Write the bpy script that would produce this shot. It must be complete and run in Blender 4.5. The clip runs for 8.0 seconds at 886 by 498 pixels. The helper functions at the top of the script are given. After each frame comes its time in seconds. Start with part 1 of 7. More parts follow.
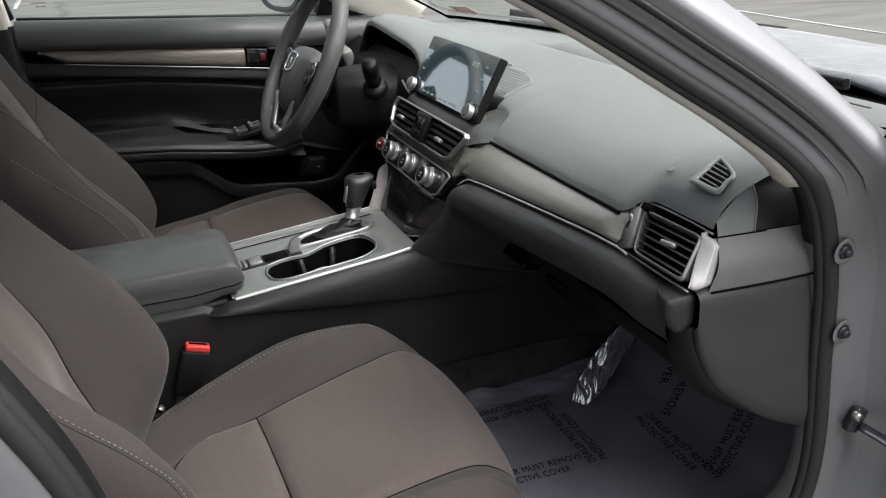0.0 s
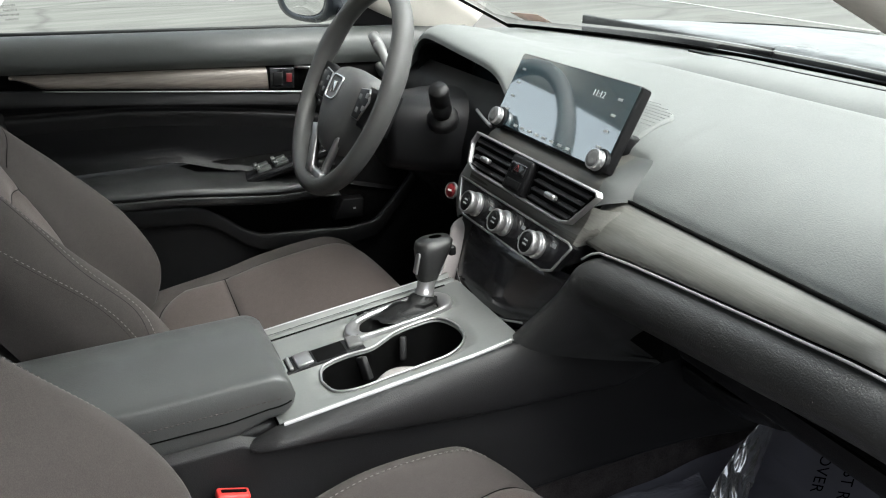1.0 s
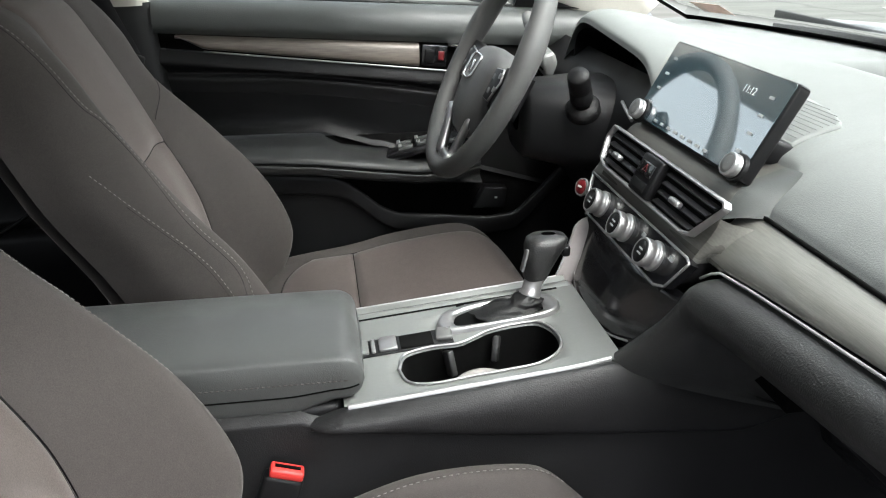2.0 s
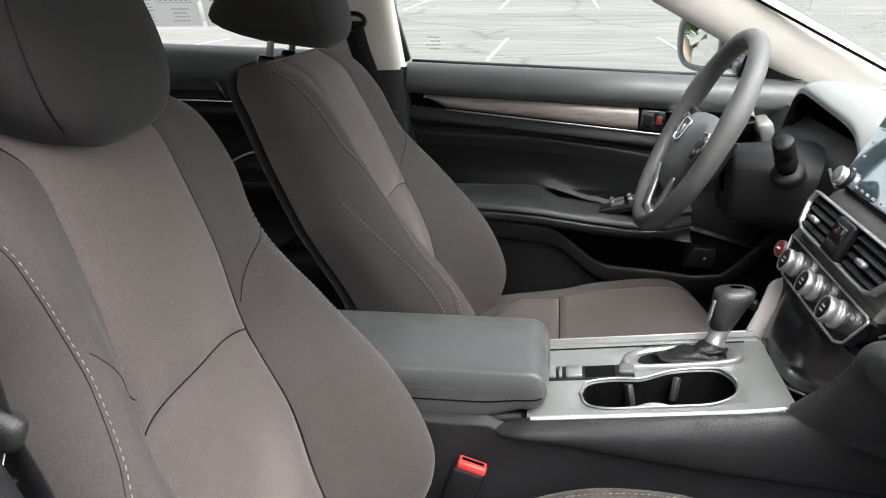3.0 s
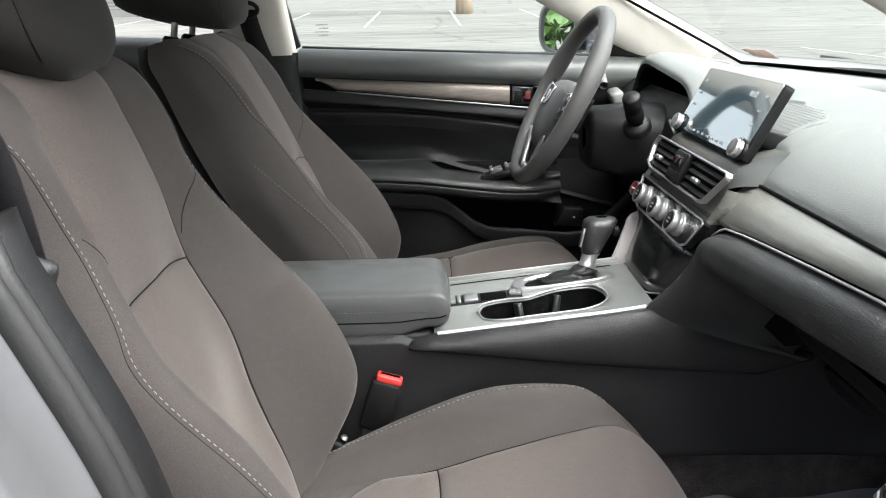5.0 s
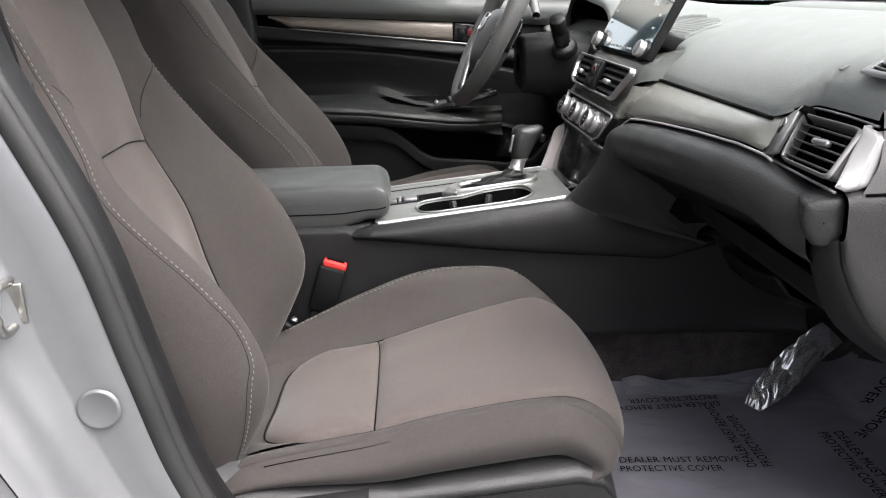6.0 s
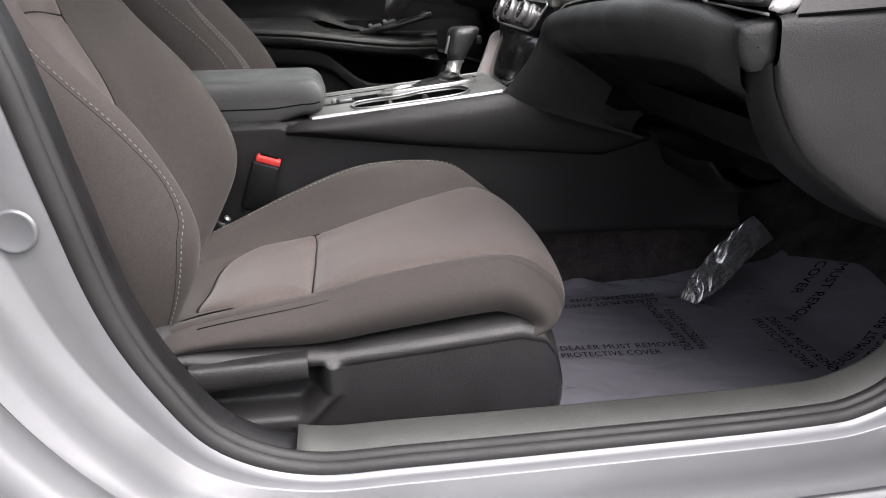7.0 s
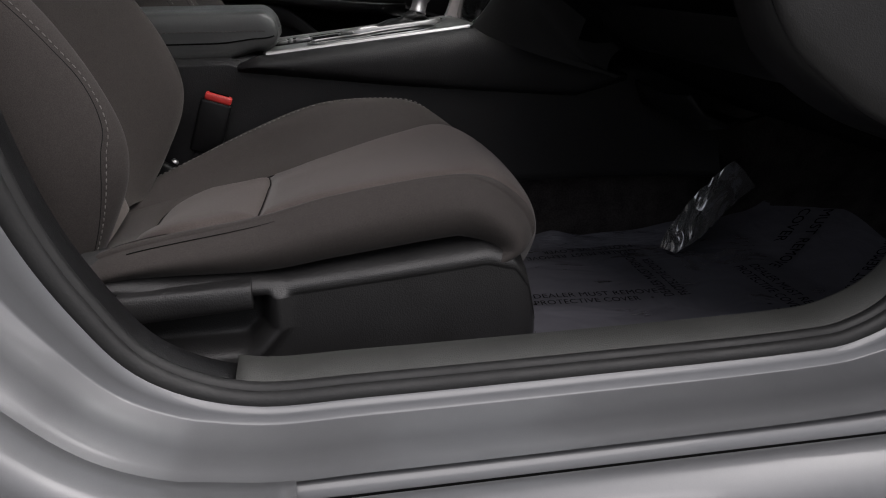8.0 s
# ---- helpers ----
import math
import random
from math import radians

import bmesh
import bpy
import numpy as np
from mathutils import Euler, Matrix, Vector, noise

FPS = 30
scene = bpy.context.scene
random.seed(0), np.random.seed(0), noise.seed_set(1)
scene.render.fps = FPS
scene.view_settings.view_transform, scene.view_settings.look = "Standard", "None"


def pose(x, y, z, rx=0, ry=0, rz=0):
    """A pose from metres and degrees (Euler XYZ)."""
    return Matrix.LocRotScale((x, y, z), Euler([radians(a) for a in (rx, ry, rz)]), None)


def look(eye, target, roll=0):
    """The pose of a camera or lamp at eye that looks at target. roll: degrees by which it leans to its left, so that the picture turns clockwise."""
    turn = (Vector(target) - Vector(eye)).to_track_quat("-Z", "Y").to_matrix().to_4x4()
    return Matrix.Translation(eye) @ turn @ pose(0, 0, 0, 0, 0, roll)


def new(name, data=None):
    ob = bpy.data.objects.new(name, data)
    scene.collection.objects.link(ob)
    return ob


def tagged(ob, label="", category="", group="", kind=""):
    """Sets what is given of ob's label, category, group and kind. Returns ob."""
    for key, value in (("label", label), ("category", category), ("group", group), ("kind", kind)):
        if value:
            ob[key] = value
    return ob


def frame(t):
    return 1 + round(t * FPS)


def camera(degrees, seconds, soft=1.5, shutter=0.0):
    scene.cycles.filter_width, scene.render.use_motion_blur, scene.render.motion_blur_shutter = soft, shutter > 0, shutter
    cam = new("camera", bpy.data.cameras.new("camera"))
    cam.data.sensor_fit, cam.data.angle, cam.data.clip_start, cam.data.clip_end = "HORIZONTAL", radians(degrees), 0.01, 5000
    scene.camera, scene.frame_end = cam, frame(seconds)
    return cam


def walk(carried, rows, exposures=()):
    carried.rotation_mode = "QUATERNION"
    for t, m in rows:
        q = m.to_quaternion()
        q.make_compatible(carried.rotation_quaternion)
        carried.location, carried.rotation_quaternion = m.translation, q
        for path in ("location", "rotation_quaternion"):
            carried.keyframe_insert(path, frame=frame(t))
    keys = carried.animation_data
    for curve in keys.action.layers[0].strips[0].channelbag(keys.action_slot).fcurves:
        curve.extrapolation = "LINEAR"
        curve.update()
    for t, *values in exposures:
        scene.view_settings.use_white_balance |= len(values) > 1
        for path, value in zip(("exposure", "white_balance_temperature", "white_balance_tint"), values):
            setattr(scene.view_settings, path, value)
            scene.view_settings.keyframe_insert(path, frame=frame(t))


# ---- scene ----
cam = camera(58.4, 8.0, 1.1)
PATH = [
    (0, (0.058, -1.386, 1.283), (0.775, 0.304, 0.49), -0.9),
    (0.5, (0.085, -1.174, 1.268), (0.8, 0.519, 0.479), -0.8),
    (1, (0.056, -0.956, 1.254), (0.803, 0.723, 0.464), -1.3),
    (1.2, (0.057, -0.915, 1.251), (0.805, 0.76, 0.456), -1.6),
    (2.3, (0.218, -0.923, 1.202), (0.283, 0.924, 0.436), 0.6),
    (2.5, (0.217, -0.954, 1.2), (0.165, 0.913, 0.483), 0.4),
    (3, (0.227, -1.066, 1.225), (-0.047, 0.81, 0.587), -0.7),
    (3.5, (0.239, -1.104, 1.239), (-0.119, 0.772, 0.647), -0.5),
    (4, (0.241, -1.092, 1.235), (-0.126, 0.786, 0.653), -0.6),
    (4.5, (0.211, -1.15, 1.193), (0.085, 0.758, 0.607), -0.8),
    (4.7, (0.189, -1.191, 1.181), (0.158, 0.719, 0.589), -0.9),
    (5.8, (0.232, -1.414, 1.077), (0.319, 0.488, 0.465), -1.2),
    (6, (0.236, -1.433, 1.051), (0.351, 0.462, 0.423), -1.1),
    (6.5, (0.23, -1.462, 0.974), (0.445, 0.413, 0.313), -1.1),
    (7, (0.231, -1.462, 0.904), (0.498, 0.403, 0.233), -0.7),
    (7.5, (0.244, -1.436, 0.845), (0.541, 0.424, 0.171), -0.6),
    (8, (0.257, -1.416, 0.795), (0.578, 0.439, 0.12), -0.7),
]
EXPOSURES = [(0, 1.02, 6350, 11), (0.5, 1.42, 6350, 9), (1, 1.57, 6300, 7), (2.3, 1.86, 6300, 8), (3, 1.93, 6300, 11), (3.5, 1.95, 6300, 11), (4, 1.86, 6300, 11), (4.7, 1.97, 6300, 8), (5.8, 1.84, 6400, 12), (6.5, 1.70, 6450, 14), (7, 1.60, 6450, 15), (7.4, 1.55, 6450, 15), (7.7, 0.80, 6450, 15), (8, -0.10, 6400, 14)]
walk(cam, [(t, look(eye, target, roll)) for t, eye, target, roll in PATH], EXPOSURES)

# ---- world and light: bright overcast sky ----
world = bpy.data.worlds.new("overcast_sky")
scene.world = world
world.use_nodes = True
wn = world.node_tree
sky = wn.nodes.new("ShaderNodeTexSky")
sky.sky_type = "NISHITA"
sky.sun_disc = False
sky.sun_elevation = radians(52)
sky.sun_rotation = radians(98)
sky.air_density, sky.dust_density, sky.ozone_density = 1.0, 6.0, 1.0
grey = wn.nodes.new("ShaderNodeHueSaturation")
grey.inputs["Saturation"].default_value = 0.25
wn.links.new(sky.outputs[0], grey.inputs["Color"])
back = wn.nodes["Background"]
wn.links.new(grey.outputs[0], back.inputs["Color"])
back.inputs["Strength"].default_value = 0.15
sun = new("sun", bpy.data.lights.new("sun", "SUN"))
sun.data.energy, sun.data.angle, sun.data.color = 1.25, radians(38), (1.0, 0.955, 0.915)
sun.matrix_world = look((1.0, -4.6, 6.4), (0, 0, 0))
scene.view_settings.exposure = 0.0


# ---- materials ----
def mat(name, colour, rough=0.5, metal=0.0, scale=60.0, vary=0.15, bump=0.0, bump_scale=None, coat=0.0, spec=0.5, rough_vary=0.08, stretch=None, sheen=0.0):
    """A principled material with colour variation at two scales, varied gloss and fine relief."""
    m = bpy.data.materials.new(name)
    m.use_nodes = True
    nt = m.node_tree
    p = nt.nodes["Principled BSDF"]
    tc = nt.nodes.new("ShaderNodeTexCoord")
    vec = tc.outputs["Object"]
    if stretch:
        mp = nt.nodes.new("ShaderNodeMapping")
        mp.inputs["Scale"].default_value = stretch
        nt.links.new(vec, mp.inputs["Vector"])
        vec = mp.outputs["Vector"]
    fine, broad = nt.nodes.new("ShaderNodeTexNoise"), nt.nodes.new("ShaderNodeTexNoise")
    fine.inputs["Scale"].default_value, broad.inputs["Scale"].default_value = scale, scale / 14
    fine.inputs["Detail"].default_value = 4
    for n in (fine, broad):
        nt.links.new(vec, n.inputs["Vector"])
    both = nt.nodes.new("ShaderNodeMath")
    both.operation = "ADD"
    nt.links.new(fine.outputs[0], both.inputs[0])
    nt.links.new(broad.outputs[0], both.inputs[1])
    ramp = nt.nodes.new("ShaderNodeMapRange")
    ramp.inputs["From Min"].default_value, ramp.inputs["From Max"].default_value = 0.6, 1.4
    ramp.inputs["To Min"].default_value, ramp.inputs["To Max"].default_value = 1 - vary, 1 + vary
    nt.links.new(both.outputs[0], ramp.inputs["Value"])
    mul = nt.nodes.new("ShaderNodeVectorMath")
    mul.operation = "SCALE"
    mul.inputs[0].default_value = colour[:3]
    nt.links.new(ramp.outputs[0], mul.inputs["Scale"])
    nt.links.new(mul.outputs[0], p.inputs["Base Color"])
    rr = nt.nodes.new("ShaderNodeMapRange")
    rr.inputs["From Min"].default_value, rr.inputs["From Max"].default_value = 0.3, 0.7
    rr.inputs["To Min"].default_value, rr.inputs["To Max"].default_value = max(0.0, rough - rough_vary), min(1.0, rough + rough_vary)
    nt.links.new(broad.outputs[0], rr.inputs["Value"])
    nt.links.new(rr.outputs[0], p.inputs["Roughness"])
    p.inputs["Metallic"].default_value = metal
    p.inputs["Specular IOR Level"].default_value = spec
    p.inputs["Coat Weight"].default_value = coat
    p.inputs["Coat Roughness"].default_value = 0.05
    if sheen:
        p.inputs["Sheen Weight"].default_value = sheen
        p.inputs["Sheen Roughness"].default_value = 0.4
    if bump:
        tex = nt.nodes.new("ShaderNodeTexNoise")
        tex.inputs["Scale"].default_value, tex.inputs["Detail"].default_value = bump_scale or scale, 3
        nt.links.new(vec, tex.inputs["Vector"])
        b = nt.nodes.new("ShaderNodeBump")
        b.inputs["Strength"].default_value, b.inputs["Distance"].default_value = bump, 0.001
        nt.links.new(tex.outputs[0], b.inputs["Height"])
        nt.links.new(b.outputs[0], p.inputs["Normal"])
    return m


def cloth(name, colour, grain, sheen=0.15):
    """Close-knit seat cloth: a soft mottle, a fine fleck of paler and darker yarn, and a felt-like relief."""
    m = mat(name, colour, 0.88, 0, 90, 0.07, 0.0, spec=0.22, sheen=sheen)
    nt = m.node_tree
    p = nt.nodes["Principled BSDF"]
    tc = nt.nodes.new("ShaderNodeTexCoord")
    yarn = nt.nodes.new("ShaderNodeTexNoise")
    yarn.inputs["Scale"].default_value, yarn.inputs["Detail"].default_value, yarn.inputs["Roughness"].default_value = grain, 2, 0.7
    nt.links.new(tc.outputs["Object"], yarn.inputs["Vector"])
    fleck = nt.nodes.new("ShaderNodeMapRange")
    fleck.inputs["From Min"].default_value, fleck.inputs["From Max"].default_value = 0.3, 0.7
    fleck.inputs["To Min"].default_value, fleck.inputs["To Max"].default_value = 0.78, 1.22
    nt.links.new(yarn.outputs[0], fleck.inputs["Value"])
    scale = nt.nodes.new("ShaderNodeVectorMath")
    scale.operation = "SCALE"
    nt.links.new(p.inputs["Base Color"].links[0].from_socket, scale.inputs[0])
    nt.links.new(fleck.outputs[0], scale.inputs["Scale"])
    nt.links.new(scale.outputs[0], p.inputs["Base Color"])
    b = nt.nodes.new("ShaderNodeBump")
    b.inputs["Strength"].default_value, b.inputs["Distance"].default_value = 0.4, 0.0006
    nt.links.new(yarn.outputs[0], b.inputs["Height"])
    nt.links.new(b.outputs[0], p.inputs["Normal"])
    return m


def glass(name, tint=(1, 1, 1), rough=0.0):
    m = bpy.data.materials.new(name)
    m.use_nodes = True
    p = m.node_tree.nodes["Principled BSDF"]
    p.inputs["Base Color"].default_value = (*tint, 1)
    p.inputs["Transmission Weight"].default_value = 1.0
    p.inputs["Roughness"].default_value = rough
    p.inputs["IOR"].default_value = 1.05
    return m


M_PAD = mat("dash_soft_vinyl", (0.142, 0.150, 0.145), 0.66, 0, 300, 0.08, 0.4, 600, spec=0.22)
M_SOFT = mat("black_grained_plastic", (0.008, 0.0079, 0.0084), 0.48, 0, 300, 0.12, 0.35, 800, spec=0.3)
M_HARD = mat("black_hard_plastic", (0.006, 0.006, 0.0064), 0.46, 0, 200, 0.12, 0.2, 700, spec=0.18)
# Near-black for black parts and for shade painted into gaps and recesses.
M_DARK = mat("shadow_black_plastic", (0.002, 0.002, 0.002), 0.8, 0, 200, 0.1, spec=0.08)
M_GLOSS = mat("piano_black", (0.008, 0.008, 0.009), 0.18, 0, 100, 0.1, coat=0.4, rough_vary=0.05)
M_LEATHER = mat("black_leatherette", (0.015, 0.0155, 0.0155), 0.45, 0, 240, 0.1, 0.45, 600)
M_ARM = mat("armrest_vinyl", (0.058, 0.060, 0.059), 0.40, 0, 240, 0.08, 0.35, 700)
M_DOORTOP = mat("door_top_vinyl", (0.050, 0.054, 0.052), 0.45, 0, 240, 0.08, 0.35, 700)
M_WHEEL = mat("wheel_urethane", (0.050, 0.050, 0.049), 0.55, 0, 300, 0.08, 0.3, 900)
M_BOLSTER = cloth("charcoal_seat_cloth", (0.057, 0.0503, 0.0473), 900, 0.08)
M_INSERT = cloth("brown_grey_seat_cloth", (0.096, 0.080, 0.0738), 700, 0.15)
M_HEAD = cloth("dark_headrest_cloth", (0.023, 0.0215, 0.0205), 900, 0.06)
M_THREAD = mat("grey_thread", (0.205, 0.19, 0.18), 0.8, 0, 400, 0.2)
M_DARKTHREAD = mat("dark_thread", (0.075, 0.062, 0.060), 0.8, 0, 400, 0.2)
M_SATIN = mat("satin_silver_plastic", (0.38, 0.376, 0.376), 0.36, 0.85, 200, 0.05)
M_DULL = mat("dull_silver_plastic", (0.46, 0.452, 0.445), 0.5, 0.4, 200, 0.05)
M_CHROME = mat("bright_chrome", (0.8, 0.8, 0.8), 0.14, 1.0, 200, 0.04, rough_vary=0.04)
M_CONSOLE = mat("console_grey_plastic", (0.175, 0.18, 0.174), 0.4, 0.3, 260, 0.06)
M_STACK = mat("warm_grey_plastic", (0.36, 0.33, 0.322), 0.5, 0.2, 260, 0.06)
M_END = mat("dash_side_plastic", (0.031, 0.030, 0.030), 0.48, 0, 260, 0.12, 0.5, 700)
M_KNEE = mat("padded_knee_vinyl", (0.028, 0.0283, 0.028), 0.44, 0, 300, 0.1, 0.5, 520, spec=0.3)
M_SHOULDER = mat("dash_end_vinyl", (0.092, 0.089, 0.087), 0.5, 0, 300, 0.1, 0.4, 800)
M_VENT = mat("grey_vent_plastic", (0.13, 0.13, 0.127), 0.4, 0.3, 260, 0.06)
M_SLAT = mat("dark_vent_slat", (0.022, 0.022, 0.022), 0.42, 0, 200, 0.08)
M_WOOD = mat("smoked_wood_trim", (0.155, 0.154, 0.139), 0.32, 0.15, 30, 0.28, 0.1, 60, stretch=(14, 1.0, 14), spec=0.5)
# Darker copy of the dash wood, used on the stack body.
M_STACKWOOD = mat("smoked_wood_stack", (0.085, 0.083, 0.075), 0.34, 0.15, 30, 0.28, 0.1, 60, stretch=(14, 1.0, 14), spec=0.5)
M_DOORWOOD = mat("smoked_wood_door", (0.165, 0.143, 0.125), 0.36, 0.15, 30, 0.45, 0.1, 60, stretch=(1.0, 14, 14), spec=0.5)
M_PAINT = mat("silver_car_paint", (0.160, 0.163, 0.169), 0.40, 0.35, 900, 0.05, coat=0.5, rough_vary=0.03)
M_RUBBER = mat("door_seal_rubber", (0.016, 0.016, 0.016), 0.55, 0, 160, 0.2, 0.3, 300)
M_SILL = mat("sill_trim_plastic", (0.062, 0.063, 0.059), 0.5, 0, 260, 0.12, 0.5, 700)
M_VALANCE = mat("black_valance_plastic", (0.025, 0.0245, 0.0247), 0.40, 0, 260, 0.12, 0.6, 650, spec=0.6)
M_CARPET = mat("black_carpet", (0.062, 0.055, 0.054), 0.95, 0, 350, 0.6, 1.0, 500, spec=0.1)
M_BEIGE = mat("beige_pillar_trim", (0.50, 0.475, 0.43), 0.75, 0, 300, 0.06, 0.3, 700)
M_LINER = mat("beige_headliner", (0.55, 0.52, 0.46), 0.9, 0, 300, 0.06, 0.3, 500)
M_HUB = mat("hub_urethane", (0.06, 0.06, 0.06), 0.5, 0, 300, 0.08, 0.35, 900)
M_DIMRED = mat("dim_red_lens", (0.11, 0.012, 0.014), 0.4, 0, 200, 0.08)
M_START = mat("dark_red_button", (0.14, 0.010, 0.013), 0.35, 0, 200, 0.08)
M_RED = mat("red_plastic", (0.52, 0.035, 0.03), 0.4, 0, 200, 0.08)
M_BELT = mat("belt_webbing", (0.011, 0.0105, 0.0115), 0.8, 0, 500, 0.25, 0.6, 900, spec=0.15)
M_WHITE = mat("white_marking", (0.75, 0.75, 0.74), 0.6, 0, 200, 0.08)
M_ICON = mat("pale_grey_marking", (0.27, 0.28, 0.28), 0.5, 0, 200, 0.05)
M_INK = mat("black_print", (0.003, 0.003, 0.004), 0.9, 0, 200, 0.1, spec=0.03)
M_METAL = mat("zinc_steel", (0.45, 0.44, 0.42), 0.35, 1.0, 200, 0.2)
M_BOLT = mat("dark_bolt_steel", (0.05, 0.05, 0.055), 0.4, 0.7, 200, 0.2)
M_GLASS = glass("window_glass", (0.93, 0.972, 0.952))
M_MIRROR = mat("mirror_silver", (0.9, 0.9, 0.9), 0.01, 1.0, 50, 0.0, rough_vary=0.0)
# Faint display glow and surface haze are put into the teal base colour.
M_SCREEN = mat("display_glass", (0.040, 0.066, 0.078), 0.05, 0, 40, 0.1, coat=1.0, rough_vary=0.02, spec=1.0)
M_SCREEN.node_tree.nodes["Principled BSDF"].inputs["IOR"].default_value = 2.3
M_BARK = mat("pole_wood", (0.40, 0.32, 0.24), 0.85, 0, 18, 0.35, 0.6, 40, stretch=(6, 6, 1))
M_LEAF = mat("green_leaves", (0.07, 0.14, 0.035), 0.6, 0, 3, 0.5)
M_PAPER = mat("sticker_paper", (0.50, 0.50, 0.49), 0.6, 0, 60, 0.05)
M_PRINT = mat("faded_print", (0.40, 0.40, 0.40), 0.6, 0, 60, 0.05)
pn = M_PAPER.node_tree
thin, blend = pn.nodes.new("ShaderNodeBsdfTranslucent"), pn.nodes.new("ShaderNodeMixShader")
thin.inputs["Color"].default_value = (0.80, 0.80, 0.78, 1)
blend.inputs[0].default_value = 0.6
pn.links.new(pn.nodes["Principled BSDF"].outputs[0], blend.inputs[1])
pn.links.new(thin.outputs[0], blend.inputs[2])
pn.links.new(blend.outputs[0], pn.nodes["Material Output"].inputs["Surface"])
M_PRINT.node_tree.nodes["Principled BSDF"].inputs["Alpha"].default_value = 0.25
M_ASPHALT = mat("weathered_asphalt", (0.142, 0.142, 0.130), 0.9, 0, 2.5, 0.42, 0.8, 40, spec=0.2, stretch=(0.22, 1.3, 1))
def cracked(m, scale, width, depth):
    """Wandering cracks between broad slabs, darker than the ground they split."""
    nt = m.node_tree
    p = nt.nodes["Principled BSDF"]
    tc, warp, mixed = nt.nodes.new("ShaderNodeTexCoord"), nt.nodes.new("ShaderNodeTexNoise"), nt.nodes.new("ShaderNodeMix")
    warp.inputs["Scale"].default_value, warp.inputs["Detail"].default_value = 0.9, 5
    mixed.data_type = "RGBA"
    mixed.inputs["Factor"].default_value = 0.35
    nt.links.new(tc.outputs["Object"], warp.inputs["Vector"])
    nt.links.new(tc.outputs["Object"], mixed.inputs["A"])
    nt.links.new(warp.outputs["Color"], mixed.inputs["B"])
    cell, edge = nt.nodes.new("ShaderNodeTexVoronoi"), nt.nodes.new("ShaderNodeMapRange")
    cell.feature = "DISTANCE_TO_EDGE"
    cell.inputs["Scale"].default_value = scale
    nt.links.new(mixed.outputs["Result"], cell.inputs["Vector"])
    edge.inputs["From Min"].default_value, edge.inputs["From Max"].default_value = 0.0, width
    edge.inputs["To Min"].default_value, edge.inputs["To Max"].default_value = depth, 1.0
    nt.links.new(cell.outputs["Distance"], edge.inputs["Value"])
    mul = nt.nodes.new("ShaderNodeVectorMath")
    mul.operation = "SCALE"
    nt.links.new(p.inputs["Base Color"].links[0].from_socket, mul.inputs[0])
    nt.links.new(edge.outputs[0], mul.inputs["Scale"])
    nt.links.new(mul.outputs[0], p.inputs["Base Color"])


cracked(M_ASPHALT, 0.36, 0.022, 0.68)
M_LINE = mat("worn_line_paint", (0.50, 0.50, 0.47), 0.8, 0, 6, 0.25)
wl = M_LINE.node_tree
worn, keep, under = wl.nodes.new("ShaderNodeTexNoise"), wl.nodes.new("ShaderNodeMapRange"), wl.nodes.new("ShaderNodeMix")
worn.inputs["Scale"].default_value, worn.inputs["Detail"].default_value = 5, 6
keep.inputs["From Min"].default_value, keep.inputs["From Max"].default_value = 0.42, 0.58
under.data_type = "RGBA"
under.inputs["A"].default_value = (0.17, 0.17, 0.155, 1)
wl.links.new(worn.outputs[0], keep.inputs["Value"])
wl.links.new(keep.outputs[0], under.inputs["Factor"])
wl.links.new(wl.nodes["Principled BSDF"].inputs["Base Color"].links[0].from_socket, under.inputs["B"])
wl.links.new(under.outputs["Result"], wl.nodes["Principled BSDF"].inputs["Base Color"])
M_LENS = mat("mirror_case_paint", (0.05, 0.055, 0.065), 0.3, 0.2, 100, 0.1, coat=0.5)


# ---- mesh helpers ----
def spline(pts, n):
    """n points along a smooth curve through pts, evenly spread over its control points."""
    p = np.asarray(pts, float)
    q = np.concatenate([2 * p[:1] - p[1:2], p, 2 * p[-1:] - p[-2:-1]])
    u = np.linspace(0, len(p) - 1, n)
    i = np.minimum(u.astype(int), len(p) - 2)
    t = (u - i)[(...,) + (None,) * (p.ndim - 1)]
    a, b, c, d = q[i], q[i + 1], q[i + 2], q[i + 3]
    return 0.5 * (2 * b + (c - a) * t + (2 * a - 5 * b + 4 * c - d) * t**2 + (3 * b - a - 3 * c + d) * t**3)


def at_param(grid, us, vs):
    """A smooth surface through a grid of control points, at the given control-line numbers."""
    def along(p, u):
        q = np.concatenate([2 * p[:1] - p[1:2], p, 2 * p[-1:] - p[-2:-1]])
        i = np.clip(np.floor(u).astype(int), 0, len(p) - 2)
        t = (u - i).reshape((-1,) + (1,) * (p.ndim - 1))
        a, b, c, d = q[i], q[i + 1], q[i + 2], q[i + 3]
        return 0.5 * (2 * b + (c - a) * t + (2 * a - 5 * b + 4 * c - d) * t**2 + (3 * b - a - 3 * c + d) * t**3)
    g = along(np.asarray(grid, float), np.asarray(us, float))
    return along(g.transpose(1, 0, 2), np.asarray(vs, float)).transpose(1, 0, 2)


def normals_of(g):
    du, dv = np.gradient(g, axis=0), np.gradient(g, axis=1)
    n = np.cross(du, dv)
    return n / np.maximum(np.linalg.norm(n, axis=2, keepdims=True), 1e-9)


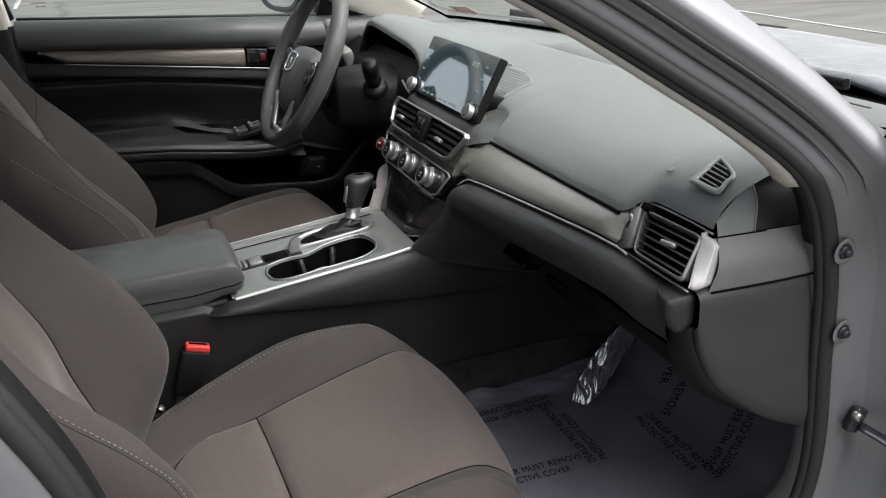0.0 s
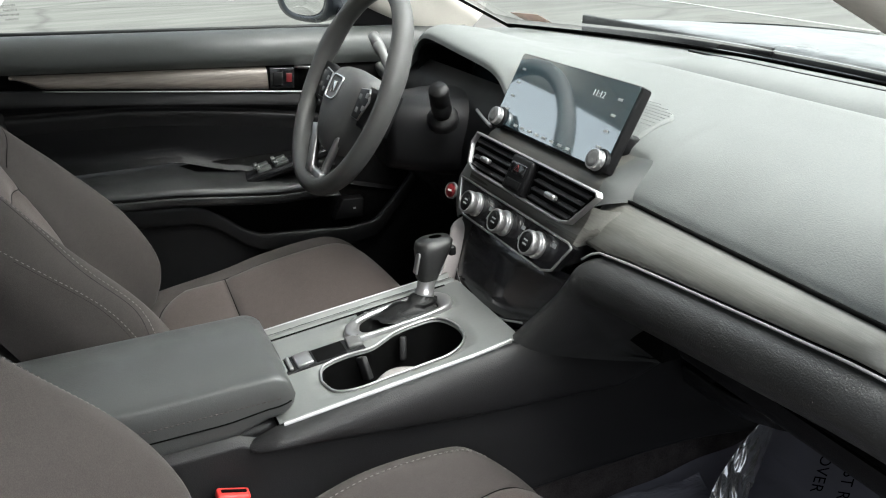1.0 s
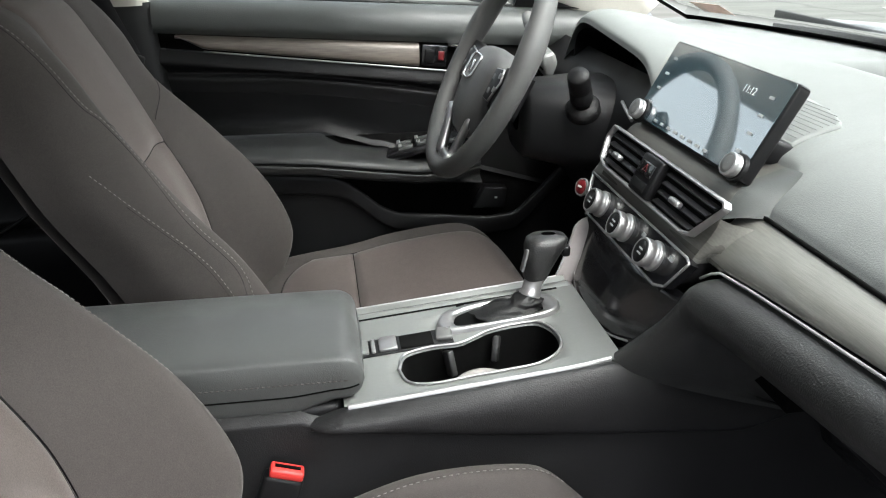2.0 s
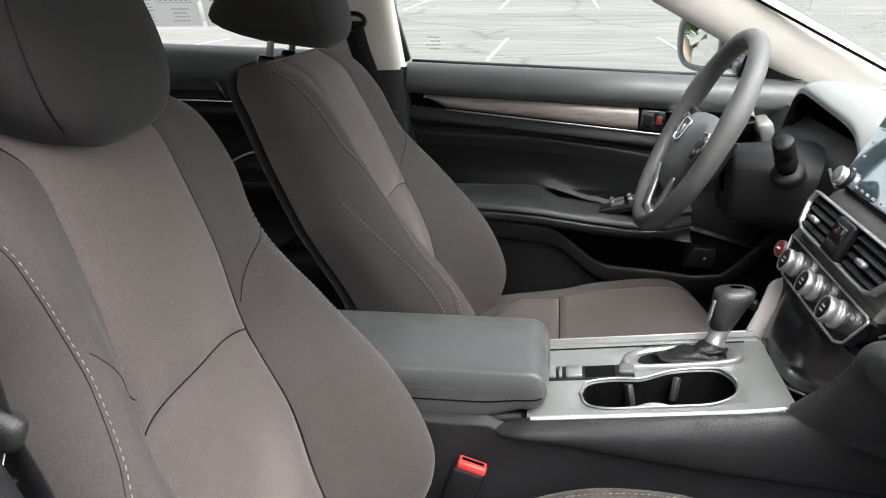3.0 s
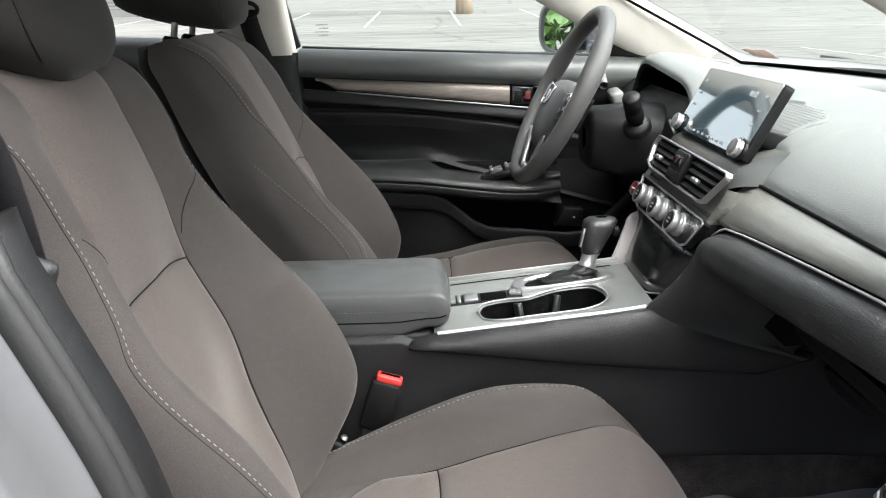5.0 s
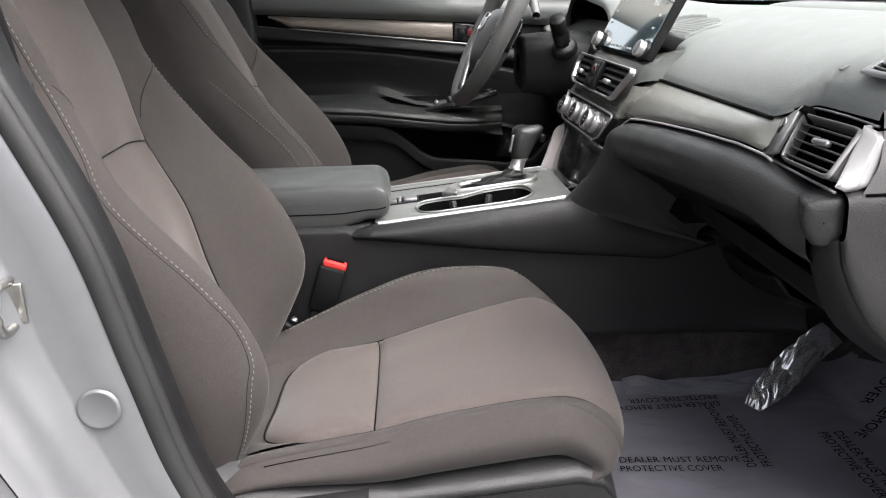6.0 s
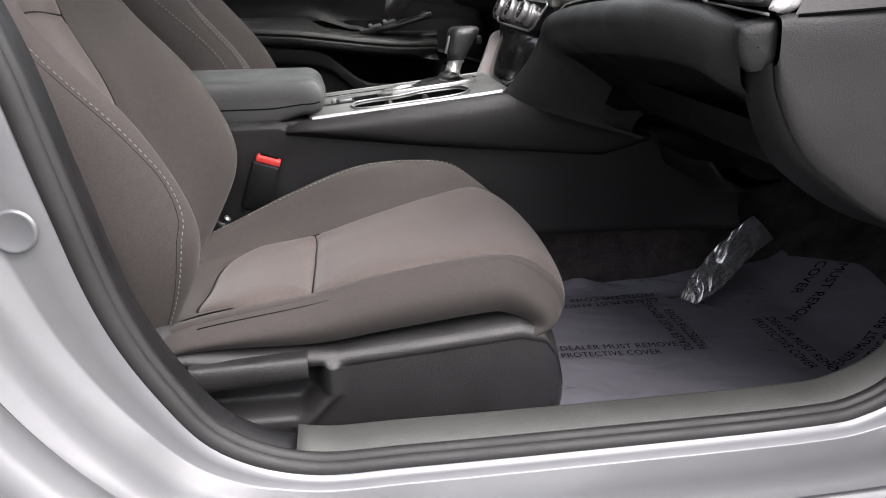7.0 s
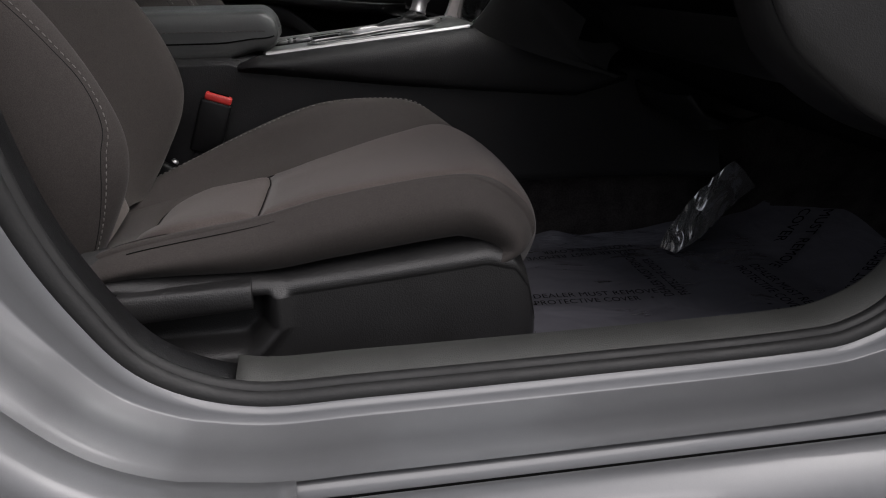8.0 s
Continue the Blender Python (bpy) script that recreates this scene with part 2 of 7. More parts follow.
def surf(g, thick=0.0, close=False, flip=False, bm=None):
    """A smooth sheet through a grid of points; thick: closed to a shell of that thickness behind it."""
    bm = bm or bmesh.new()
    g = np.asarray(g, float)
    nu, nv = g.shape[:2]
    top = [[bm.verts.new(p) for p in row] for row in g]
    rng = nv if close else nv - 1
    def face(*v):
        f = bm.faces.new(v[::-1] if flip else v)
        f.smooth = True
    for i in range(nu - 1):
        for j in range(rng):
            k = (j + 1) % nv
            face(top[i][j], top[i + 1][j], top[i + 1][k], top[i][k])
    if thick:
        n = normals_of(g) * (thick if flip else -thick)
        low = [[bm.verts.new(p) for p in row] for row in g + n]
        for i in range(nu - 1):
            for j in range(nv - 1):
                face(low[i][j], low[i][j + 1], low[i + 1][j + 1], low[i + 1][j])
        for i in range(nu - 1):
            face(top[i][0], low[i][0], low[i + 1][0], top[i + 1][0])
            face(top[i][-1], top[i + 1][-1], low[i + 1][-1], low[i][-1])
        for j in range(nv - 1):
            face(top[0][j], top[0][j + 1], low[0][j + 1], low[0][j])
            face(top[-1][j], low[-1][j], low[-1][j + 1], top[-1][j + 1])
    return bm


def padded(g, edges, depth=0.005, reach=0.007, puff=0.0):
    """Upholstery: the sheet sinks at the named edges (u0 u1 v0 v1), as at a seam, and puffs up between them."""
    g = np.asarray(g, float)
    n = normals_of(g)
    lu = np.concatenate([np.zeros((1, g.shape[1])), np.cumsum(np.linalg.norm(np.diff(g, axis=0), axis=2), axis=0)])
    lv = np.concatenate([np.zeros((g.shape[0], 1)), np.cumsum(np.linalg.norm(np.diff(g, axis=1), axis=2), axis=1)], axis=1)
    dist = np.full(g.shape[:2], 9.0)
    for e in edges.split():
        d = {"u0": lu, "u1": lu[-1:] - lu, "v0": lv, "v1": lv[:, -1:] - lv}[e]
        dist = np.minimum(dist, d)
    return g + n * ((puff * (1 - np.exp(-dist / 0.03))) - depth * np.exp(-dist / reach))[..., None]


def box(c, s, bevel=0.0, turn=None, bm=None, seg=2):
    """A box of size s about c, turned by degrees, with rounded edges."""
    out = bmesh.new()
    bmesh.ops.create_cube(out, size=1.0)
    bmesh.ops.scale(out, vec=s, verts=out.verts)
    if bevel:
        bmesh.ops.bevel(out, geom=list(out.edges), offset=bevel, segments=seg, profile=0.5, affect="EDGES")
    m = pose(*c, *(turn or (0, 0, 0)))
    out.transform(m)
    for f in out.faces:
        f.smooth = bool(bevel)
    return join(bm, out)


def join(bm, other):
    if bm is None:
        return other
    vs = {v: bm.verts.new(v.co) for v in other.verts}
    for f in other.faces:
        try:
            g = bm.faces.new([vs[v] for v in f.verts])
            g.smooth = f.smooth
        except ValueError:
            pass
    other.free()
    return bm


def turned(profile, origin, axis, n=24, bm=None):
    """A round thing: a profile of (radius, height along the axis) turned about it."""
    z = Vector(axis).normalized()
    q = z.to_track_quat("Z", "Y").to_matrix()
    rows = []
    for r, h in profile:
        rows.append([tuple(Vector(origin) + q @ Vector((r * math.cos(a), r * math.sin(a), h))) for a in np.linspace(0, 2 * math.pi, n, endpoint=False)])
    return surf(np.array(rows), close=True, bm=bm, flip=True)


def pipe(path, r, n=10, closed=False, bm=None, flat=1.0, up=(0, 0, 1)):
    """A rod along a path; r may be one radius or one for each point; flat squeezes it along up."""
    p = np.asarray(path, float)
    d = np.gradient(p, axis=0) if not closed else np.roll(p, -1, 0) - np.roll(p, 1, 0)
    d /= np.maximum(np.linalg.norm(d, axis=1, keepdims=True), 1e-9)
    side = np.cross(d, up)
    side /= np.maximum(np.linalg.norm(side, axis=1, keepdims=True), 1e-9)
    over = np.cross(side, d)
    r = np.broadcast_to(np.asarray(r, float), (len(p),))
    a = np.linspace(0, 2 * math.pi, n, endpoint=False)
    rows = p[:, None] + r[:, None, None] * (np.cos(a)[None, :, None] * side[:, None] + flat * np.sin(a)[None, :, None] * over[:, None])
    if closed:
        rows = np.concatenate([rows, rows[:1]])
    bm = surf(rows, close=True, bm=bm)
    if not closed:
        bm.verts.ensure_lookup_table()
        total = len(bm.verts)
        for start in (total - len(rows) * n, total - n):
            try:
                bm.faces.new([bm.verts[start + k] for k in range(n)])
            except ValueError:
                pass
    return bm


def plate(corners, thick, bevel=0.0, bm=None):
    """A flat plate with the given outline (counter-clockwise from its front), as thick as given behind it."""
    out = bmesh.new()
    c = [Vector(p) for p in corners]
    n = Vector((0, 0, 0))
    for i in range(len(c)):
        n += c[i].cross(c[(i + 1) % len(c)])
    n.normalize()
    a = [out.verts.new(p) for p in c]
    b = [out.verts.new(p - n * thick) for p in c]
    out.faces.new(a)
    out.faces.new(b[::-1])
    for i in range(len(c)):
        j = (i + 1) % len(c)
        out.faces.new((a[j], a[i], b[i], b[j]))
    if bevel:
        bmesh.ops.bevel(out, geom=[e for e in out.edges], offset=bevel, segments=2, profile=0.5, affect="EDGES")
        for f in out.faces:
            f.smooth = True
    return join(bm, out)


def thing(name, base, label, category, group="", kind=""):
    ob = new(name)
    ob.empty_display_size = 0.05
    ob.location = base
    return tagged(ob, label, category, group, kind)


def part(name, bm, material, parent=None, label=""):
    me = bpy.data.meshes.new(name)
    bmesh.ops.recalc_face_normals(bm, faces=bm.faces)
    bm.to_mesh(me)
    bm.free()
    me.materials.append(material)
    ob = new(name, me)
    if parent is not None:
        ob.parent = parent
        if parent.type == "EMPTY":
            ob.matrix_parent_inverse = Matrix.Translation(-Vector(parent.location))
    return tagged(ob, label)


def alone(name, bm, material, label, category, kind="", group=""):
    return tagged(part(name, bm, material), label, category, group, kind)


def lettering(name, text, size, m, material, parent, depth=0.0003, spacing=1.0):
    """Words in the built-in font as a mesh, laid with its first letter at the pose m."""
    cu = bpy.data.curves.new(name, "FONT")
    cu.body, cu.size, cu.extrude, cu.space_character = text, size, depth, spacing
    tmp = bpy.data.objects.new(name, cu)
    scene.collection.objects.link(tmp)
    me = bpy.data.meshes.new_from_object(tmp)
    bpy.data.objects.remove(tmp)
    me.transform(m)
    me.materials.clear()
    me.materials.append(material)
    ob = new(name, me)
    ob.parent = parent
    if parent.type == "EMPTY":
        ob.matrix_parent_inverse = Matrix.Translation(-Vector(parent.location))
    return ob


def axes_at(origin, right, up):
    """A pose whose x runs along right and whose y runs close to up."""
    r = Vector(right).normalized()
    n = r.cross(Vector(up)).normalized()
    u = n.cross(r)
    m = Matrix((r, u, n)).transposed().to_4x4()
    m.translation = origin
    return m


def stitches(path, length=0.0045, gap=0.0035, r=0.0007):
    """Sewing thread: short stitches along a path."""
    p = np.asarray(path, float)
    s = np.concatenate([[0], np.cumsum(np.linalg.norm(np.diff(p, axis=0), axis=1))])
    bm = bmesh.new()
    at = 0.0
    while at + length < s[-1]:
        q = [np.array([np.interp(v, s, p[:, k]) for k in range(3)]) for v in (at, at + length / 2, at + length)]
        pipe(q, [r * 0.6, r, r * 0.6], 5, bm=bm)
        at += length + gap
    return bm


# ---- ground: the car park, rising gently on the driver's side ----
def ground_height(x, y):
    return 0.036 * max(0.0, y - 18.0)


def ground_sheet():
    xs = [-400, -150, -60, -25, -10, -4, 0, 4, 10, 25, 60, 150, 400]
    ys = [-400, -120, -30, -8, 0, 6, 12, 18, 20, 30, 45, 70, 120, 400]
    return surf(np.array([[(x, y, ground_height(x, y)) for y in ys] for x in xs]))


ground = alone("ground", ground_sheet(), M_ASPHALT, "pale weathered asphalt of an open car park", "ground", "structure")


def painted_line(x0, y0, x1, y1, w=0.11):
    a, b = Vector((x0, y0)), Vector((x1, y1))
    d = (b - a).normalized()
    n = Vector((-d.y, d.x)) * w / 2
    rows = []
    for t in np.linspace(0, 1, 24):
        c = a.lerp(b, t)
        k = 0.75 + 0.25 * noise.noise(Vector((c.x * 3, c.y * 3, 5)))
        rows.append([(c.x + s * n.x * k, c.y + s * n.y * k, ground_height(c.x, c.y) + 0.006) for s in (-1, 1)])
    bm = surf(np.array(rows), thick=0.004)
    return alone("parking_line", bm, M_LINE, "worn white bay marking painted on asphalt", "road marking", "structure", "bay markings")


for k in range(-5, 9):
    x = -0.95 + 3.32 * k
    painted_line(x, 12.1, x, 17.6, 0.10)
    if k < 3:
        painted_line(x - 0.9, 27.0, x - 0.9, 38.0, 0.14)
painted_line(7.55, 2.0, 7.75, 9.0)
painted_line(7.3, -9.0, 7.5, -1.5)
for k in range(4):
    painted_line(-22 + 11 * k, 24.6, -13 + 11 * k, 24.7, 0.16)

pole = thing("utility_pole", (2.0, 35.0, ground_height(0, 35)), "weathered wooden utility pole standing in the car park", "pole")
rows = [(0.50 - 0.008 * h, h) for h in (0, 1, 2.5, 4, 6, 9, 10)]
part("shaft", turned([(0.001, 0)] + [(r * 0.75, h) for r, h in rows] + [(0.001, 10)], (2.0, 35.0, ground_height(0, 35) - 0.1), (0, 0, 1), 20), M_BARK, pole)


def tree(x, y, h, seed):
    rr = random.Random(seed)
    base = (x, y, ground_height(x, y))
    t = thing("tree", base, "leafy green tree at the edge of the car park", "tree", "trees by the car park")
    bm = pipe(spline([(x, y, base[2]), (x + 0.1, y, h * 0.3), (x - 0.1, y + 0.1, h * 0.6), (x, y, h * 0.9)], 12), np.linspace(0.18, 0.03, 12), 9)
    for k in range(9):
        a, z = rr.uniform(0, 6.28), h * rr.uniform(0.3, 0.7)
        e = (x + math.cos(a) * h * 0.28, y + math.sin(a) * h * 0.28, z + h * 0.2)
        pipe(spline([(x, y, z), ((x + e[0]) / 2, (y + e[1]) / 2, z + h * 0.06), e], 7), np.linspace(0.06, 0.012, 7), 6, bm=bm)
    part("trunk", bm, M_BARK, t)
    verts, faces = [], []
    for k in range(2600):
        a, e, r = rr.uniform(0, 6.28), math.asin(rr.uniform(-1, 1)), rr.uniform(0.35, 1) ** 0.5
        lump = 0.7 + 0.5 * noise.noise(Vector((math.cos(a) * 2, math.sin(a) * 2, e * 2 + seed)))
        c = Vector((x + math.cos(a) * math.cos(e) * r * h * 0.34 * lump, y + math.sin(a) * math.cos(e) * r * h * 0.34 * lump, base[2] + h * 0.6 + math.sin(e) * r * h * 0.38 * lump))
        q = Euler((rr.uniform(0, 6), rr.uniform(0, 6), rr.uniform(0, 6))).to_matrix()
        s = rr.uniform(0.08, 0.16)
        i = len(verts)
        verts += [tuple(c + q @ Vector(v) * s) for v in ((-1, 0, 0), (0, -0.5, 0.1), (1, 0, 0), (0, 0.5, 0.1))]
        faces.append((i, i + 1, i + 2, i + 3))
    me = bpy.data.meshes.new("crown")
    me.from_pydata(verts, [], faces)
    me.materials.append(M_LEAF)
    ob = new("crown", me)
    ob.parent = t
    ob.matrix_parent_inverse = Matrix.Translation(-Vector(base))


tree(-13.0, 6.5, 6.5, 3)
tree(-16.5, 10.0, 7.5, 5)
tree(-5.2, 7.4, 3.0, 6)
tree(-19.0, 5.0, 7.0, 8)

# ---- car body, passenger side: the door opening and the panels round it ----
body = thing("car_body", (0.2, 0, 0), "silver saloon car body with its passenger door opening", "car body", kind="structure")


def lean(z):
    """How far the side of the car leans inwards above the belt line."""
    return 0.0 if z < 1.0 else 0.42 * (z - 1.0)


LOOP = [(0.42, 1.225), (0.515, 1.172), (0.612, 1.112), (0.690, 1.062), (0.755, 1.010), (0.797, 0.949), (0.825, 0.856), (0.842, 0.740), (0.860, 0.628), (0.862, 0.540), (0.842, 0.474), (0.792, 0.441), (0.720, 0.432), (0.500, 0.430), (0.300, 0.430), (0.190, 0.433), (0.112, 0.467), (0.066, 0.528), (0.027, 0.613), (-0.002, 0.731), (-0.027, 0.840), (-0.060, 0.930), (-0.108, 1.042), (-0.165, 1.160), (-0.215, 1.290), (-0.140, 1.376), (0.080, 1.385), (0.250, 1.325)]
loop = spline(LOOP + LOOP[:1], 28 * 7 + 1)[:-1]
tang = np.roll(loop, -1, 0) - np.roll(loop, 1, 0)
tang /= np.linalg.norm(tang, axis=1, keepdims=True)
outw = np.stack([-tang[:, 1], tang[:, 0]], 1)


def ring(offset, y):
    """The outline of the opening, grown outwards by offset, at the depth y."""
    o = np.asarray(offset)
    xz = loop + outw * (o[:, None] if o.ndim else o)
    return np.array([(x, q + lean(z), z) for (x, z), q in zip(xz, np.broadcast_to(y, len(xz)))])


def band(steps):
    g = np.array([ring(o, y) for o, y in steps])
    g = np.concatenate([g, g[:, :1]], axis=1)
    return g


sillness = np.exp(-((loop[:, 1] - 0.43) / 0.05) ** 2)
wide = 1.0 - 0.72 * sillness
rear_foot = np.clip((loop[:, 1] - 0.43) / 0.34, 0, 1) ** 0.8
wide = np.where(loop[:, 0] < 0.16, np.minimum(wide, 0.28 + 0.72 * rear_foot), wide)
count = np.arange(len(loop)) / 7
front = 1 / (1 + np.exp((count - 5.0) / 0.35)) + 1 / (1 + np.exp((24.6 - count) / 0.35))
panel = []
for o, y, o_front, y_front in ((0.002, -0.768, 0.002, -0.768), (0.006, -0.776, 0.006, -0.776), (0.016, -0.782, 0.016, -0.782), (0.035, -0.787, 0.027, -0.785), (0.060, -0.788, 0.032, -0.788), (0.064, -0.790, 0.034, -0.792), (0.068, -0.796, 0.038, -0.794), (0.081, -0.803, 0.046, -0.795), (0.087, -0.822, 0.053, -0.806), (0.093, -0.838, 0.060, -0.810), (0.102, -0.846, 0.074, -0.802), (0.108, -0.851, 0.090, -0.785), (0.112, -0.856, 0.104, -0.760)):
    panel.append((o * wide * (1 - front) + o_front * front, y * (1 - front) + y_front * front))
part("door_frame_panel", surf(band(panel)), M_PAINT, body, "silver painted metal round the door opening")
for o, y, r in ((0.0405, -0.7975, 0.0042), (0.025, -0.7875, 0.0016)):
    part("pillar_rubber", pipe(ring(o, y)[:5 * 7], r * np.clip(np.linspace(3.5, 0.05, 35), 0.05, 1), 8, up=(0, 1, 0)), M_RUBBER, body, "rubber strip along the windscreen pillar")
part("door_seal", surf(band([(0.004, -0.764), (0.009, -0.769), (0.012, -0.775), (0.010, -0.780), (0.003, -0.781), (-0.004, -0.778), (-0.007, -0.771), (-0.004, -0.765), (0.004, -0.764)])), M_RUBBER, body, "black rubber weather strip")
part("seal_lip", surf(band([(-0.006, -0.772), (-0.010, -0.770), (-0.012, -0.765), (-0.010, -0.760), (-0.006, -0.761), (-0.004, -0.768)])), M_RUBBER, body)


def opening_strip(i0, i1, steps):
    g = band(steps)
    return g[:, i0:i1]


n1, n2, n3 = 15 * 7 + 2, 15 * 7 + 1, 22 * 7
kick_w = 1 / (1 + np.exp((count - 9.6) / 0.45))
sill_steps = [(-0.002, -0.766), (-0.006, -0.764), (-0.011, -0.760), (-0.014, -0.740), (-0.016, -0.722), (-0.012, -0.714), (0.004, -0.710), (0.05, -0.706)]
kick_steps = [(-0.002, -0.766), (-0.007, -0.764), (-0.011, -0.760), (-0.013, -0.755), (-0.013, -0.750), (-0.010, -0.746), (0.006, -0.742), (0.05, -0.738)]
run_on = [(a[0] * (1 - kick_w) + b[0] * kick_w, a[1] * (1 - kick_w) + b[1] * kick_w) for a, b in zip(sill_steps, kick_steps)]
part("sill_trim", surf(opening_strip(5 * 7 + 3, n1, run_on), thick=0.004), M_SILL, body, "black grained scuff plate running up the kick panel")
part("pillar_foot_trim", surf(opening_strip(n2, n3, [(-0.002, -0.766), (-0.006, -0.764), (-0.009, -0.760), (-0.011, -0.745), (-0.012, -0.733), (-0.008, -0.727), (0.006, -0.722), (0.07, -0.718)]), thick=0.004), M_SOFT, body, "black grained lower pillar trim")
part("pillar_inner_trim", surf(opening_strip(23 * 7, 25 * 7, [(-0.012, -0.764), (-0.017, -0.757), (-0.016, -0.735), (-0.006, -0.70), (0.05, -0.685), (0.12, -0.68)]), thick=0.004), M_BEIGE, body, "beige centre pillar trim")
part("kick_trim", surf(opening_strip(4 * 7, 5 * 7 + 4, [(-0.012, -0.764), (-0.014, -0.757), (-0.010, -0.745), (0.01, -0.738), (0.06, -0.735)]), thick=0.004), M_HARD, body)
part("windscreen_pillar_trim", surf(opening_strip(0, 4 * 7 + 3, [(-0.012, -0.764), (-0.018, -0.750), (-0.014, -0.725), (0.01, -0.700), (0.05, -0.70)]), thick=0.004), M_BEIGE, body, "beige windscreen pillar trim")
# sill and rocker cover under the opening
xs = np.linspace(-0.25, 1.0, 30)
part("sill_panel", surf(np.array([[(x, y, z) for y, z in ((-0.836, 0.3975), (-0.846, 0.394), (-0.856, 0.387), (-0.860, 0.372), (-0.86, 0.30))] for x in xs])), M_PAINT, body)
part("rocker_cover", surf(np.array([[(x, y, z) for y, z in spline([(-0.862, 0.378), (-0.868, 0.384), (-0.885, 0.380), (-0.912, 0.355), (-0.925, 0.30), (-0.915, 0.235), (-0.87, 0.20), (-0.80, 0.20)], 22)] for x in np.linspace(-1.2, 1.25, 40)])), M_PAINT, body, "silver rocker cover below the sill")
part("rocker_gap", box((0.3, -0.862, 0.375), (1.9, 0.006, 0.012)), M_DARK, body)
# round plug and striker on the centre pillar
part("pillar_plug", turned([(0.0005, 0.0022), (0.015, 0.0022), (0.0165, 0.0030), (0.0182, 0.0028), (0.0195, 0)], (-0.034, -0.789, 0.70), (0, -1, 0.05), 28), M_PAINT, body, "round silver body plug")
st = thing("door_striker", (-0.085, -0.79, 0.80), "zinc steel door latch loop on the pillar", "door striker")
part("plate", box((-0.088, -0.792, 0.805), (0.020, 0.004, 0.036), 0.0015), M_METAL, st)
part("latch_loop", pipe(spline([(-0.088, -0.79, 0.825), (-0.088, -0.815, 0.824), (-0.088, -0.822, 0.805), (-0.088, -0.815, 0.787), (-0.088, -0.79, 0.786)], 18), 0.004, 9), M_METAL, st)
# hinge bolts and check strap on the front pillar
for z, x in ((0.903, 0.827), (0.789, 0.852)):
    b = thing("hinge_bolt", (x, -0.786, z), "dark hex bolt in a pressed dimple", "bolt", "hinge bolts")
    part("dimple_rim", turned([(0.0165, -0.0012), (0.0140, -0.0002), (0.0115, -0.0003), (0.0090, -0.0012), (0.0085, -0.004)], (x, -0.787, z), (0, -1, 0), 26), M_PAINT, b)
    part("washer", turned([(0.0005, 0.0006), (0.0082, 0.0006), (0.0086, -0.001)], (x, -0.788, z), (0, -1, 0), 22), M_BOLT, b)
    part("hex_head", turned([(0.0005, 0.006), (0.0046, 0.006), (0.0058, 0.0045), (0.0060, 0)], (x, -0.788, z), (0, -1, 0), 6), M_BOLT, b)
ck = thing("door_check", (0.905, -0.80, 0.645), "dark steel door check strap with its bracket", "door hardware")
part("bracket", box((0.897, -0.796, 0.652), (0.022, 0.012, 0.036), 0.003, (0, 25, 0)), M_BOLT, ck)
part("pin", turned([(0.0005, 0.009), (0.005, 0.009), (0.0065, 0.006), (0.0065, 0)], (0.889, -0.800, 0.664), (0, -1, 0), 14), M_METAL, ck)
part("strap", pipe(spline([(0.90, -0.802, 0.645), (0.925, -0.84, 0.628), (0.955, -0.93, 0.60), (0.97, -1.02, 0.59)], 14), 0.011, 8, flat=0.35), M_BOLT, ck)
# front wing, bonnet, cowl, windscreen
wing_rows = []
for x in np.linspace(0.99, 2.26, 16):
    drop = 0.02 + 0.11 * ((x - 0.9) / 1.36) ** 2
    wing_rows.append(spline([(x, -0.72, 1.015 - drop), (x, -0.80, 0.985 - drop), (x, -0.875, 0.91 - drop), (x, -0.915, 0.75), (x, -0.92, 0.55), (x, -0.90, 0.30)], 18))
part("front_wing", surf(np.array(wing_rows)), M_PAINT, body, "silver front wing")
part("front_wing", surf(np.array(wing_rows)[:, ::-1] * (1, -1, 1)), M_PAINT, body, "silver front wing")
for s_ in (-1, 1):
    quarter = [spline([(x, s_ * 0.60, 1.04 - 0.05 * t), (x, s_ * 0.74, 1.02 - 0.05 * t), (x, s_ * 0.86, 0.93 - 0.03 * t), (x, s_ * (0.91 - 0.03 * t), 0.75), (x, s_ * (0.91 - 0.04 * t), 0.55), (x, s_ * 0.87, 0.30)], 16) for t, x in zip(np.linspace(0, 1, 8), np.linspace(-1.15, -2.25, 8))]
    part("rear_quarter", surf(np.array(quarter)), M_PAINT, body, "silver rear quarter panel")
    for wx in (1.66, -1.35):
        tyre = part("wheel", turned([(0.20, 0.10), (0.235, 0.115), (0.30, 0.112), (0.328, 0.085), (0.332, 0.0), (0.328, -0.085), (0.30, -0.112), (0.20, -0.10)], (wx, s_ * 0.80, 0.332), (0, s_, 0), 36), M_RUBBER, body, "black road tyre")
        part("rim", turned([(0.005, 0.06), (0.05, 0.07), (0.10, 0.055), (0.19, 0.075), (0.21, 0.105), (0.225, 0.10), (0.225, -0.05)], (wx, s_ * 0.80, 0.332), (0, s_, 0), 30), M_SATIN, tyre, "silver wheel rim")
part("boot_lid", surf(np.array([[(x, y, 1.03 - 0.05 * t - 0.03 * (abs(y) / 0.62) ** 2) for y in np.linspace(-0.62, 0.62, 12)] for t, x in zip(np.linspace(0, 1, 6), np.linspace(-1.70, -2.25, 6))]), thick=0.01), M_PAINT, body, "silver boot lid")
part("tail_panel", surf(np.array([[(-2.25 - 0.04 * math.sin(math.pi * t), y, 0.98 - 0.66 * t) for y in np.linspace(-0.86, 0.86, 12)] for t in np.linspace(0, 1, 8)]), thick=0.01), M_PAINT, body, "silver tail panel")
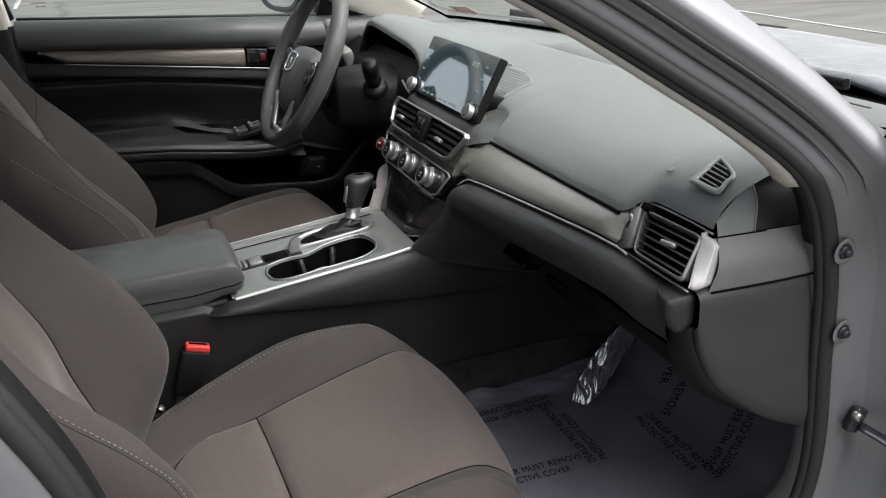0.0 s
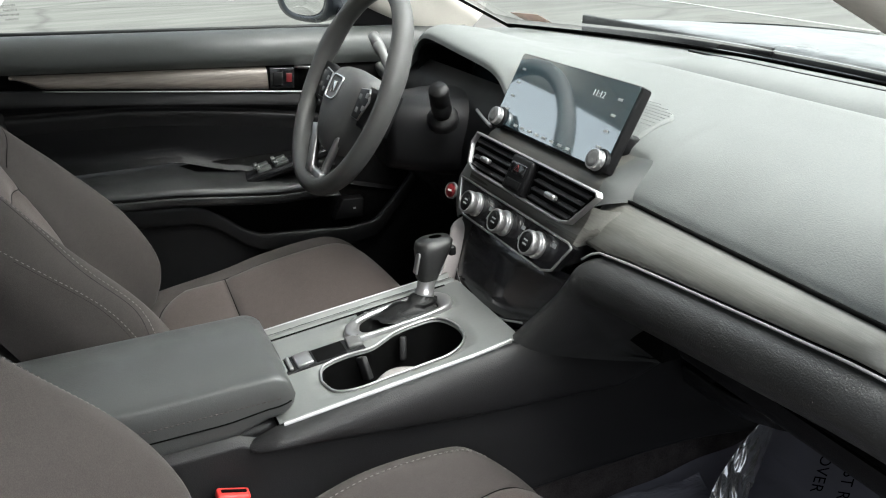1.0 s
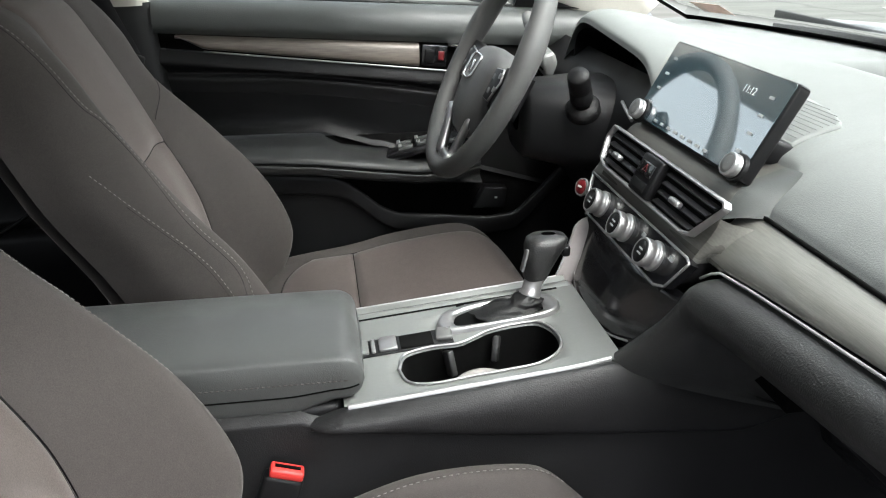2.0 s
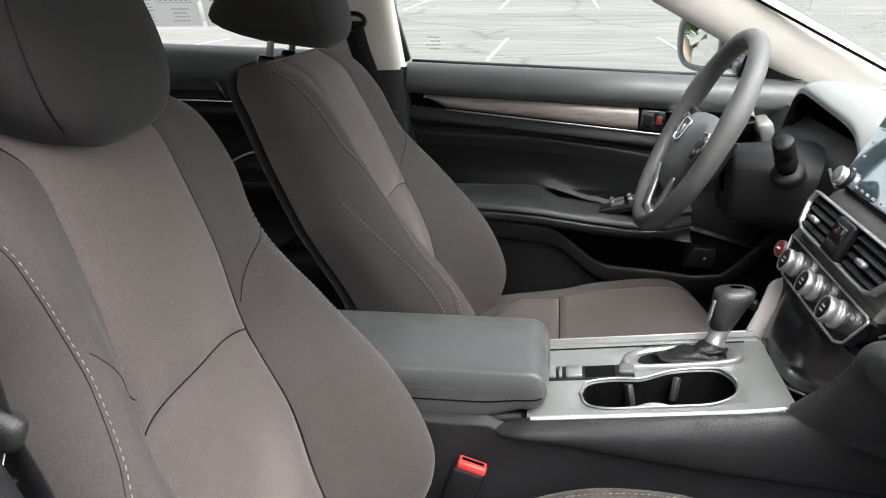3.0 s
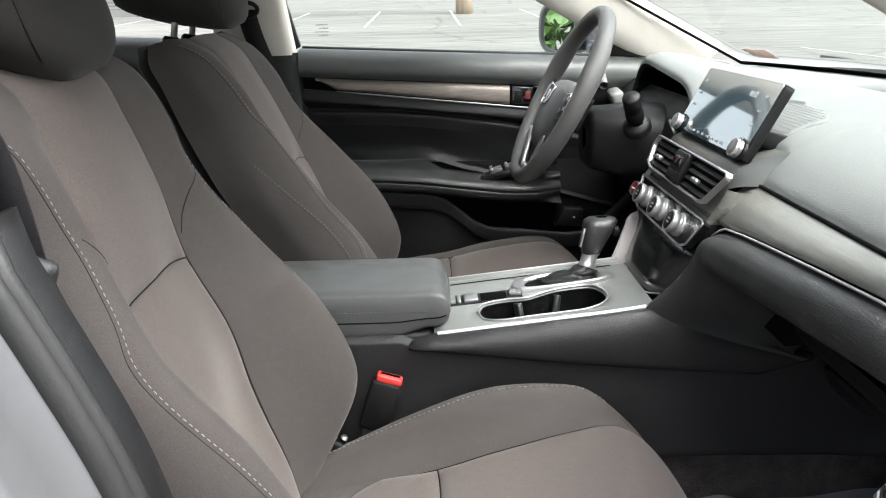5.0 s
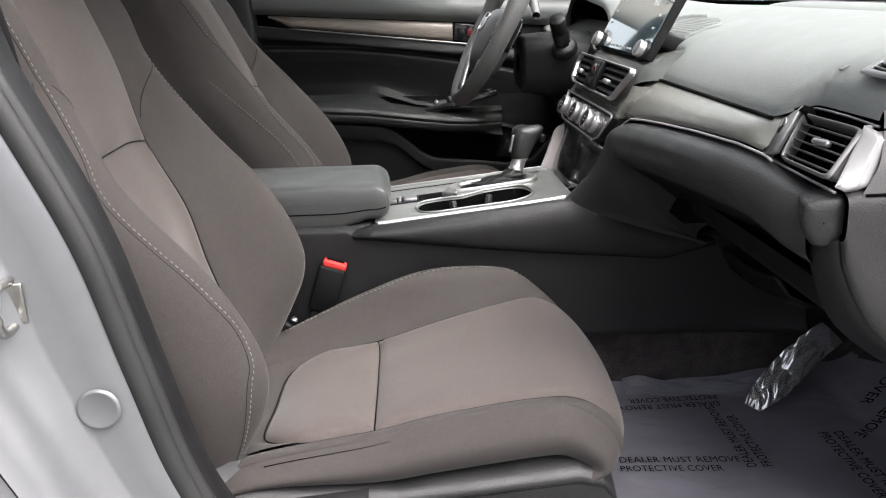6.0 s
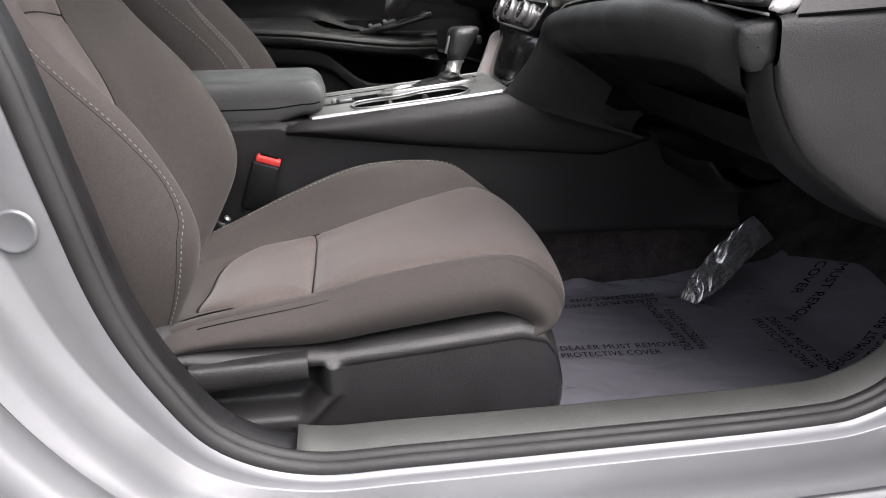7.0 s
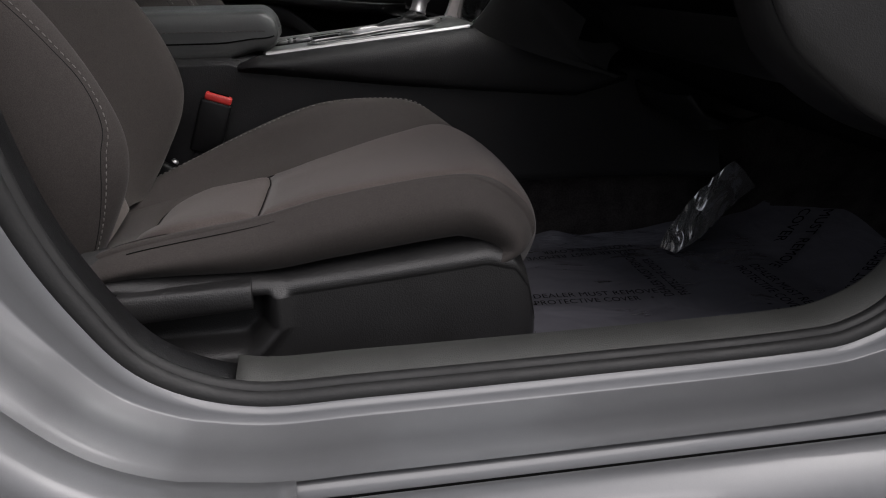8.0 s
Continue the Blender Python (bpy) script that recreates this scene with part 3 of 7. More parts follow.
part("nose_panel", surf(np.array([[(2.25 + 0.08 * math.sin(math.pi * t) - 0.12 * (abs(y) / 0.9) ** 2, y, 0.875 - 0.595 * t) for y in np.linspace(-0.90, 0.90, 14)] for t in np.linspace(0, 1, 8)]), thick=0.01), M_PAINT, body, "silver nose panel")
back_glass = part("rear_window", surf(np.array([[(-1.46 - 0.30 * t, y * (1 + 0.08 * t), 1.37 - 0.33 * t) for y in np.linspace(-0.56, 0.56, 8)] for t in np.linspace(0, 1, 6)]), thick=0.004), M_GLASS, body, "clear rear window")
back_glass.visible_shadow = False
for f in back_glass.data.polygons:
    f.use_smooth = False
pil = []
for x, z in ((0.99, 0.975), (0.93, 0.990), (0.88, 1.012), (0.83, 1.035)):
    y = -0.862 + lean(z) * 1.15
    pil.append([(x - 0.012, y - 0.004, z - 0.05), (x, y, z - 0.008), (x + 0.012, y + 0.012, z + 0.006), (x + 0.035, y + 0.05, z + 0.012), (x + 0.05, y + 0.09, z + 0.005)])
part("windscreen_pillar", surf(np.array([spline(c, 9) for c in np.array(spline(pil, 16))])), M_PAINT, body, "silver windscreen pillar")
bon = []
for x in np.linspace(1.18, 2.22, 18):
    t = (x - 1.18) / 1.04
    bon.append([(x, y, 1.005 - 0.13 * t**1.5 - 0.018 * (abs(y) / 0.72) ** 3 + 0.006 * math.exp(-((abs(y) - 0.45) / 0.05) ** 2)) for y in np.linspace(-0.73, 0.73, 28)])
# Pale mottle: rain spots, plus blotchy sky reflections put into the colour.
M_WET = mat("wet_silver_paint", (0.25, 0.26, 0.26), 0.38, 0.3, 30, 0.5, 1.0, 70, coat=0.1, rough_vary=0.15)
part("bonnet", surf(np.array(bon), thick=0.01, flip=True), M_WET, body, "rain-spotted silver bonnet")
part("cowl", surf(np.array([spline([(1.21, y, 0.985), (1.17, y, 0.992), (1.13, y, 0.985), (1.08, y, 0.99)], 8) for y in np.linspace(-0.75, 0.75, 16)])), M_DARK, body, "black cowl grille under the windscreen")


def screen_point(u, v):
    """On the windscreen: u across, v from its base to the roof."""
    y = u * (0.70 - 0.10 * v)
    return (1.13 - 0.76 * v - 0.16 * (abs(u)) ** 2.2 * (1 - 0.35 * v), y, 1.005 + 0.375 * v - 0.015 * u * u * v)


screen = part("windscreen", surf(np.array([[screen_point(u, v) for u in np.linspace(-1, 1, 25)] for v in np.linspace(0, 1, 14)]), thick=0.004), M_GLASS, body, "clear windscreen")
screen.visible_shadow = False
for f in screen.data.polygons:
    f.use_smooth = f.area > 0.0004
part("windscreen_side_border", surf(np.array([[Vector(screen_point(u, v)) + Vector((-0.004, -0.003, -0.004)) for u in (0.985, 0.995, 1.005)] for v in np.linspace(-0.02, 0.9, 30)]), thick=0.002), M_DARK, body, "black printed edge of the windscreen")
part("windscreen_border", surf(np.array([[Vector(screen_point(u, v)) + Vector((-0.004, 0, -0.004)) for u in np.linspace(-1, 1, 25)] for v in (-0.03, 0.0, 0.018)]), thick=0.002), M_DARK, body, "black printed edge of the windscreen")
for y0, y1 in ((0.62, 0.05), (0.05, -0.5)):
    w = thing("wiper", (1.17, y0, 1.0), "black windscreen wiper at rest on the cowl", "wiper", "windscreen wipers")
    part("arm", pipe([(1.19, y0, 1.0), (1.15, (y0 + y1) / 2, 1.012), (1.12, y1, 1.022)], 0.007, 8), M_HARD, w)
    part("blade", box((1.125, (y0 + y1) / 2, 1.018), (0.012, abs(y1 - y0), 0.016), 0.003), M_RUBBER, w)

# ---- roof, floor, tunnel and rear of the cabin ----
roof = []
for x in np.linspace(-1.5, 0.40, 20):
    h = 1.435 - 0.035 * ((x + 0.35) / 0.8) ** 2 * (1 if x > -0.35 else 0.55)
    roof.append([(x, y, h - 0.075 * (abs(y) / 0.62) ** 4) for y in np.linspace(-0.62, 0.62, 21)])
part("roof", surf(np.array(roof), thick=0.012, flip=True), M_PAINT, body, "silver roof panel")
part("headliner", surf(np.array(roof) - (0, 0, 0.03), thick=0.006, flip=True), M_LINER, body, "beige headliner")
fl = []
for x in np.linspace(-1.0, 1.35, 40):
    rise = 0.0 if x < 0.78 else 0.10 * (x - 0.78) + 0.75 * max(0, x - 1.0) ** 1.3
    fl.append([(x, y, z + rise) for y, z in spline([(-0.735, 0.37), (-0.715, 0.29), (-0.60, 0.278), (-0.38, 0.276), (-0.16, 0.278), (-0.085, 0.285), (-0.068, 0.32), (-0.062, 0.46), (0.0, 0.50), (0.062, 0.46), (0.068, 0.32), (0.085, 0.285), (0.16, 0.278), (0.38, 0.276), (0.60, 0.278), (0.715, 0.29), (0.735, 0.37)], 60)])
part("floor_carpet", surf(np.array(fl), thick=0.006, flip=True), M_CARPET, body, "black floor carpet over the tunnel")
part("firewall", box((1.30, 0, 0.66), (0.03, 1.5, 0.66)), M_DARK, body)
part("floor_pan", box((0.1, 0, 0.235), (2.6, 1.6, 0.05)), M_DARK, body)
part("rear_bulkhead", box((-1.15, 0, 0.65), (0.05, 1.5, 0.75), 0.01), M_DARK, body)
bench = thing("rear_bench", (-0.8, 0, 0.3), "charcoal cloth rear bench seat", "car seat")
part("cushion", box((-0.78, 0, 0.42), (0.50, 1.3, 0.22), 0.05), M_BOLSTER, bench)
part("backrest", box((-1.05, 0, 0.75), (0.16, 1.3, 0.62), 0.05, (0, -18, 0)), M_BOLSTER, bench)
# rear side of the car, passenger side, seen beside the centre pillar
rd = thing("rear_door", (-0.6, -0.88, 0.3), "closed silver rear passenger door", "car door")
skin = []
for o, y in ((0.116, -0.858), (0.119, -0.870), (0.124, -0.884), (0.132, -0.893), (0.150, -0.899), (0.20, -0.906), (0.28, -0.910), (0.38, -0.912), (0.55, -0.908), (0.80, -0.90), (1.15, -0.89)):
    row = ring(o * wide, y)[15 * 7 - 3:22 * 7]
    row[:, 2] = np.clip(row[:, 2], 0.388 + 0.0002 * len(skin), 1.06)
    skin.append(row)
part("door_skin", surf(np.array(skin), thick=0.004), M_PAINT, rd)


# ---- driver's side: doors, pillars, glass ----
def door_profile(x):
    """Driver's door lining from the window edge down, as (y, z) for a place along the car."""
    s = (x - 0.2) / 0.6
    belt = 1.056 - 0.045 * (x + 0.1)
    top_groove = 0.985 - 0.055 * (x + 0.04)
    wood_low = 0.958 - 0.105 * (x + 0.0)
    grv = 0.905 - 0.035 * (x + 0.06) - 0.16 * max(0, x - 0.1) ** 1.5
    arm = 0.782 - 0.0 * x - 0.32 * max(0, x - 0.20) * (1 if x < 0.32 else 0.9) + (0.0 if x < 0.32 else 0.0)
    return [(0.735, belt - 0.02), (0.728, belt), (0.700, belt - 0.002), (0.680, belt - 0.022), (0.676, belt - 0.05), (0.690, top_groove + 0.004), (0.700, top_groove), (0.700, wood_low), (0.692, wood_low - 0.006), (0.686, wood_low - 0.03), (0.697, grv + 0.018), (0.708, grv + 0.008), (0.701, grv - 0.003), (0.708, grv - 0.03), (0.715, arm + 0.03), (0.700, arm + 0.004)]


door = thing("driver_door", (0.3, 0.72, 0.4), "closed driver's door with black lining and smoked wood strip", "car door")
dx = np.linspace(-0.105, 0.86, 60)
part("upper_lining", surf(np.array([[(x, y, z) for y, z in spline(door_profile(x)[:6], 22)] for x in dx])), M_DOORTOP, door, "soft grey-black upper door lining")
part("mid_lining", surf(np.array([[(x, y, z) for y, z in spline(door_profile(x)[8:14], 24)] for x in dx])), M_SOFT, door)
part("cloth_panel", surf(np.array([[(x, y, z) for y, z in spline(door_profile(x)[13:], 10)] for x in dx])), M_HARD, door)
wx = np.linspace(-0.068, 0.40, 40)


def wood_edges(x):
    return 0.985 - 0.055 * (x + 0.04), 0.958 - 0.105 * x


strip = []
for x in wx:
    a, b = wood_edges(x)
    cut = max(0.0, 1 - (x + 0.068) / 0.05)
    b = b + (a - b) * cut * 0.92
    strip.append([(x, y, z) for y, z in spline([(0.696, a + 0.002), (0.686, a - 0.004), (0.682, (a + b) / 2), (0.684, b + 0.004), (0.694, b)], 10)])
part("wood_strip", surf(np.array(strip)), M_DOORWOOD, door, "smoked brown wood-grain strip")
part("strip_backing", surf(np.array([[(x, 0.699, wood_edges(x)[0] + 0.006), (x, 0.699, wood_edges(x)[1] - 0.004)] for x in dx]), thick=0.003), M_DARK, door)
part("chrome_line", pipe([(x, 0.686, wood_edges(x)[1] - 0.003) for x in np.linspace(-0.018, 0.50, 24)], 0.0017, 8), M_SATIN, door, "thin chrome line under the wood strip")
sw = part("lock_switch_panel", box((0.43, 0.687, 0.938), (0.052, 0.008, 0.042), 0.002, (0, 5, 0)), M_GLOSS, door)
part("lock_button", box((0.420, 0.682, 0.938), (0.020, 0.006, 0.026), 0.0015, (0, 5, 0)), M_HARD, sw)
part("lock_mark", box((0.444, 0.682, 0.938), (0.012, 0.005, 0.018), 0.001, (0, 5, 0)), M_DIMRED, sw, "red unlock indicator")
part("inner_handle", pipe(spline([(0.46, 0.69, 0.958), (0.50, 0.675, 0.955), (0.55, 0.675, 0.945), (0.58, 0.69, 0.935)], 14), 0.008, 8, flat=0.5), M_CHROME, door, "satin door release handle")
# armrest with window switches
arm = []
for x in np.concatenate([np.linspace(-0.06, 0.18, 16), np.linspace(0.19, 0.26, 16), np.linspace(0.27, 0.53, 20)]):
    zb = float(np.interp(x, [-0.06, 0.18, 0.20, 0.235, 0.31, 0.40, 0.53], [0.778, 0.778, 0.775, 0.757, 0.746, 0.744, 0.742]))
    zf = float(np.interp(x, [-0.06, 0.07, 0.18, 0.30, 0.40, 0.53], [0.772, 0.768, 0.760, 0.744, 0.732, 0.722]))
    yf = float(np.interp(x, [-0.06, 0.38, 0.46, 0.53], [0.603, 0.603, 0.622, 0.68]))
    arm.append([(x, y, z) for y, z in spline([(0.714, zb + 0.003), (0.700, zb), (0.5 * (0.70 + yf), (zb + zf) / 2 + 0.003), (yf + 0.022, zf + 0.002), (yf + 0.005, zf - 0.004), (yf, zf - 0.013), (yf + 0.003, zf - 0.018), (yf, zf - 0.023), (yf + 0.008, zf - 0.040), (0.66, zf - 0.050), (0.705, zf - 0.046)], 40)])
part("armrest", surf(np.array(arm)), M_LEATHER, door, "padded black door armrest")
part("armrest_welt", pipe([(r[24][0], r[24][1] - 0.0005, r[24][2]) for r in np.array(arm)[4:-4]], 0.0012, 6), M_DARK, door)
pan = part("window_switch_panel", box((0.420, 0.655, 0.764), (0.190, 0.068, 0.016), 0.003, (-4, -15, -6)), M_GLOSS, door, "glossy black window switch panel")
for k, (dxs, dys) in enumerate(((-0.055, -0.012), (-0.055, 0.014), (-0.018, -0.012), (-0.018, 0.014))):
    part("window_switch", box((0.420 + dxs, 0.657 + dys * 1.15 - dxs * 0.1, 0.775 + dxs * 0.268), (0.030, 0.022, 0.008), 0.002, (-4, -15, -6)), M_DOORTOP, pan)
    part("switch_lip", box((0.420 + dxs - 0.012, 0.657 + dys * 1.15 - dxs * 0.1, 0.7790 + dxs * 0.268), (0.007, 0.020, 0.004), 0.0008, (-4, -15, -6)), M_SATIN, pan)
part("mirror_knob", turned([(0.0005, 0.012), (0.009, 0.012), (0.0105, 0.009), (0.011, 0)], (0.490, 0.652, 0.784), (-0.25, 0, 1), 18), M_HARD, pan)
# lower lining with the map pocket
low = []
for x in np.linspace(-0.105, 0.80, 80):
    rim = float(np.interp(x, [-0.1, 0.08, 0.21, 0.24, 0.275, 0.31, 0.345, 0.44, 0.54, 0.60, 0.66, 0.72, 0.80], [0.724, 0.719, 0.708, 0.696, 0.668, 0.637, 0.620, 0.611, 0.600, 0.607, 0.668, 0.735, 0.80]))
    low.append([(x, y, z) for y, z in spline([(0.69, rim - 0.045), (0.668, rim - 0.03), (0.656, rim - 0.005), (0.647, rim), (0.640, rim - 0.006), (0.641, rim - 0.04), (0.652, rim * 0.5 + 0.30), (0.66, 0.49), (0.69, 0.36)], 30)])
part("lower_lining", surf(np.array(low)), M_SOFT, door, "black lower door lining with map pocket")
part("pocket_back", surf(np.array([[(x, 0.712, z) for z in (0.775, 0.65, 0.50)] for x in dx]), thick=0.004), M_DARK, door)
part("tailgate_switch", plate([(0.515, 0.682, 0.607), (0.540, 0.680, 0.654), (0.590, 0.680, 0.650), (0.585, 0.680, 0.604)][::-1], 0.03, 0.003), M_HARD, door, "small black switch block in the pocket")
part("switch_mark", box((0.565, 0.679, 0.630), (0.006, 0.002, 0.004), 0.0005), M_ICON, door)
part("outer_skin", surf(np.array([[(x, y, z) for y, z in spline([(0.85, 0.995), (0.89, 0.88), (0.915, 0.72), (0.905, 0.5), (0.87, 0.33)], 12)] for x in np.linspace(-0.12, 0.95, 10)]), thick=0.02), M_PAINT, door)
win = part("window_glass", surf(np.array([[(x, 0.742 - lean(z) * 0.9, z) for x in np.linspace(-0.12, 0.72, 6)] for z in np.linspace(1.03, 1.38, 6)]), thick=0.004), M_GLASS, door, "clear raised door window")
win.visible_shadow = False
for f in win.data.polygons:
    f.use_smooth = False
for k, w in enumerate((0.028, 0.022, 0.034, 0.022)):
    part("glass_mark", box((-0.045 + 0.004 * (k % 2), 0.730 - lean(1.105) * 0.9, 1.112 - 0.008 * k), (w, 0.0006, 0.003)), M_PRINT, door)
part("window_seal", pipe([(x, 0.731, 1.058 - 0.045 * (x + 0.1)) for x in np.linspace(-0.1, 0.72, 12)], 0.005, 8), M_RUBBER, door)
part("mirror_sail", plate([(0.60, 0.715, 1.028), (0.76, 0.70, 1.02), (0.70, 0.70, 1.075), (0.63, 0.705, 1.12)], 0.012, 0.002), M_HARD, door, "black triangular mirror mount")
# front frame of the window
part("window_frame", pipe([(-0.115, 0.735, 1.06), (-0.135, 0.70, 1.16), (-0.15, 0.655, 1.27), (-0.12, 0.61, 1.36)], 0.012, 8), M_RUBBER, door)

mir = thing("door_mirror", (0.62, 0.95, 1.06), "driver's door mirror in a dark housing", "door mirror")
shell = []
for t in np.linspace(0, 1, 12):
    c = np.array([0.560 + 0.085 * t, 0.95, 1.085])
    w, h = 0.115 * (1 - 0.55 * t**2.5), 0.072 * (1 - 0.5 * t**2.5)
    shell.append([(c[0] - 0.30 * w * abs(math.cos(a)) ** 0.7 * np.sign(math.cos(a)), c[1] + w * abs(math.cos(a)) ** 0.7 * np.sign(math.cos(a)), c[2] + h * abs(math.sin(a)) ** 0.7 * np.sign(math.sin(a))) for a in np.linspace(0, 2 * math.pi, 32, endpoint=False)])
part("housing", surf(np.array(shell), close=True), M_LENS, mir)
part("mirror_glass", surf(np.array([[(0.559 + 0.0034 * r * math.sin(a) - 0.30 * 0.088 * r * abs(math.cos(a)) ** 0.7 * np.sign(math.cos(a)), 0.95 + 0.088 * r * abs(math.cos(a)) ** 0.7 * np.sign(math.cos(a)), 1.085 + 0.056 * r * abs(math.sin(a)) ** 0.7 * np.sign(math.sin(a))) for a in np.linspace(0, 2 * math.pi, 32, endpoint=False)] for r in (0.01, 0.5, 1.0)]), close=True), M_MIRROR, mir, "mirror glass showing the trees behind")
part("bezel", surf(np.array([[(0.5585 + d - 0.30 * w * abs(math.cos(a)) ** 0.7 * np.sign(math.cos(a)), 0.95 + w * abs(math.cos(a)) ** 0.7 * np.sign(math.cos(a)), 1.085 + h * abs(math.sin(a)) ** 0.7 * np.sign(math.sin(a))) for a in np.linspace(0, 2 * math.pi, 32, endpoint=False)] for w, h, d in ((0.116, 0.073, 0.004), (0.112, 0.070, -0.004), (0.095, 0.060, -0.004), (0.087, 0.055, 0.002))]), close=True), M_LENS, mir, "dark rim round the mirror glass")
part("arm", box((0.635, 0.80, 1.04), (0.06, 0.12, 0.035), 0.012), M_LENS, mir)

# pillars on the driver's side
lp = thing("pillar_trim", (-0.18, 0.7, 0.4), "beige and black centre pillar trim beside the driver's seat", "pillar trim", kind="structure")
up = []
for z in np.linspace(1.045, 1.40, 12):
    y = 0.700 - lean(z) * 0.75
    x = -0.135 - 0.10 * (z - 1.05) - 0.02
    up.append([(x + 0.045, y + 0.02, z), (x + 0.040, y - 0.005, z), (x + 0.02, y - 0.022, z), (x - 0.05, y - 0.030, z), (x - 0.12, y - 0.024, z), (x - 0.14, y + 0.02, z)])
part("upper_trim", surf(np.array([spline(c, 20) for c in up])), M_BEIGE, lp, "beige upper pillar trim")
lo = []
for z in np.linspace(0.36, 1.05, 14):
    x = -0.13 - 0.06 * (z - 0.75) + 0.10 * max(0, 0.75 - z)
    lo.append([(x + 0.05, 0.72, z), (x + 0.042, 0.690, z), (x + 0.02, 0.672, z), (x - 0.06, 0.664, z), (x - 0.13, 0.672, z), (x - 0.15, 0.72, z)])
part("lower_trim", surf(np.array([spline(c, 20) for c in lo])), M_SOFT, lp, "black lower pillar trim")
ap = []
for x, y, z, w in ((0.86, 0.735, 0.985, 0.085), (0.76, 0.715, 1.05, 0.075), (0.66, 0.695, 1.105, 0.07), (0.55, 0.672, 1.165, 0.068), (0.42, 0.640, 1.235, 0.066), (0.28, 0.605, 1.305, 0.066), (0.12, 0.58, 1.365, 0.07), (-0.15, 0.56, 1.39, 0.07)):
    ap.append([(x - 0.035, y + 0.025, z - 0.038), (x - 0.03, y - 0.004, z - 0.036), (x - 0.01, y - 0.022, z - 0.012), (x + 0.022, y - 0.030, z + 0.022), (x + 0.05, y - 0.022, z + 0.045), (x + 0.062, y + 0.01, z + 0.05)])
part("windscreen_pillar_trim", surf(np.array([spline(c, 18) for c in np.array(spline(ap, 40))])), M_BEIGE, lp, "beige windscreen pillar trim")
bx = thing("seat_belt", (-0.15, 0.63, 0.4), "black seat belt hanging from its pillar anchor", "seat belt", "front seat belts")
part("anchor", box((-0.215, 0.628, 1.162), (0.055, 0.02, 0.03), 0.008, (0, 15, 0)), M_BEIGE, bx, "beige belt height slider")
part("guide_ring", pipe([(-0.205 + 0.028 * math.cos(a), 0.612, 1.150 + 0.016 * math.sin(a)) for a in np.linspace(0, 2 * math.pi, 20, endpoint=False)], 0.005, 8, closed=True, up=(0, 1, 0)), M_HARD, bx)
web = spline([(-0.205, 0.612, 1.150), (-0.19, 0.612, 1.09), (-0.165, 0.615, 1.02), (-0.14, 0.62, 0.955), (-0.10, 0.625, 0.80), (-0.06, 0.63, 0.55)], 30)
part("webbing", surf(np.array([[(p[0] - 0.022, p[1] + 0.002, p[2]), (p[0], p[1] - 0.001, p[2]), (p[0] + 0.022, p[1], p[2])] for p in web]), thick=0.0015), M_BELT, bx)
part("tongue", box((-0.138, 0.612, 0.955), (0.045, 0.010, 0.030), 0.004, (0, 20, 0)), M_HARD, bx, "black belt tongue")
b2 = thing("seat_belt", (-0.16, -0.64, 0.4), "black seat belt with its tongue beside the passenger seat", "seat belt", "front seat belts")
web = spline([(-0.23, -0.655, 1.22), (-0.150, -0.672, 1.105), (-0.128, -0.675, 1.065), (-0.116, -0.68, 1.02), (-0.108, -0.68, 0.963), (-0.093, -0.675, 0.90), (-0.055, -0.672, 0.70), (-0.04, -0.67, 0.42)], 36)
part("webbing", surf(np.array([[(p[0] - 0.017, p[1] + 0.006, p[2] - 0.003), (p[0], p[1] - 0.001, p[2]), (p[0] + 0.017, p[1] - 0.006, p[2] + 0.003)] for p in web]), thick=0.0015), M_BELT, b2)
part("tongue_grip", box((-0.106, -0.686, 0.972), (0.040, 0.018, 0.026), 0.008, (0, 22, 0)), M_LEATHER, b2, "dark grey moulded tongue grip")
part("tongue_plate", box((-0.113, -0.690, 0.950), (0.022, 0.003, 0.034), 0.0015, (0, 22, 0)), M_METAL, b2, "small steel tongue plate")
part("belt_stop", box((-0.104, -0.688, 0.934), (0.014, 0.006, 0.008), 0.002, (0, 22, 0)), M_HARD, b2)

# rear door on the driver's side
rdl = thing("rear_door", (-0.6, 0.72, 0.4), "closed rear driver's side door with black lining", "car door")
rx = np.linspace(-1.1, -0.27, 26)
part("upper_lining", surf(np.array([[(x, y, z) for y, z in spline([(0.735, 1.075 - 0.04 * (x + 0.5)), (0.71, 1.092 - 0.04 * (x + 0.5)), (0.685, 1.07 - 0.04 * (x + 0.5)), (0.682, 1.03), (0.700, 0.995)], 14)] for x in rx])), M_DOORTOP, rdl)
part("mid_lining", surf(np.array([[(x, y, z) for y, z in spline([(0.702, 0.998), (0.703, 0.975), (0.688, 0.962), (0.684, 0.94), (0.70, 0.90), (0.705, 0.82), (0.69, 0.80), (0.66, 0.79), (0.665, 0.75), (0.70, 0.73), (0.70, 0.62), (0.66, 0.60), (0.67, 0.4)], 40)] for x in rx])), M_HARD, rdl)
part("chrome_line", pipe([(x, 0.686, 0.972 - 0.02 * (x + 0.6)) for x in np.linspace(-0.95, -0.46, 8)], 0.003, 8), M_CHROME, rdl)
part("door_handle", pipe(spline([(-0.56, 0.69, 1.015), (-0.545, 0.672, 1.012), (-0.53, 0.672, 0.985), (-0.53, 0.69, 0.978)], 12), 0.006, 8), M_HARD, rdl)
part("grab_strip", pipe(spline([(-0.62, 0.668, 0.77), (-0.50, 0.66, 0.845), (-0.44, 0.668, 0.862)], 12), 0.0028, 8), M_SATIN, rdl)
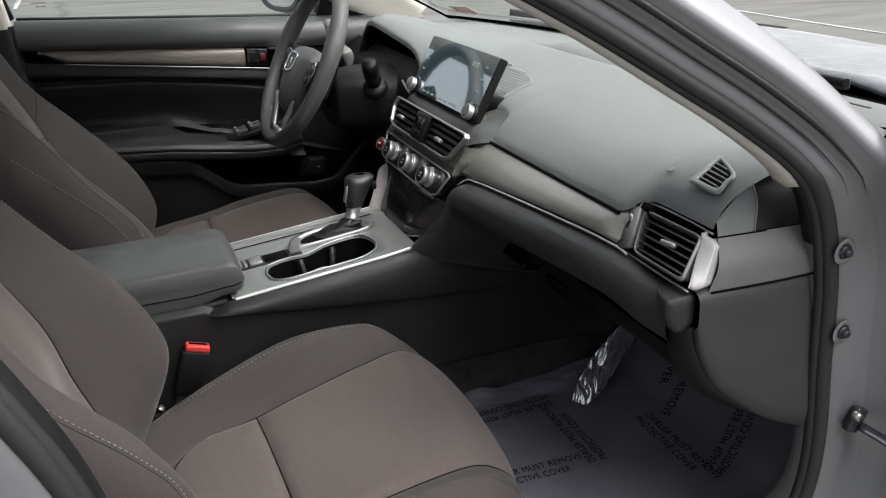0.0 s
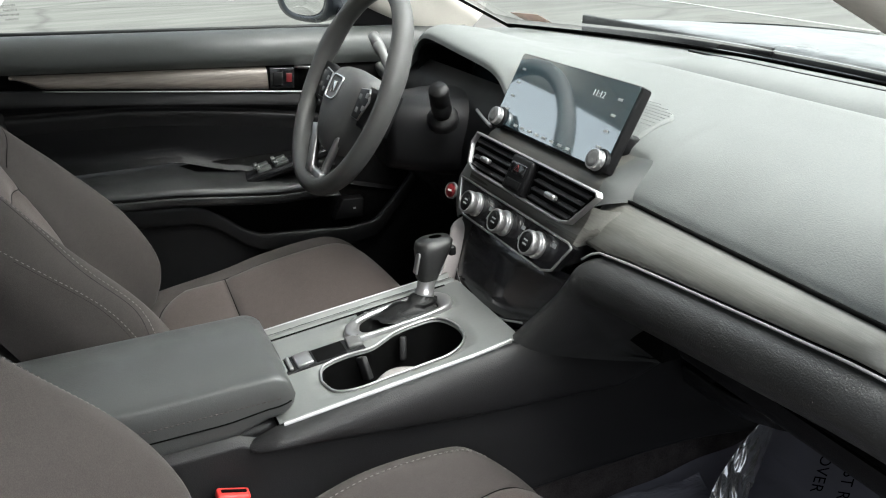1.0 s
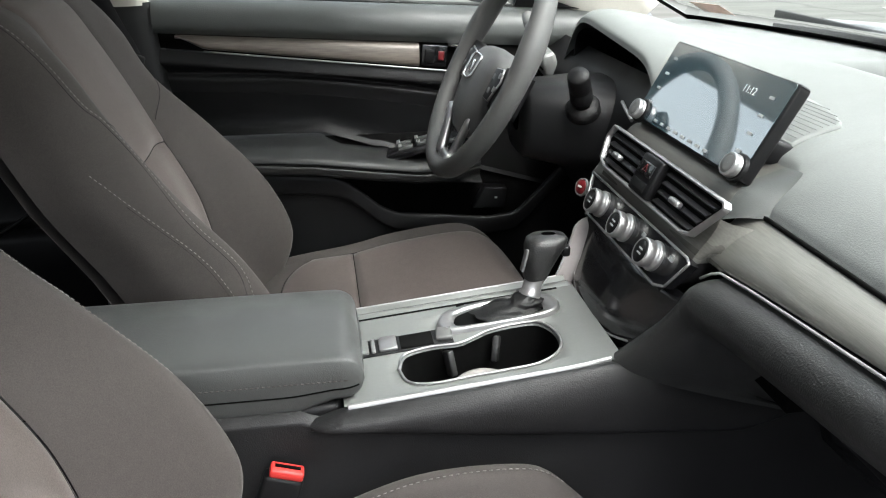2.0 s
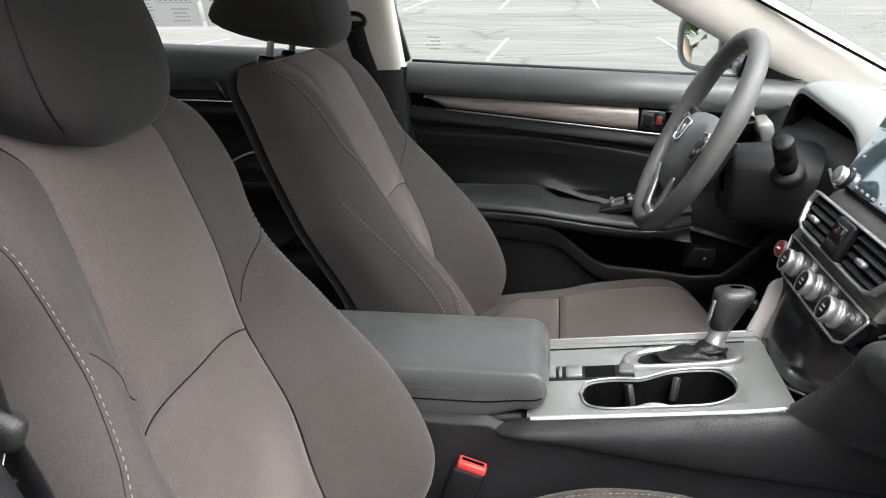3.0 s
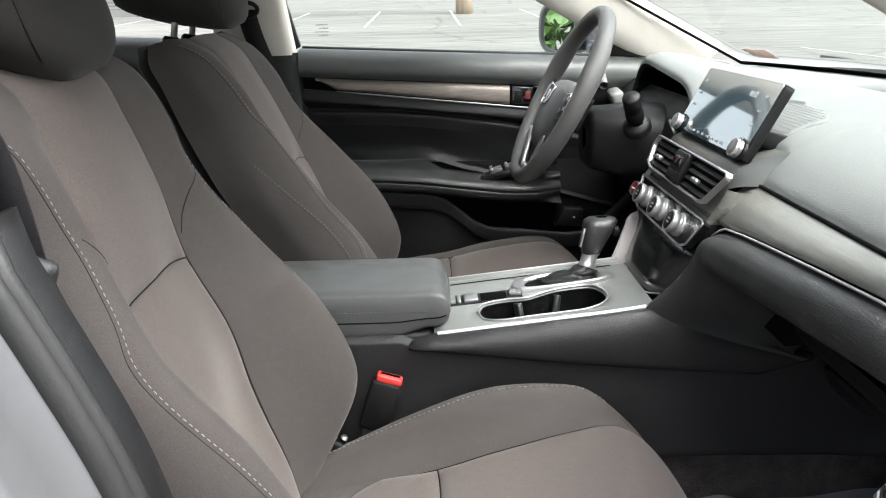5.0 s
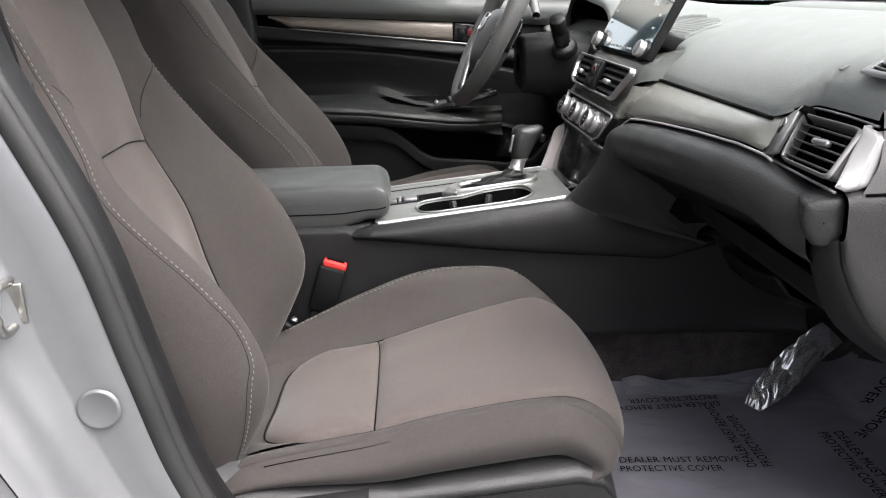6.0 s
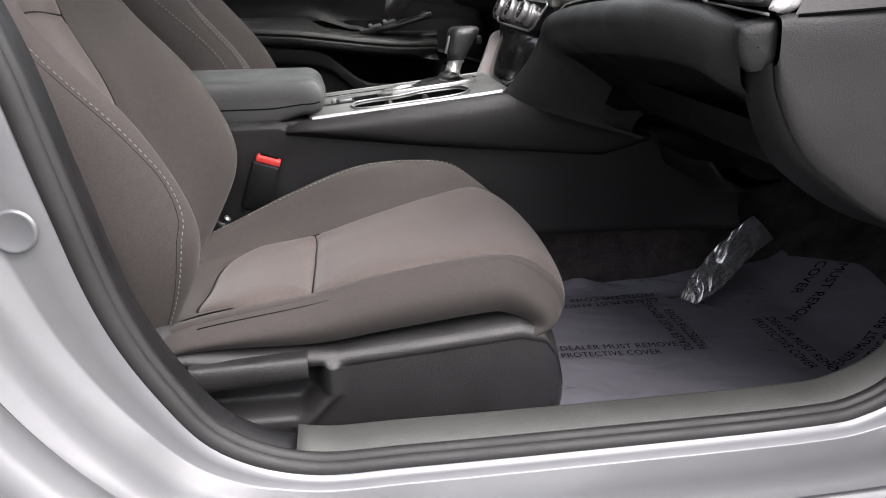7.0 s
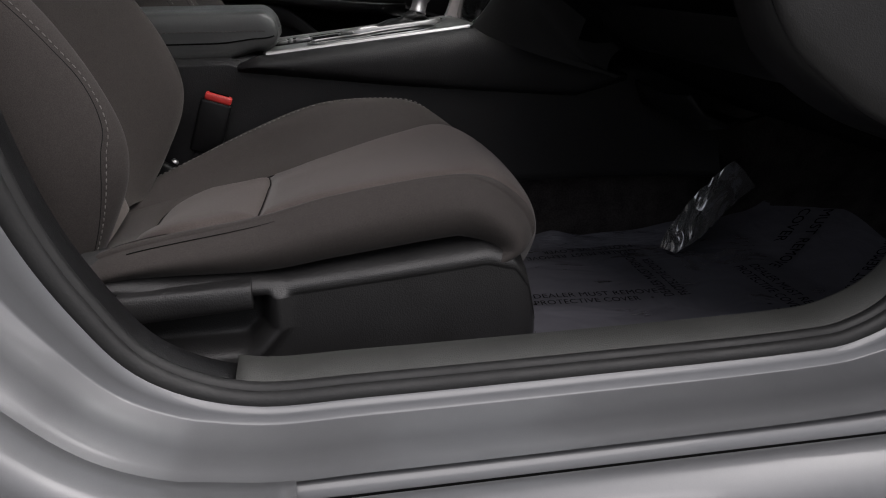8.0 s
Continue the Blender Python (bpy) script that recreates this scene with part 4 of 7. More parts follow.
part("pocket_rim", pipe(spline([(-0.60, 0.668, 0.61), (-0.46, 0.66, 0.612), (-0.36, 0.668, 0.67), (-0.30, 0.67, 0.70)], 14), 0.005, 8), M_HARD, rdl)
part("outer_skin", surf(np.array([[(x, y, z) for y, z in spline([(0.86, 1.07), (0.90, 0.9), (0.915, 0.72), (0.905, 0.5), (0.87, 0.33)], 12)] for x in np.linspace(-1.15, -0.14, 10)]), thick=0.02), M_PAINT, rdl)
stk = thing("window_sticker", (-0.6, 0.72, 1.14), "printed price sheet stuck inside the rear door glass", "sticker")
for x0, x1, name in ((-0.86, -0.565, "sheet"), (-0.555, -0.40, "sheet")):
    part(name, plate([(x0, 0.735 - 0.05, 1.138), (x0, 0.735 - 0.16, 1.40), (x1, 0.735 - 0.16, 1.40), (x1, 0.735 - 0.05, 1.138)][::-1], 0.0008), M_PAPER, stk)


def sticker_bar(x, z, w, h):
    y = 0.685 - (z - 1.138) * 0.42 - 0.0015
    part("print_bar", box((x, y, z), (w, 0.0006, h), 0, (-22.8, 0, 0)), M_PRINT, stk)


for k in range(4):
    sticker_bar(-0.612 + 0.003 * (k % 2), 1.150 + 0.0085 * k, 0.040 - 0.004 * (k % 3), 0.0022)
for k in range(8):
    sticker_bar(-0.700, 1.150 + 0.0075 * k, 0.060 - 0.006 * (k % 3), 0.0016)
for z in (1.196, 1.232):
    for dz in (-0.007, 0.007):
        sticker_bar(-0.618, z + dz, 0.080, 0.0012)
    for dx in (-0.040, 0.040):
        sticker_bar(-0.618 + dx, z, 0.0014, 0.014)
    for k in range(6):
        sticker_bar(-0.648 + 0.012 * k, z, 0.008, 0.0065)
for k in range(3):
    sticker_bar(-0.618, 1.262 + 0.010 * k, 0.062 - 0.008 * (k % 2), 0.0040)
for z in (1.155, 1.205, 1.2085):
    sticker_bar(-0.478, z, 0.140, 0.0012)
for k in range(6):
    sticker_bar(-0.525 + 0.004 * (k % 2), 1.163 + 0.0075 * k, 0.022, 0.0018)
rv = thing("rear_view_mirror", (0.42, 0.30, 1.28), "black rear-view mirror under the roof", "mirror")
part("housing", box((0.50, 0.02, 1.30), (0.03, 0.24, 0.07), 0.014, (0, 12, 8)), M_HARD, rv)
part("stalk", pipe([(0.51, 0.02, 1.30), (0.55, 0.02, 1.33), (0.57, 0.02, 1.30)], 0.009, 8), M_HARD, rv)
vs = thing("inspection_sticker", (0.98, 0.60, 1.03), "small printed sticker inside the windscreen", "sticker")
part("paper", plate([screen_point(0.90, 0.045), screen_point(0.80, 0.045), screen_point(0.80, 0.10), screen_point(0.90, 0.10)], 0.0006), mat("faded_red_print", (0.6, 0.42, 0.36), 0.6), vs)


# ---- front seats ----
CUSHION = [  # rows across the seat: side offset, then places along it as (x, z)
    (0.236, [(-0.02, 0.36), (0.06, 0.37), (0.20, 0.38), (0.28, 0.39), (0.39, 0.40), (0.44, 0.40), (0.485, 0.39), (0.500, 0.37), (0.48, 0.34)]),
    (0.232, [(-0.02, 0.44), (0.06, 0.475), (0.17, 0.52), (0.28, 0.555), (0.39, 0.56), (0.44, 0.55), (0.484, 0.50), (0.509, 0.43), (0.49, 0.36)]),
    (0.205, [(-0.02, 0.47), (0.06, 0.505), (0.17, 0.553), (0.28, 0.592), (0.39, 0.597), (0.447, 0.578), (0.498, 0.515), (0.525, 0.43), (0.50, 0.36)]),
    (0.145, [(-0.02, 0.455), (0.06, 0.475), (0.199, 0.505), (0.28, 0.530), (0.39, 0.560), (0.462, 0.568), (0.516, 0.52), (0.541, 0.43), (0.51, 0.36)]),
    (0.0, [(-0.02, 0.450), (0.06, 0.478), (0.202, 0.520), (0.28, 0.538), (0.39, 0.560), (0.469, 0.566), (0.525, 0.52), (0.550, 0.43), (0.52, 0.36)]),
    (-0.203, [(-0.02, 0.490), (0.06, 0.524), (0.20, 0.547), (0.28, 0.565), (0.39, 0.580), (0.45, 0.577), (0.494, 0.545), (0.505, 0.512), (0.488, 0.488)]),
    (-0.233, [(-0.02, 0.490), (0.06, 0.522), (0.20, 0.547), (0.28, 0.566), (0.39, 0.581), (0.44, 0.574), (0.480, 0.542), (0.492, 0.510), (0.472, 0.490)]),
    (-0.2575, [(-0.02, 0.480), (0.06, 0.512), (0.20, 0.526), (0.28, 0.541), (0.39, 0.555), (0.433, 0.552), (0.466, 0.528), (0.474, 0.507), (0.456, 0.494)]),
    (-0.247, [(-0.02, 0.470), (0.06, 0.502), (0.20, 0.504), (0.28, 0.514), (0.39, 0.527), (0.425, 0.527), (0.452, 0.514), (0.456, 0.502), (0.440, 0.496)]),
    (-0.215, [(-0.02, 0.460), (0.06, 0.490), (0.20, 0.492), (0.28, 0.502), (0.39, 0.515), (0.415, 0.515), (0.432, 0.508), (0.434, 0.500), (0.420, 0.494)]),
]
BACK = [  # rows up the backrest: height; middle; insert seam; bolster crest; side; rear edge, each as offset, x
    (0.47, (0, 0.0), (0.135, 0.0), (0.185, 0.012), (0.222, -0.02), (0.226, -0.06)),
    (0.53, (0, -0.02), (0.132, -0.012), (0.197, 0.045), (0.236, 0.01), (0.234, -0.07)),
    (0.60, (0, -0.045), (0.128, -0.035), (0.206, 0.075), (0.247, 0.015), (0.238, -0.085)),
    (0.66, (0, -0.062), (0.126, -0.053), (0.210, 0.072), (0.25, -0.005), (0.24, -0.11)),
    (0.75, (0, -0.080), (0.122, -0.074), (0.213, 0.027), (0.25, -0.06), (0.24, -0.155)),
    (0.85, (0, -0.118), (0.119, -0.118), (0.208, -0.056), (0.243, -0.13), (0.235, -0.22)),
    (0.95, (0, -0.160), (0.113, -0.163), (0.172, -0.138), (0.210, -0.19), (0.216, -0.275)),
    (1.03, (0, -0.200), (0.107, -0.203), (0.178, -0.183), (0.212, -0.235), (0.21, -0.308)),
    (1.085, (0, -0.235), (0.104, -0.237), (0.178, -0.230), (0.204, -0.265), (0.200, -0.33)),
    (1.115, (0, -0.285), (0.106, -0.285), (0.164, -0.287), (0.184, -0.30), (0.178, -0.335)),
]


def front_seat(yc, s, label, xo=0.0, zo=0.0, head_back=0.0, upright=0.0, cushion_up=0.0):
    """A front seat about yc; s is the side, +1 or -1, on which the middle of the car lies."""
    seat = thing("front_seat", (0.25, yc, 0.28), label, "car seat", "front seats")
    cg = np.array([[(x, yc + s * d, z + cushion_up * (1.0 if d > -0.1 else 1.25)) for x, z in row] for d, row in CUSHION]).transpose(1, 0, 2)

    def forward(z):
        """How far the upper backrest stands forward of the reclined one."""
        return upright * float(np.interp(z, [0.85, 0.90, 0.95, 1.03, 1.085, 1.115], [0, 0.2, 0.44, 0.72, 0.92, 1.0]))


    def patch(g, u0, u1, v0, v1, nu, nv, edges, depth, puff):
        return padded(at_param(g, np.linspace(u0, u1, nu), np.linspace(v0, v1, nv))[:, ::(-1 if s > 0 else 1)], edges, depth, 0.005, puff)

    part("cushion_bolster", surf(patch(cg, 0, 8, 0, 3, 70, 34, "v0" if s > 0 else "v1", 0.005, 0.003)), M_BOLSTER, seat)
    part("cushion_bolster", surf(patch(cg, 0, 8, 5, 9, 70, 44, "v1" if s > 0 else "v0", 0.005, 0.003)), M_BOLSTER, seat)
    def rounded(rear):
        """The rear insert, with rounded rear corners, or the cloth behind it."""
        cols = []
        for v in np.linspace(3, 5, 44):
            edge = 0.9 + 0.55 * abs(v - 4) ** 5
            cols.append(at_param(cg, np.linspace(edge, 2, 34) if rear else np.linspace(0, edge, 14), [v])[:, 0])
        return np.array(cols).transpose(1, 0, 2)[:, ::(-1 if s > 0 else 1)]

    part("rear_insert", surf(padded(rounded(True), "u0 u1 v0 v1", 0.007, 0.007, 0.010)), M_INSERT, seat, "woven brown-grey rear cushion panel")
    part("cushion_bite", surf(padded(rounded(False), "u1", 0.007, 0.006, 0.0)), M_BOLSTER, seat)
    part("seam", pipe(rounded(False)[-1] + (0, 0, -0.0045), 0.0008, 5), M_DARK, seat)
    part("front_insert", surf(patch(cg, 2, 8, 3, 5, 70, 44, "u0 v0 v1", 0.006, 0.006)), M_INSERT, seat, "woven brown-grey front cushion panel")
    crest = at_param(cg, np.linspace(0.3, 5.2, 90), [2.02])[:, 0] + (0, 0, 0.0042)
    part("cushion_stitching", stitches(crest), M_THREAD, seat)
    tuck = at_param(cg, np.linspace(1.1, 2.2, 40), [6.2])[:, 0] + (0, -s * 0.002, 0.002)
    part("tuck_seam", pipe(tuck, np.linspace(0.0008, 0.0002, 40), 5), M_DARK, seat)
    for vv, u0, u1 in ((3.0, 0.6, 7.5), (5.0, 0.6, 7.5)):
        part("seam", pipe(at_param(cg, np.linspace(u0, u1, 70), [vv])[:, 0] + (0, 0, -0.0045), 0.0008, 5), M_DARK, seat)
    for uu in (2.0,):
        part("seam", pipe(at_param(cg, [uu], np.linspace(3, 5, 40))[0] + (0, 0, -0.0045), 0.0008, 5), M_DARK, seat)
    bg = []
    for z, *row in BACK:
        left = [(x + forward(z), yc + s * d, z - (0.012 if k == 4 and z > 1.06 else 0)) for k, (d, x) in enumerate(row)]
        right = [(x + forward(z), yc - s * d, z - (0.012 if k == 4 and z > 1.06 else 0)) for k, (d, x) in enumerate(row)]
        bg.append(left[::-1] + right[1:])
    bg = np.array(bg)

    def bpatch(u0, u1, v0, v1, nu, nv, edges, depth=0.006, puff=0.005):
        return padded(at_param(bg, np.linspace(u0, u1, nu), np.linspace(v0, v1, nv))[:, ::(1 if s > 0 else -1)], edges, depth, 0.006, puff)

    def arched(u_mid, rise, lower):
        """The insert above or below the arched cross seam."""
        vs = np.linspace(3, 5, 40)
        seam = u_mid + rise * (1 - ((vs - 4) ** 2))
        ts = np.linspace(0, 1, 40)
        full = []
        for v, sm in zip(vs, seam):
            us = 0 + (sm - 0) * ts if lower else sm + (9 - sm) * ts
            full.append(at_param(bg, us, [v])[:, 0])
        return np.array(full).transpose(1, 0, 2)[:, ::(1 if s > 0 else -1)]

    part("lower_back_insert", surf(padded(arched(4.98, 0.10, True), "u1 v0 v1", 0.006, 0.006, 0.005)), M_INSERT, seat, "woven brown-grey lower back panel")
    part("upper_back_insert", surf(padded(arched(4.98, 0.10, False), "u0 v0 v1", 0.006, 0.006, 0.005)), M_INSERT, seat, "woven brown-grey upper back panel")
    arch = arched(4.98, 0.10, True)[-1]
    part("seam", pipe(arch + (-0.0050, 0, -0.001), 0.0009, 5), M_BELT, seat)
    for vv in (3.0, 5.0):
        part("seam", pipe(at_param(bg, np.linspace(0.5, 8.8, 90), [vv])[:, 0] + (-0.0048, 0, -0.001), 0.0007, 5), M_BELT, seat)
    for v0, v1, e in ((0, 3, "v1"), (5, 8, "v0")):
        e = e if s > 0 else {"v1": "v0", "v0": "v1"}[e]
        part("back_bolster", surf(bpatch(0, 9, v0, v1, 100, 40, e, 0.004, 0.003)), M_BOLSTER, seat)

    def drawn(uv, n=120, lift=0.0035):
        """A line over the backrest through (u, v) places on it, lifted off the cloth."""
        path = spline(uv, n)
        at = np.array([at_param(bg, [u], [v])[0, 0] for u, v in path])
        du = np.array([at_param(bg, [min(9, u + 0.02)], [v])[0, 0] - at_param(bg, [max(0, u - 0.02)], [v])[0, 0] for u, v in path])
        dv = np.array([at_param(bg, [u], [min(8, v + 0.02)])[0, 0] - at_param(bg, [u], [max(0, v - 0.02)])[0, 0] for u, v in path])
        n_ = np.cross(du, dv)
        n_ /= np.maximum(np.linalg.norm(n_, axis=1, keepdims=True), 1e-9)
        n_ *= np.where(n_ @ np.array([1.0, 0, 0]) < -0.2, -1, 1)[:, None]
        return at + n_ * lift

    # crest seams with their stitching, the short shoulder seams and the side panel's loop
    inner = [(8.6, 1.2), (8.0, 1.55), (7.3, 1.68), (6.4, 1.72), (6.05, 1.9), (5.5, 1.95), (4.7, 1.78), (4.0, 1.76), (3.4, 1.56), (2.3, 1.37), (1.5, 1.33), (0.6, 1.35)]
    outer = [(8.3, 6.9), (7.83, 6.6), (7.5, 6.38), (7.15, 6.25), (6.7, 6.24), (6.23, 6.26), (5.8, 6.24), (5.37, 6.24), (5.0, 6.34), (4.4, 6.34), (3.8, 6.28), (3.4, 6.24), (2.9, 6.32), (2.44, 6.45), (1.76, 6.5), (1.0, 6.45), (0.6, 6.4)]
    for line, off, r, depth in ((inner, 0.10, 0.0006, 0.0026), (outer, 0.065, 0.00065, 0.0026)):
        away = -off if line is inner else off
        thread = [(u, v - away * 0.35) for u, v in line]
        part("back_stitching", stitches(drawn(thread, 160), 0.0042, 0.0030, r), M_THREAD, seat, "pale top stitching")
        part("crest_seam", pipe(drawn([(u, v + away * 0.45) for u, v in line], 120, depth), 0.0006, 6), M_BELT, seat)
    part("shoulder_seam", pipe(drawn([(6.05, 1.95), (5.8, 2.5), (5.55, 2.82), (5.3, 3.0)], 24, 0.0026), 0.0006, 5), M_BELT, seat)
    part("shoulder_seam", pipe(drawn([(6.1, 6.1), (5.9, 5.85), (5.6, 5.4), (5.35, 5.02)], 24, 0.0026), 0.0006, 5), M_BELT, seat)
    loop_ = [(8.6, 1.2), (8.35, 0.8), (7.9, 0.45), (7.5, 0.28), (6.8, 0.18), (6.2, 0.3), (5.8, 0.72), (5.26, 1.15), (4.7, 1.38), (4.1, 1.46), (3.2, 1.38)]
    part("side_stitching", stitches(drawn(loop_, 140, 0.0032), 0.0042, 0.0034, 0.0006), M_THREAD, seat)
    part("side_seam", pipe(drawn([(u, v - 0.05) for u, v in loop_], 100, 0.0026), 0.0005, 5), M_DARK, seat)
    shell = [[(x + forward(z) - 0.02 - 0.02 * math.sin(math.pi * t), yc - dd + 2 * dd * t, z - (0.012 if z > 1.06 else 0)) for t in np.linspace(0, 1, 14)] for z, x, dd in [(r[0], r[5][1], r[5][0]) for r in BACK]]
    part("back_shell", surf(np.array(shell)), M_BOLSTER, seat)
    top_cap = at_param(bg, [9.0], np.linspace(0, 8, 30))[0]
    mid = np.array([(-0.338 + upright, y, 1.100) for y in top_cap[:, 1]])
    part("top_roll", surf(np.array([top_cap, (top_cap + mid) / 2 + (0, 0, 0.004), mid])), M_BOLSTER, seat)
    # headrest on two steel posts
    hx, hz = -0.246 - head_back, 1.212 + 0.040 * (head_back > 0)
    rows = []
    for t in np.linspace(-1, 1, 22):
        r = max(0.02, 1 - abs(t) ** 3.2) ** 0.42
        z = hz + 0.124 * t
        xm = hx - 0.035 * t + (0.02 if t < 0 else 0.0) * -t
        w = (0.142 - 0.012 * max(0, -t) * 1.6) * r
        front, rear = 0.068 * r, (0.075 + 0.9 * head_back + 1.5 * head_back * math.exp(-((t + 0.66) / 0.33) ** 2)) * r * (1 - 0.25 * max(0, t))
        ring_ = []
        for a in np.linspace(0, 2 * math.pi, 80, endpoint=False):
            c, sn = math.cos(a), math.sin(a)
            ring_.append((xm + (front if c > 0 else rear) * abs(c) ** 0.75 * np.sign(c), yc + w * abs(sn) ** 0.72 * np.sign(sn), z))
        rows.append(ring_)
    head = part("headrest", surf(np.array(rows), close=True), M_HEAD, seat, "padded charcoal headrest")
    hr = np.array(rows)
    for side_ in (1, -1):
        seam_path = []
        for i in range(2, 20):
            f = 13.5 - 9 * (i - 2) / 17
            k0 = int(f)
            a_, b_ = (hr[i, k0], hr[i, k0 + 1]) if side_ > 0 else (hr[i, 80 - k0], hr[i, 79 - k0])
            seam_path.append(a_ + (b_ - a_) * (f - k0))
        part("headrest_seam", pipe(spline(seam_path, 60), 0.0010, 5), M_HARD, head)
    px = upright * 0.95 - head_back
    for d in (-0.062, 0.062):
        part("headrest_post", pipe([(-0.285 + px, yc + d, 1.06), (-0.268 + px, yc + d, 1.15), (-0.262 + px, yc + d, 1.17)], 0.0065, 12), M_SATIN, seat, "bright steel headrest post")
        part("post_guide", turned([(0.0005, 0.012), (0.012, 0.012), (0.016, 0.007), (0.017, 0)], (-0.281 + px, yc + d, 1.106), (0.15, 0, 1), 18), M_GLOSS, seat)
    # plastic valance on the door side with the height lever
    yo = yc - s * 0.262
    shelf_x, shelf_z = [-0.08, 0.03, 0.11, 0.225, 0.34, 0.44, 0.470, 0.487, 0.499], [0.552, 0.526, 0.504, 0.494, 0.506, 0.518, 0.508, 0.485, 0.44]
    ridge_z = [0.512, 0.497, 0.488, 0.484, 0.493, 0.502, 0.493, 0.468, 0.42]
    rows = []
    for x in np.concatenate([np.linspace(-0.08, 0.15, 60), np.linspace(0.152, 0.26, 64), np.linspace(0.266, 0.44, 40), np.linspace(0.445, 0.4995, 22)]):
        zf, zr = float(np.interp(x, shelf_x, shelf_z)), float(np.interp(x, shelf_x, ridge_z))
        turn = max(0.0, (x - 0.452) / 0.048)
        tuck = 0.03 * (1 - math.sqrt(max(0.0, 1 - min(1.0, turn) ** 2)))
        row = [(x, yo + s * (0.052 + tuck), zf + 0.002), (x, yo + s * (0.034 + tuck), zf), (x, yo + s * (0.012 + tuck), zr + 0.009), (x, yo + s * (0.003 + tuck), zr + 0.002), (x, yo + s * tuck, zr - 0.006)]
        bottom = 0.34 if turn <= 0 else 0.34 + 0.06 * turn**2
        for z in np.linspace(zr - 0.008, bottom, 64):
            near = 1 / (1 + math.exp((x - 0.204 + 0.9 * max(0, 0.44 - z)) / 0.0028)) if s > 0 else 0.0
            tall = 1 / (1 + math.exp(-(z - 0.418) / 0.0025)) / (1 + math.exp((z - 0.482) / 0.0022))
            rim = 0.007 * math.exp(-((x - 0.218 + 0.9 * max(0, 0.44 - z)) / 0.010) ** 2) * (z > 0.40) if s > 0 else 0
            row.append((x, yo + s * (tuck + 0.002 + 0.034 * near * tall - rim + 0.012 * max(0, (0.40 - z) / 0.06)), z))
        rows.append(row)
    part("side_valance", surf(np.array(rows)), M_VALANCE, seat, "black grained seat side cover")
    if s > 0:
        ly = yo - 0.002
        rows = []
        for x in np.linspace(0.062, 0.192, 24):
            t = (x - 0.062) / 0.13
            h = 0.0155 - 0.002 * t
            zc = 0.474 + 0.006 * t
            rows.append([(x, ly + dy, zc + dz) for dy, dz in spline([(0.030, h + 0.001), (0.0, h + 0.001), (-0.008, h - 0.003), (-0.0105, 0.0), (-0.008, -h + 0.003), (0.002, -h), (0.030, -h)], 18)])
        lev = surf(np.array(rows))
        for k in (0, -1):
            c = np.mean(rows[k], axis=0)
            surf(np.array([rows[k], [tuple(c)] * len(rows[k])]), bm=lev)
        part("height_lever", lev, M_VALANCE, seat, "black plastic seat height lever")
    part("seat_rail", box((0.25, yc, 0.315), (0.5, 0.36, 0.07), 0.01), M_DARK, seat)
    seat.location.x += xo
    seat.location.z += zo
    return seat


passenger = front_seat(-0.385, 1, "charcoal cloth passenger seat with brown-grey woven inserts", upright=0.05)
driver = front_seat(0.372, -1, "charcoal cloth driver's seat with brown-grey woven inserts", 0.045, -0.012, 0.05, cushion_up=0.026)


def buckle(y, s):
    b = thing("belt_buckle", (0.10, y, 0.45), "black seat belt buckle with a red release button", "belt buckle", "belt buckles")
    part("housing", box((0.113, y, 0.562), (0.047, 0.022, 0.085), 0.005, (0, 18, 0)), M_HARD, b)
    part("release_button", box((0.129, y, 0.606), (0.040, 0.019, 0.012), 0.003, (0, 18, 0)), M_RED, b, "red press button")
    part("stalk", box((0.085, y, 0.48), (0.03, 0.012, 0.11), 0.004, (0, 18, 0)), M_BELT, b)
    part("slot", box((0.131, y, 0.6125), (0.030, 0.004, 0.002), 0, (0, 18, 0)), M_DARK, b)


buckle(-0.150, 1)
buckle(0.150, -1)
for y in (-0.165, 0.165):
    hb = thing("seat_hinge_cover", (0.02, y, 0.5), "chrome-tipped seat hinge cover in the seat crease", "hinge cover")
    part("cover", box((0.035, y, 0.50), (0.05, 0.02, 0.03), 0.006, (0, 30, 0)), M_HARD, hb)
    part("bolt", turned([(0.0005, 0.004), (0.005, 0.004), (0.006, 0.0)], (0.055, y, 0.513), (0.6, 0, 0.8), 14), M_SATIN, hb)


# ---- dashboard ----
dash = thing("dashboard", (0.9, 0, 0.6), "dark soft-topped dashboard with smoked wood strip and vents", "dashboard")


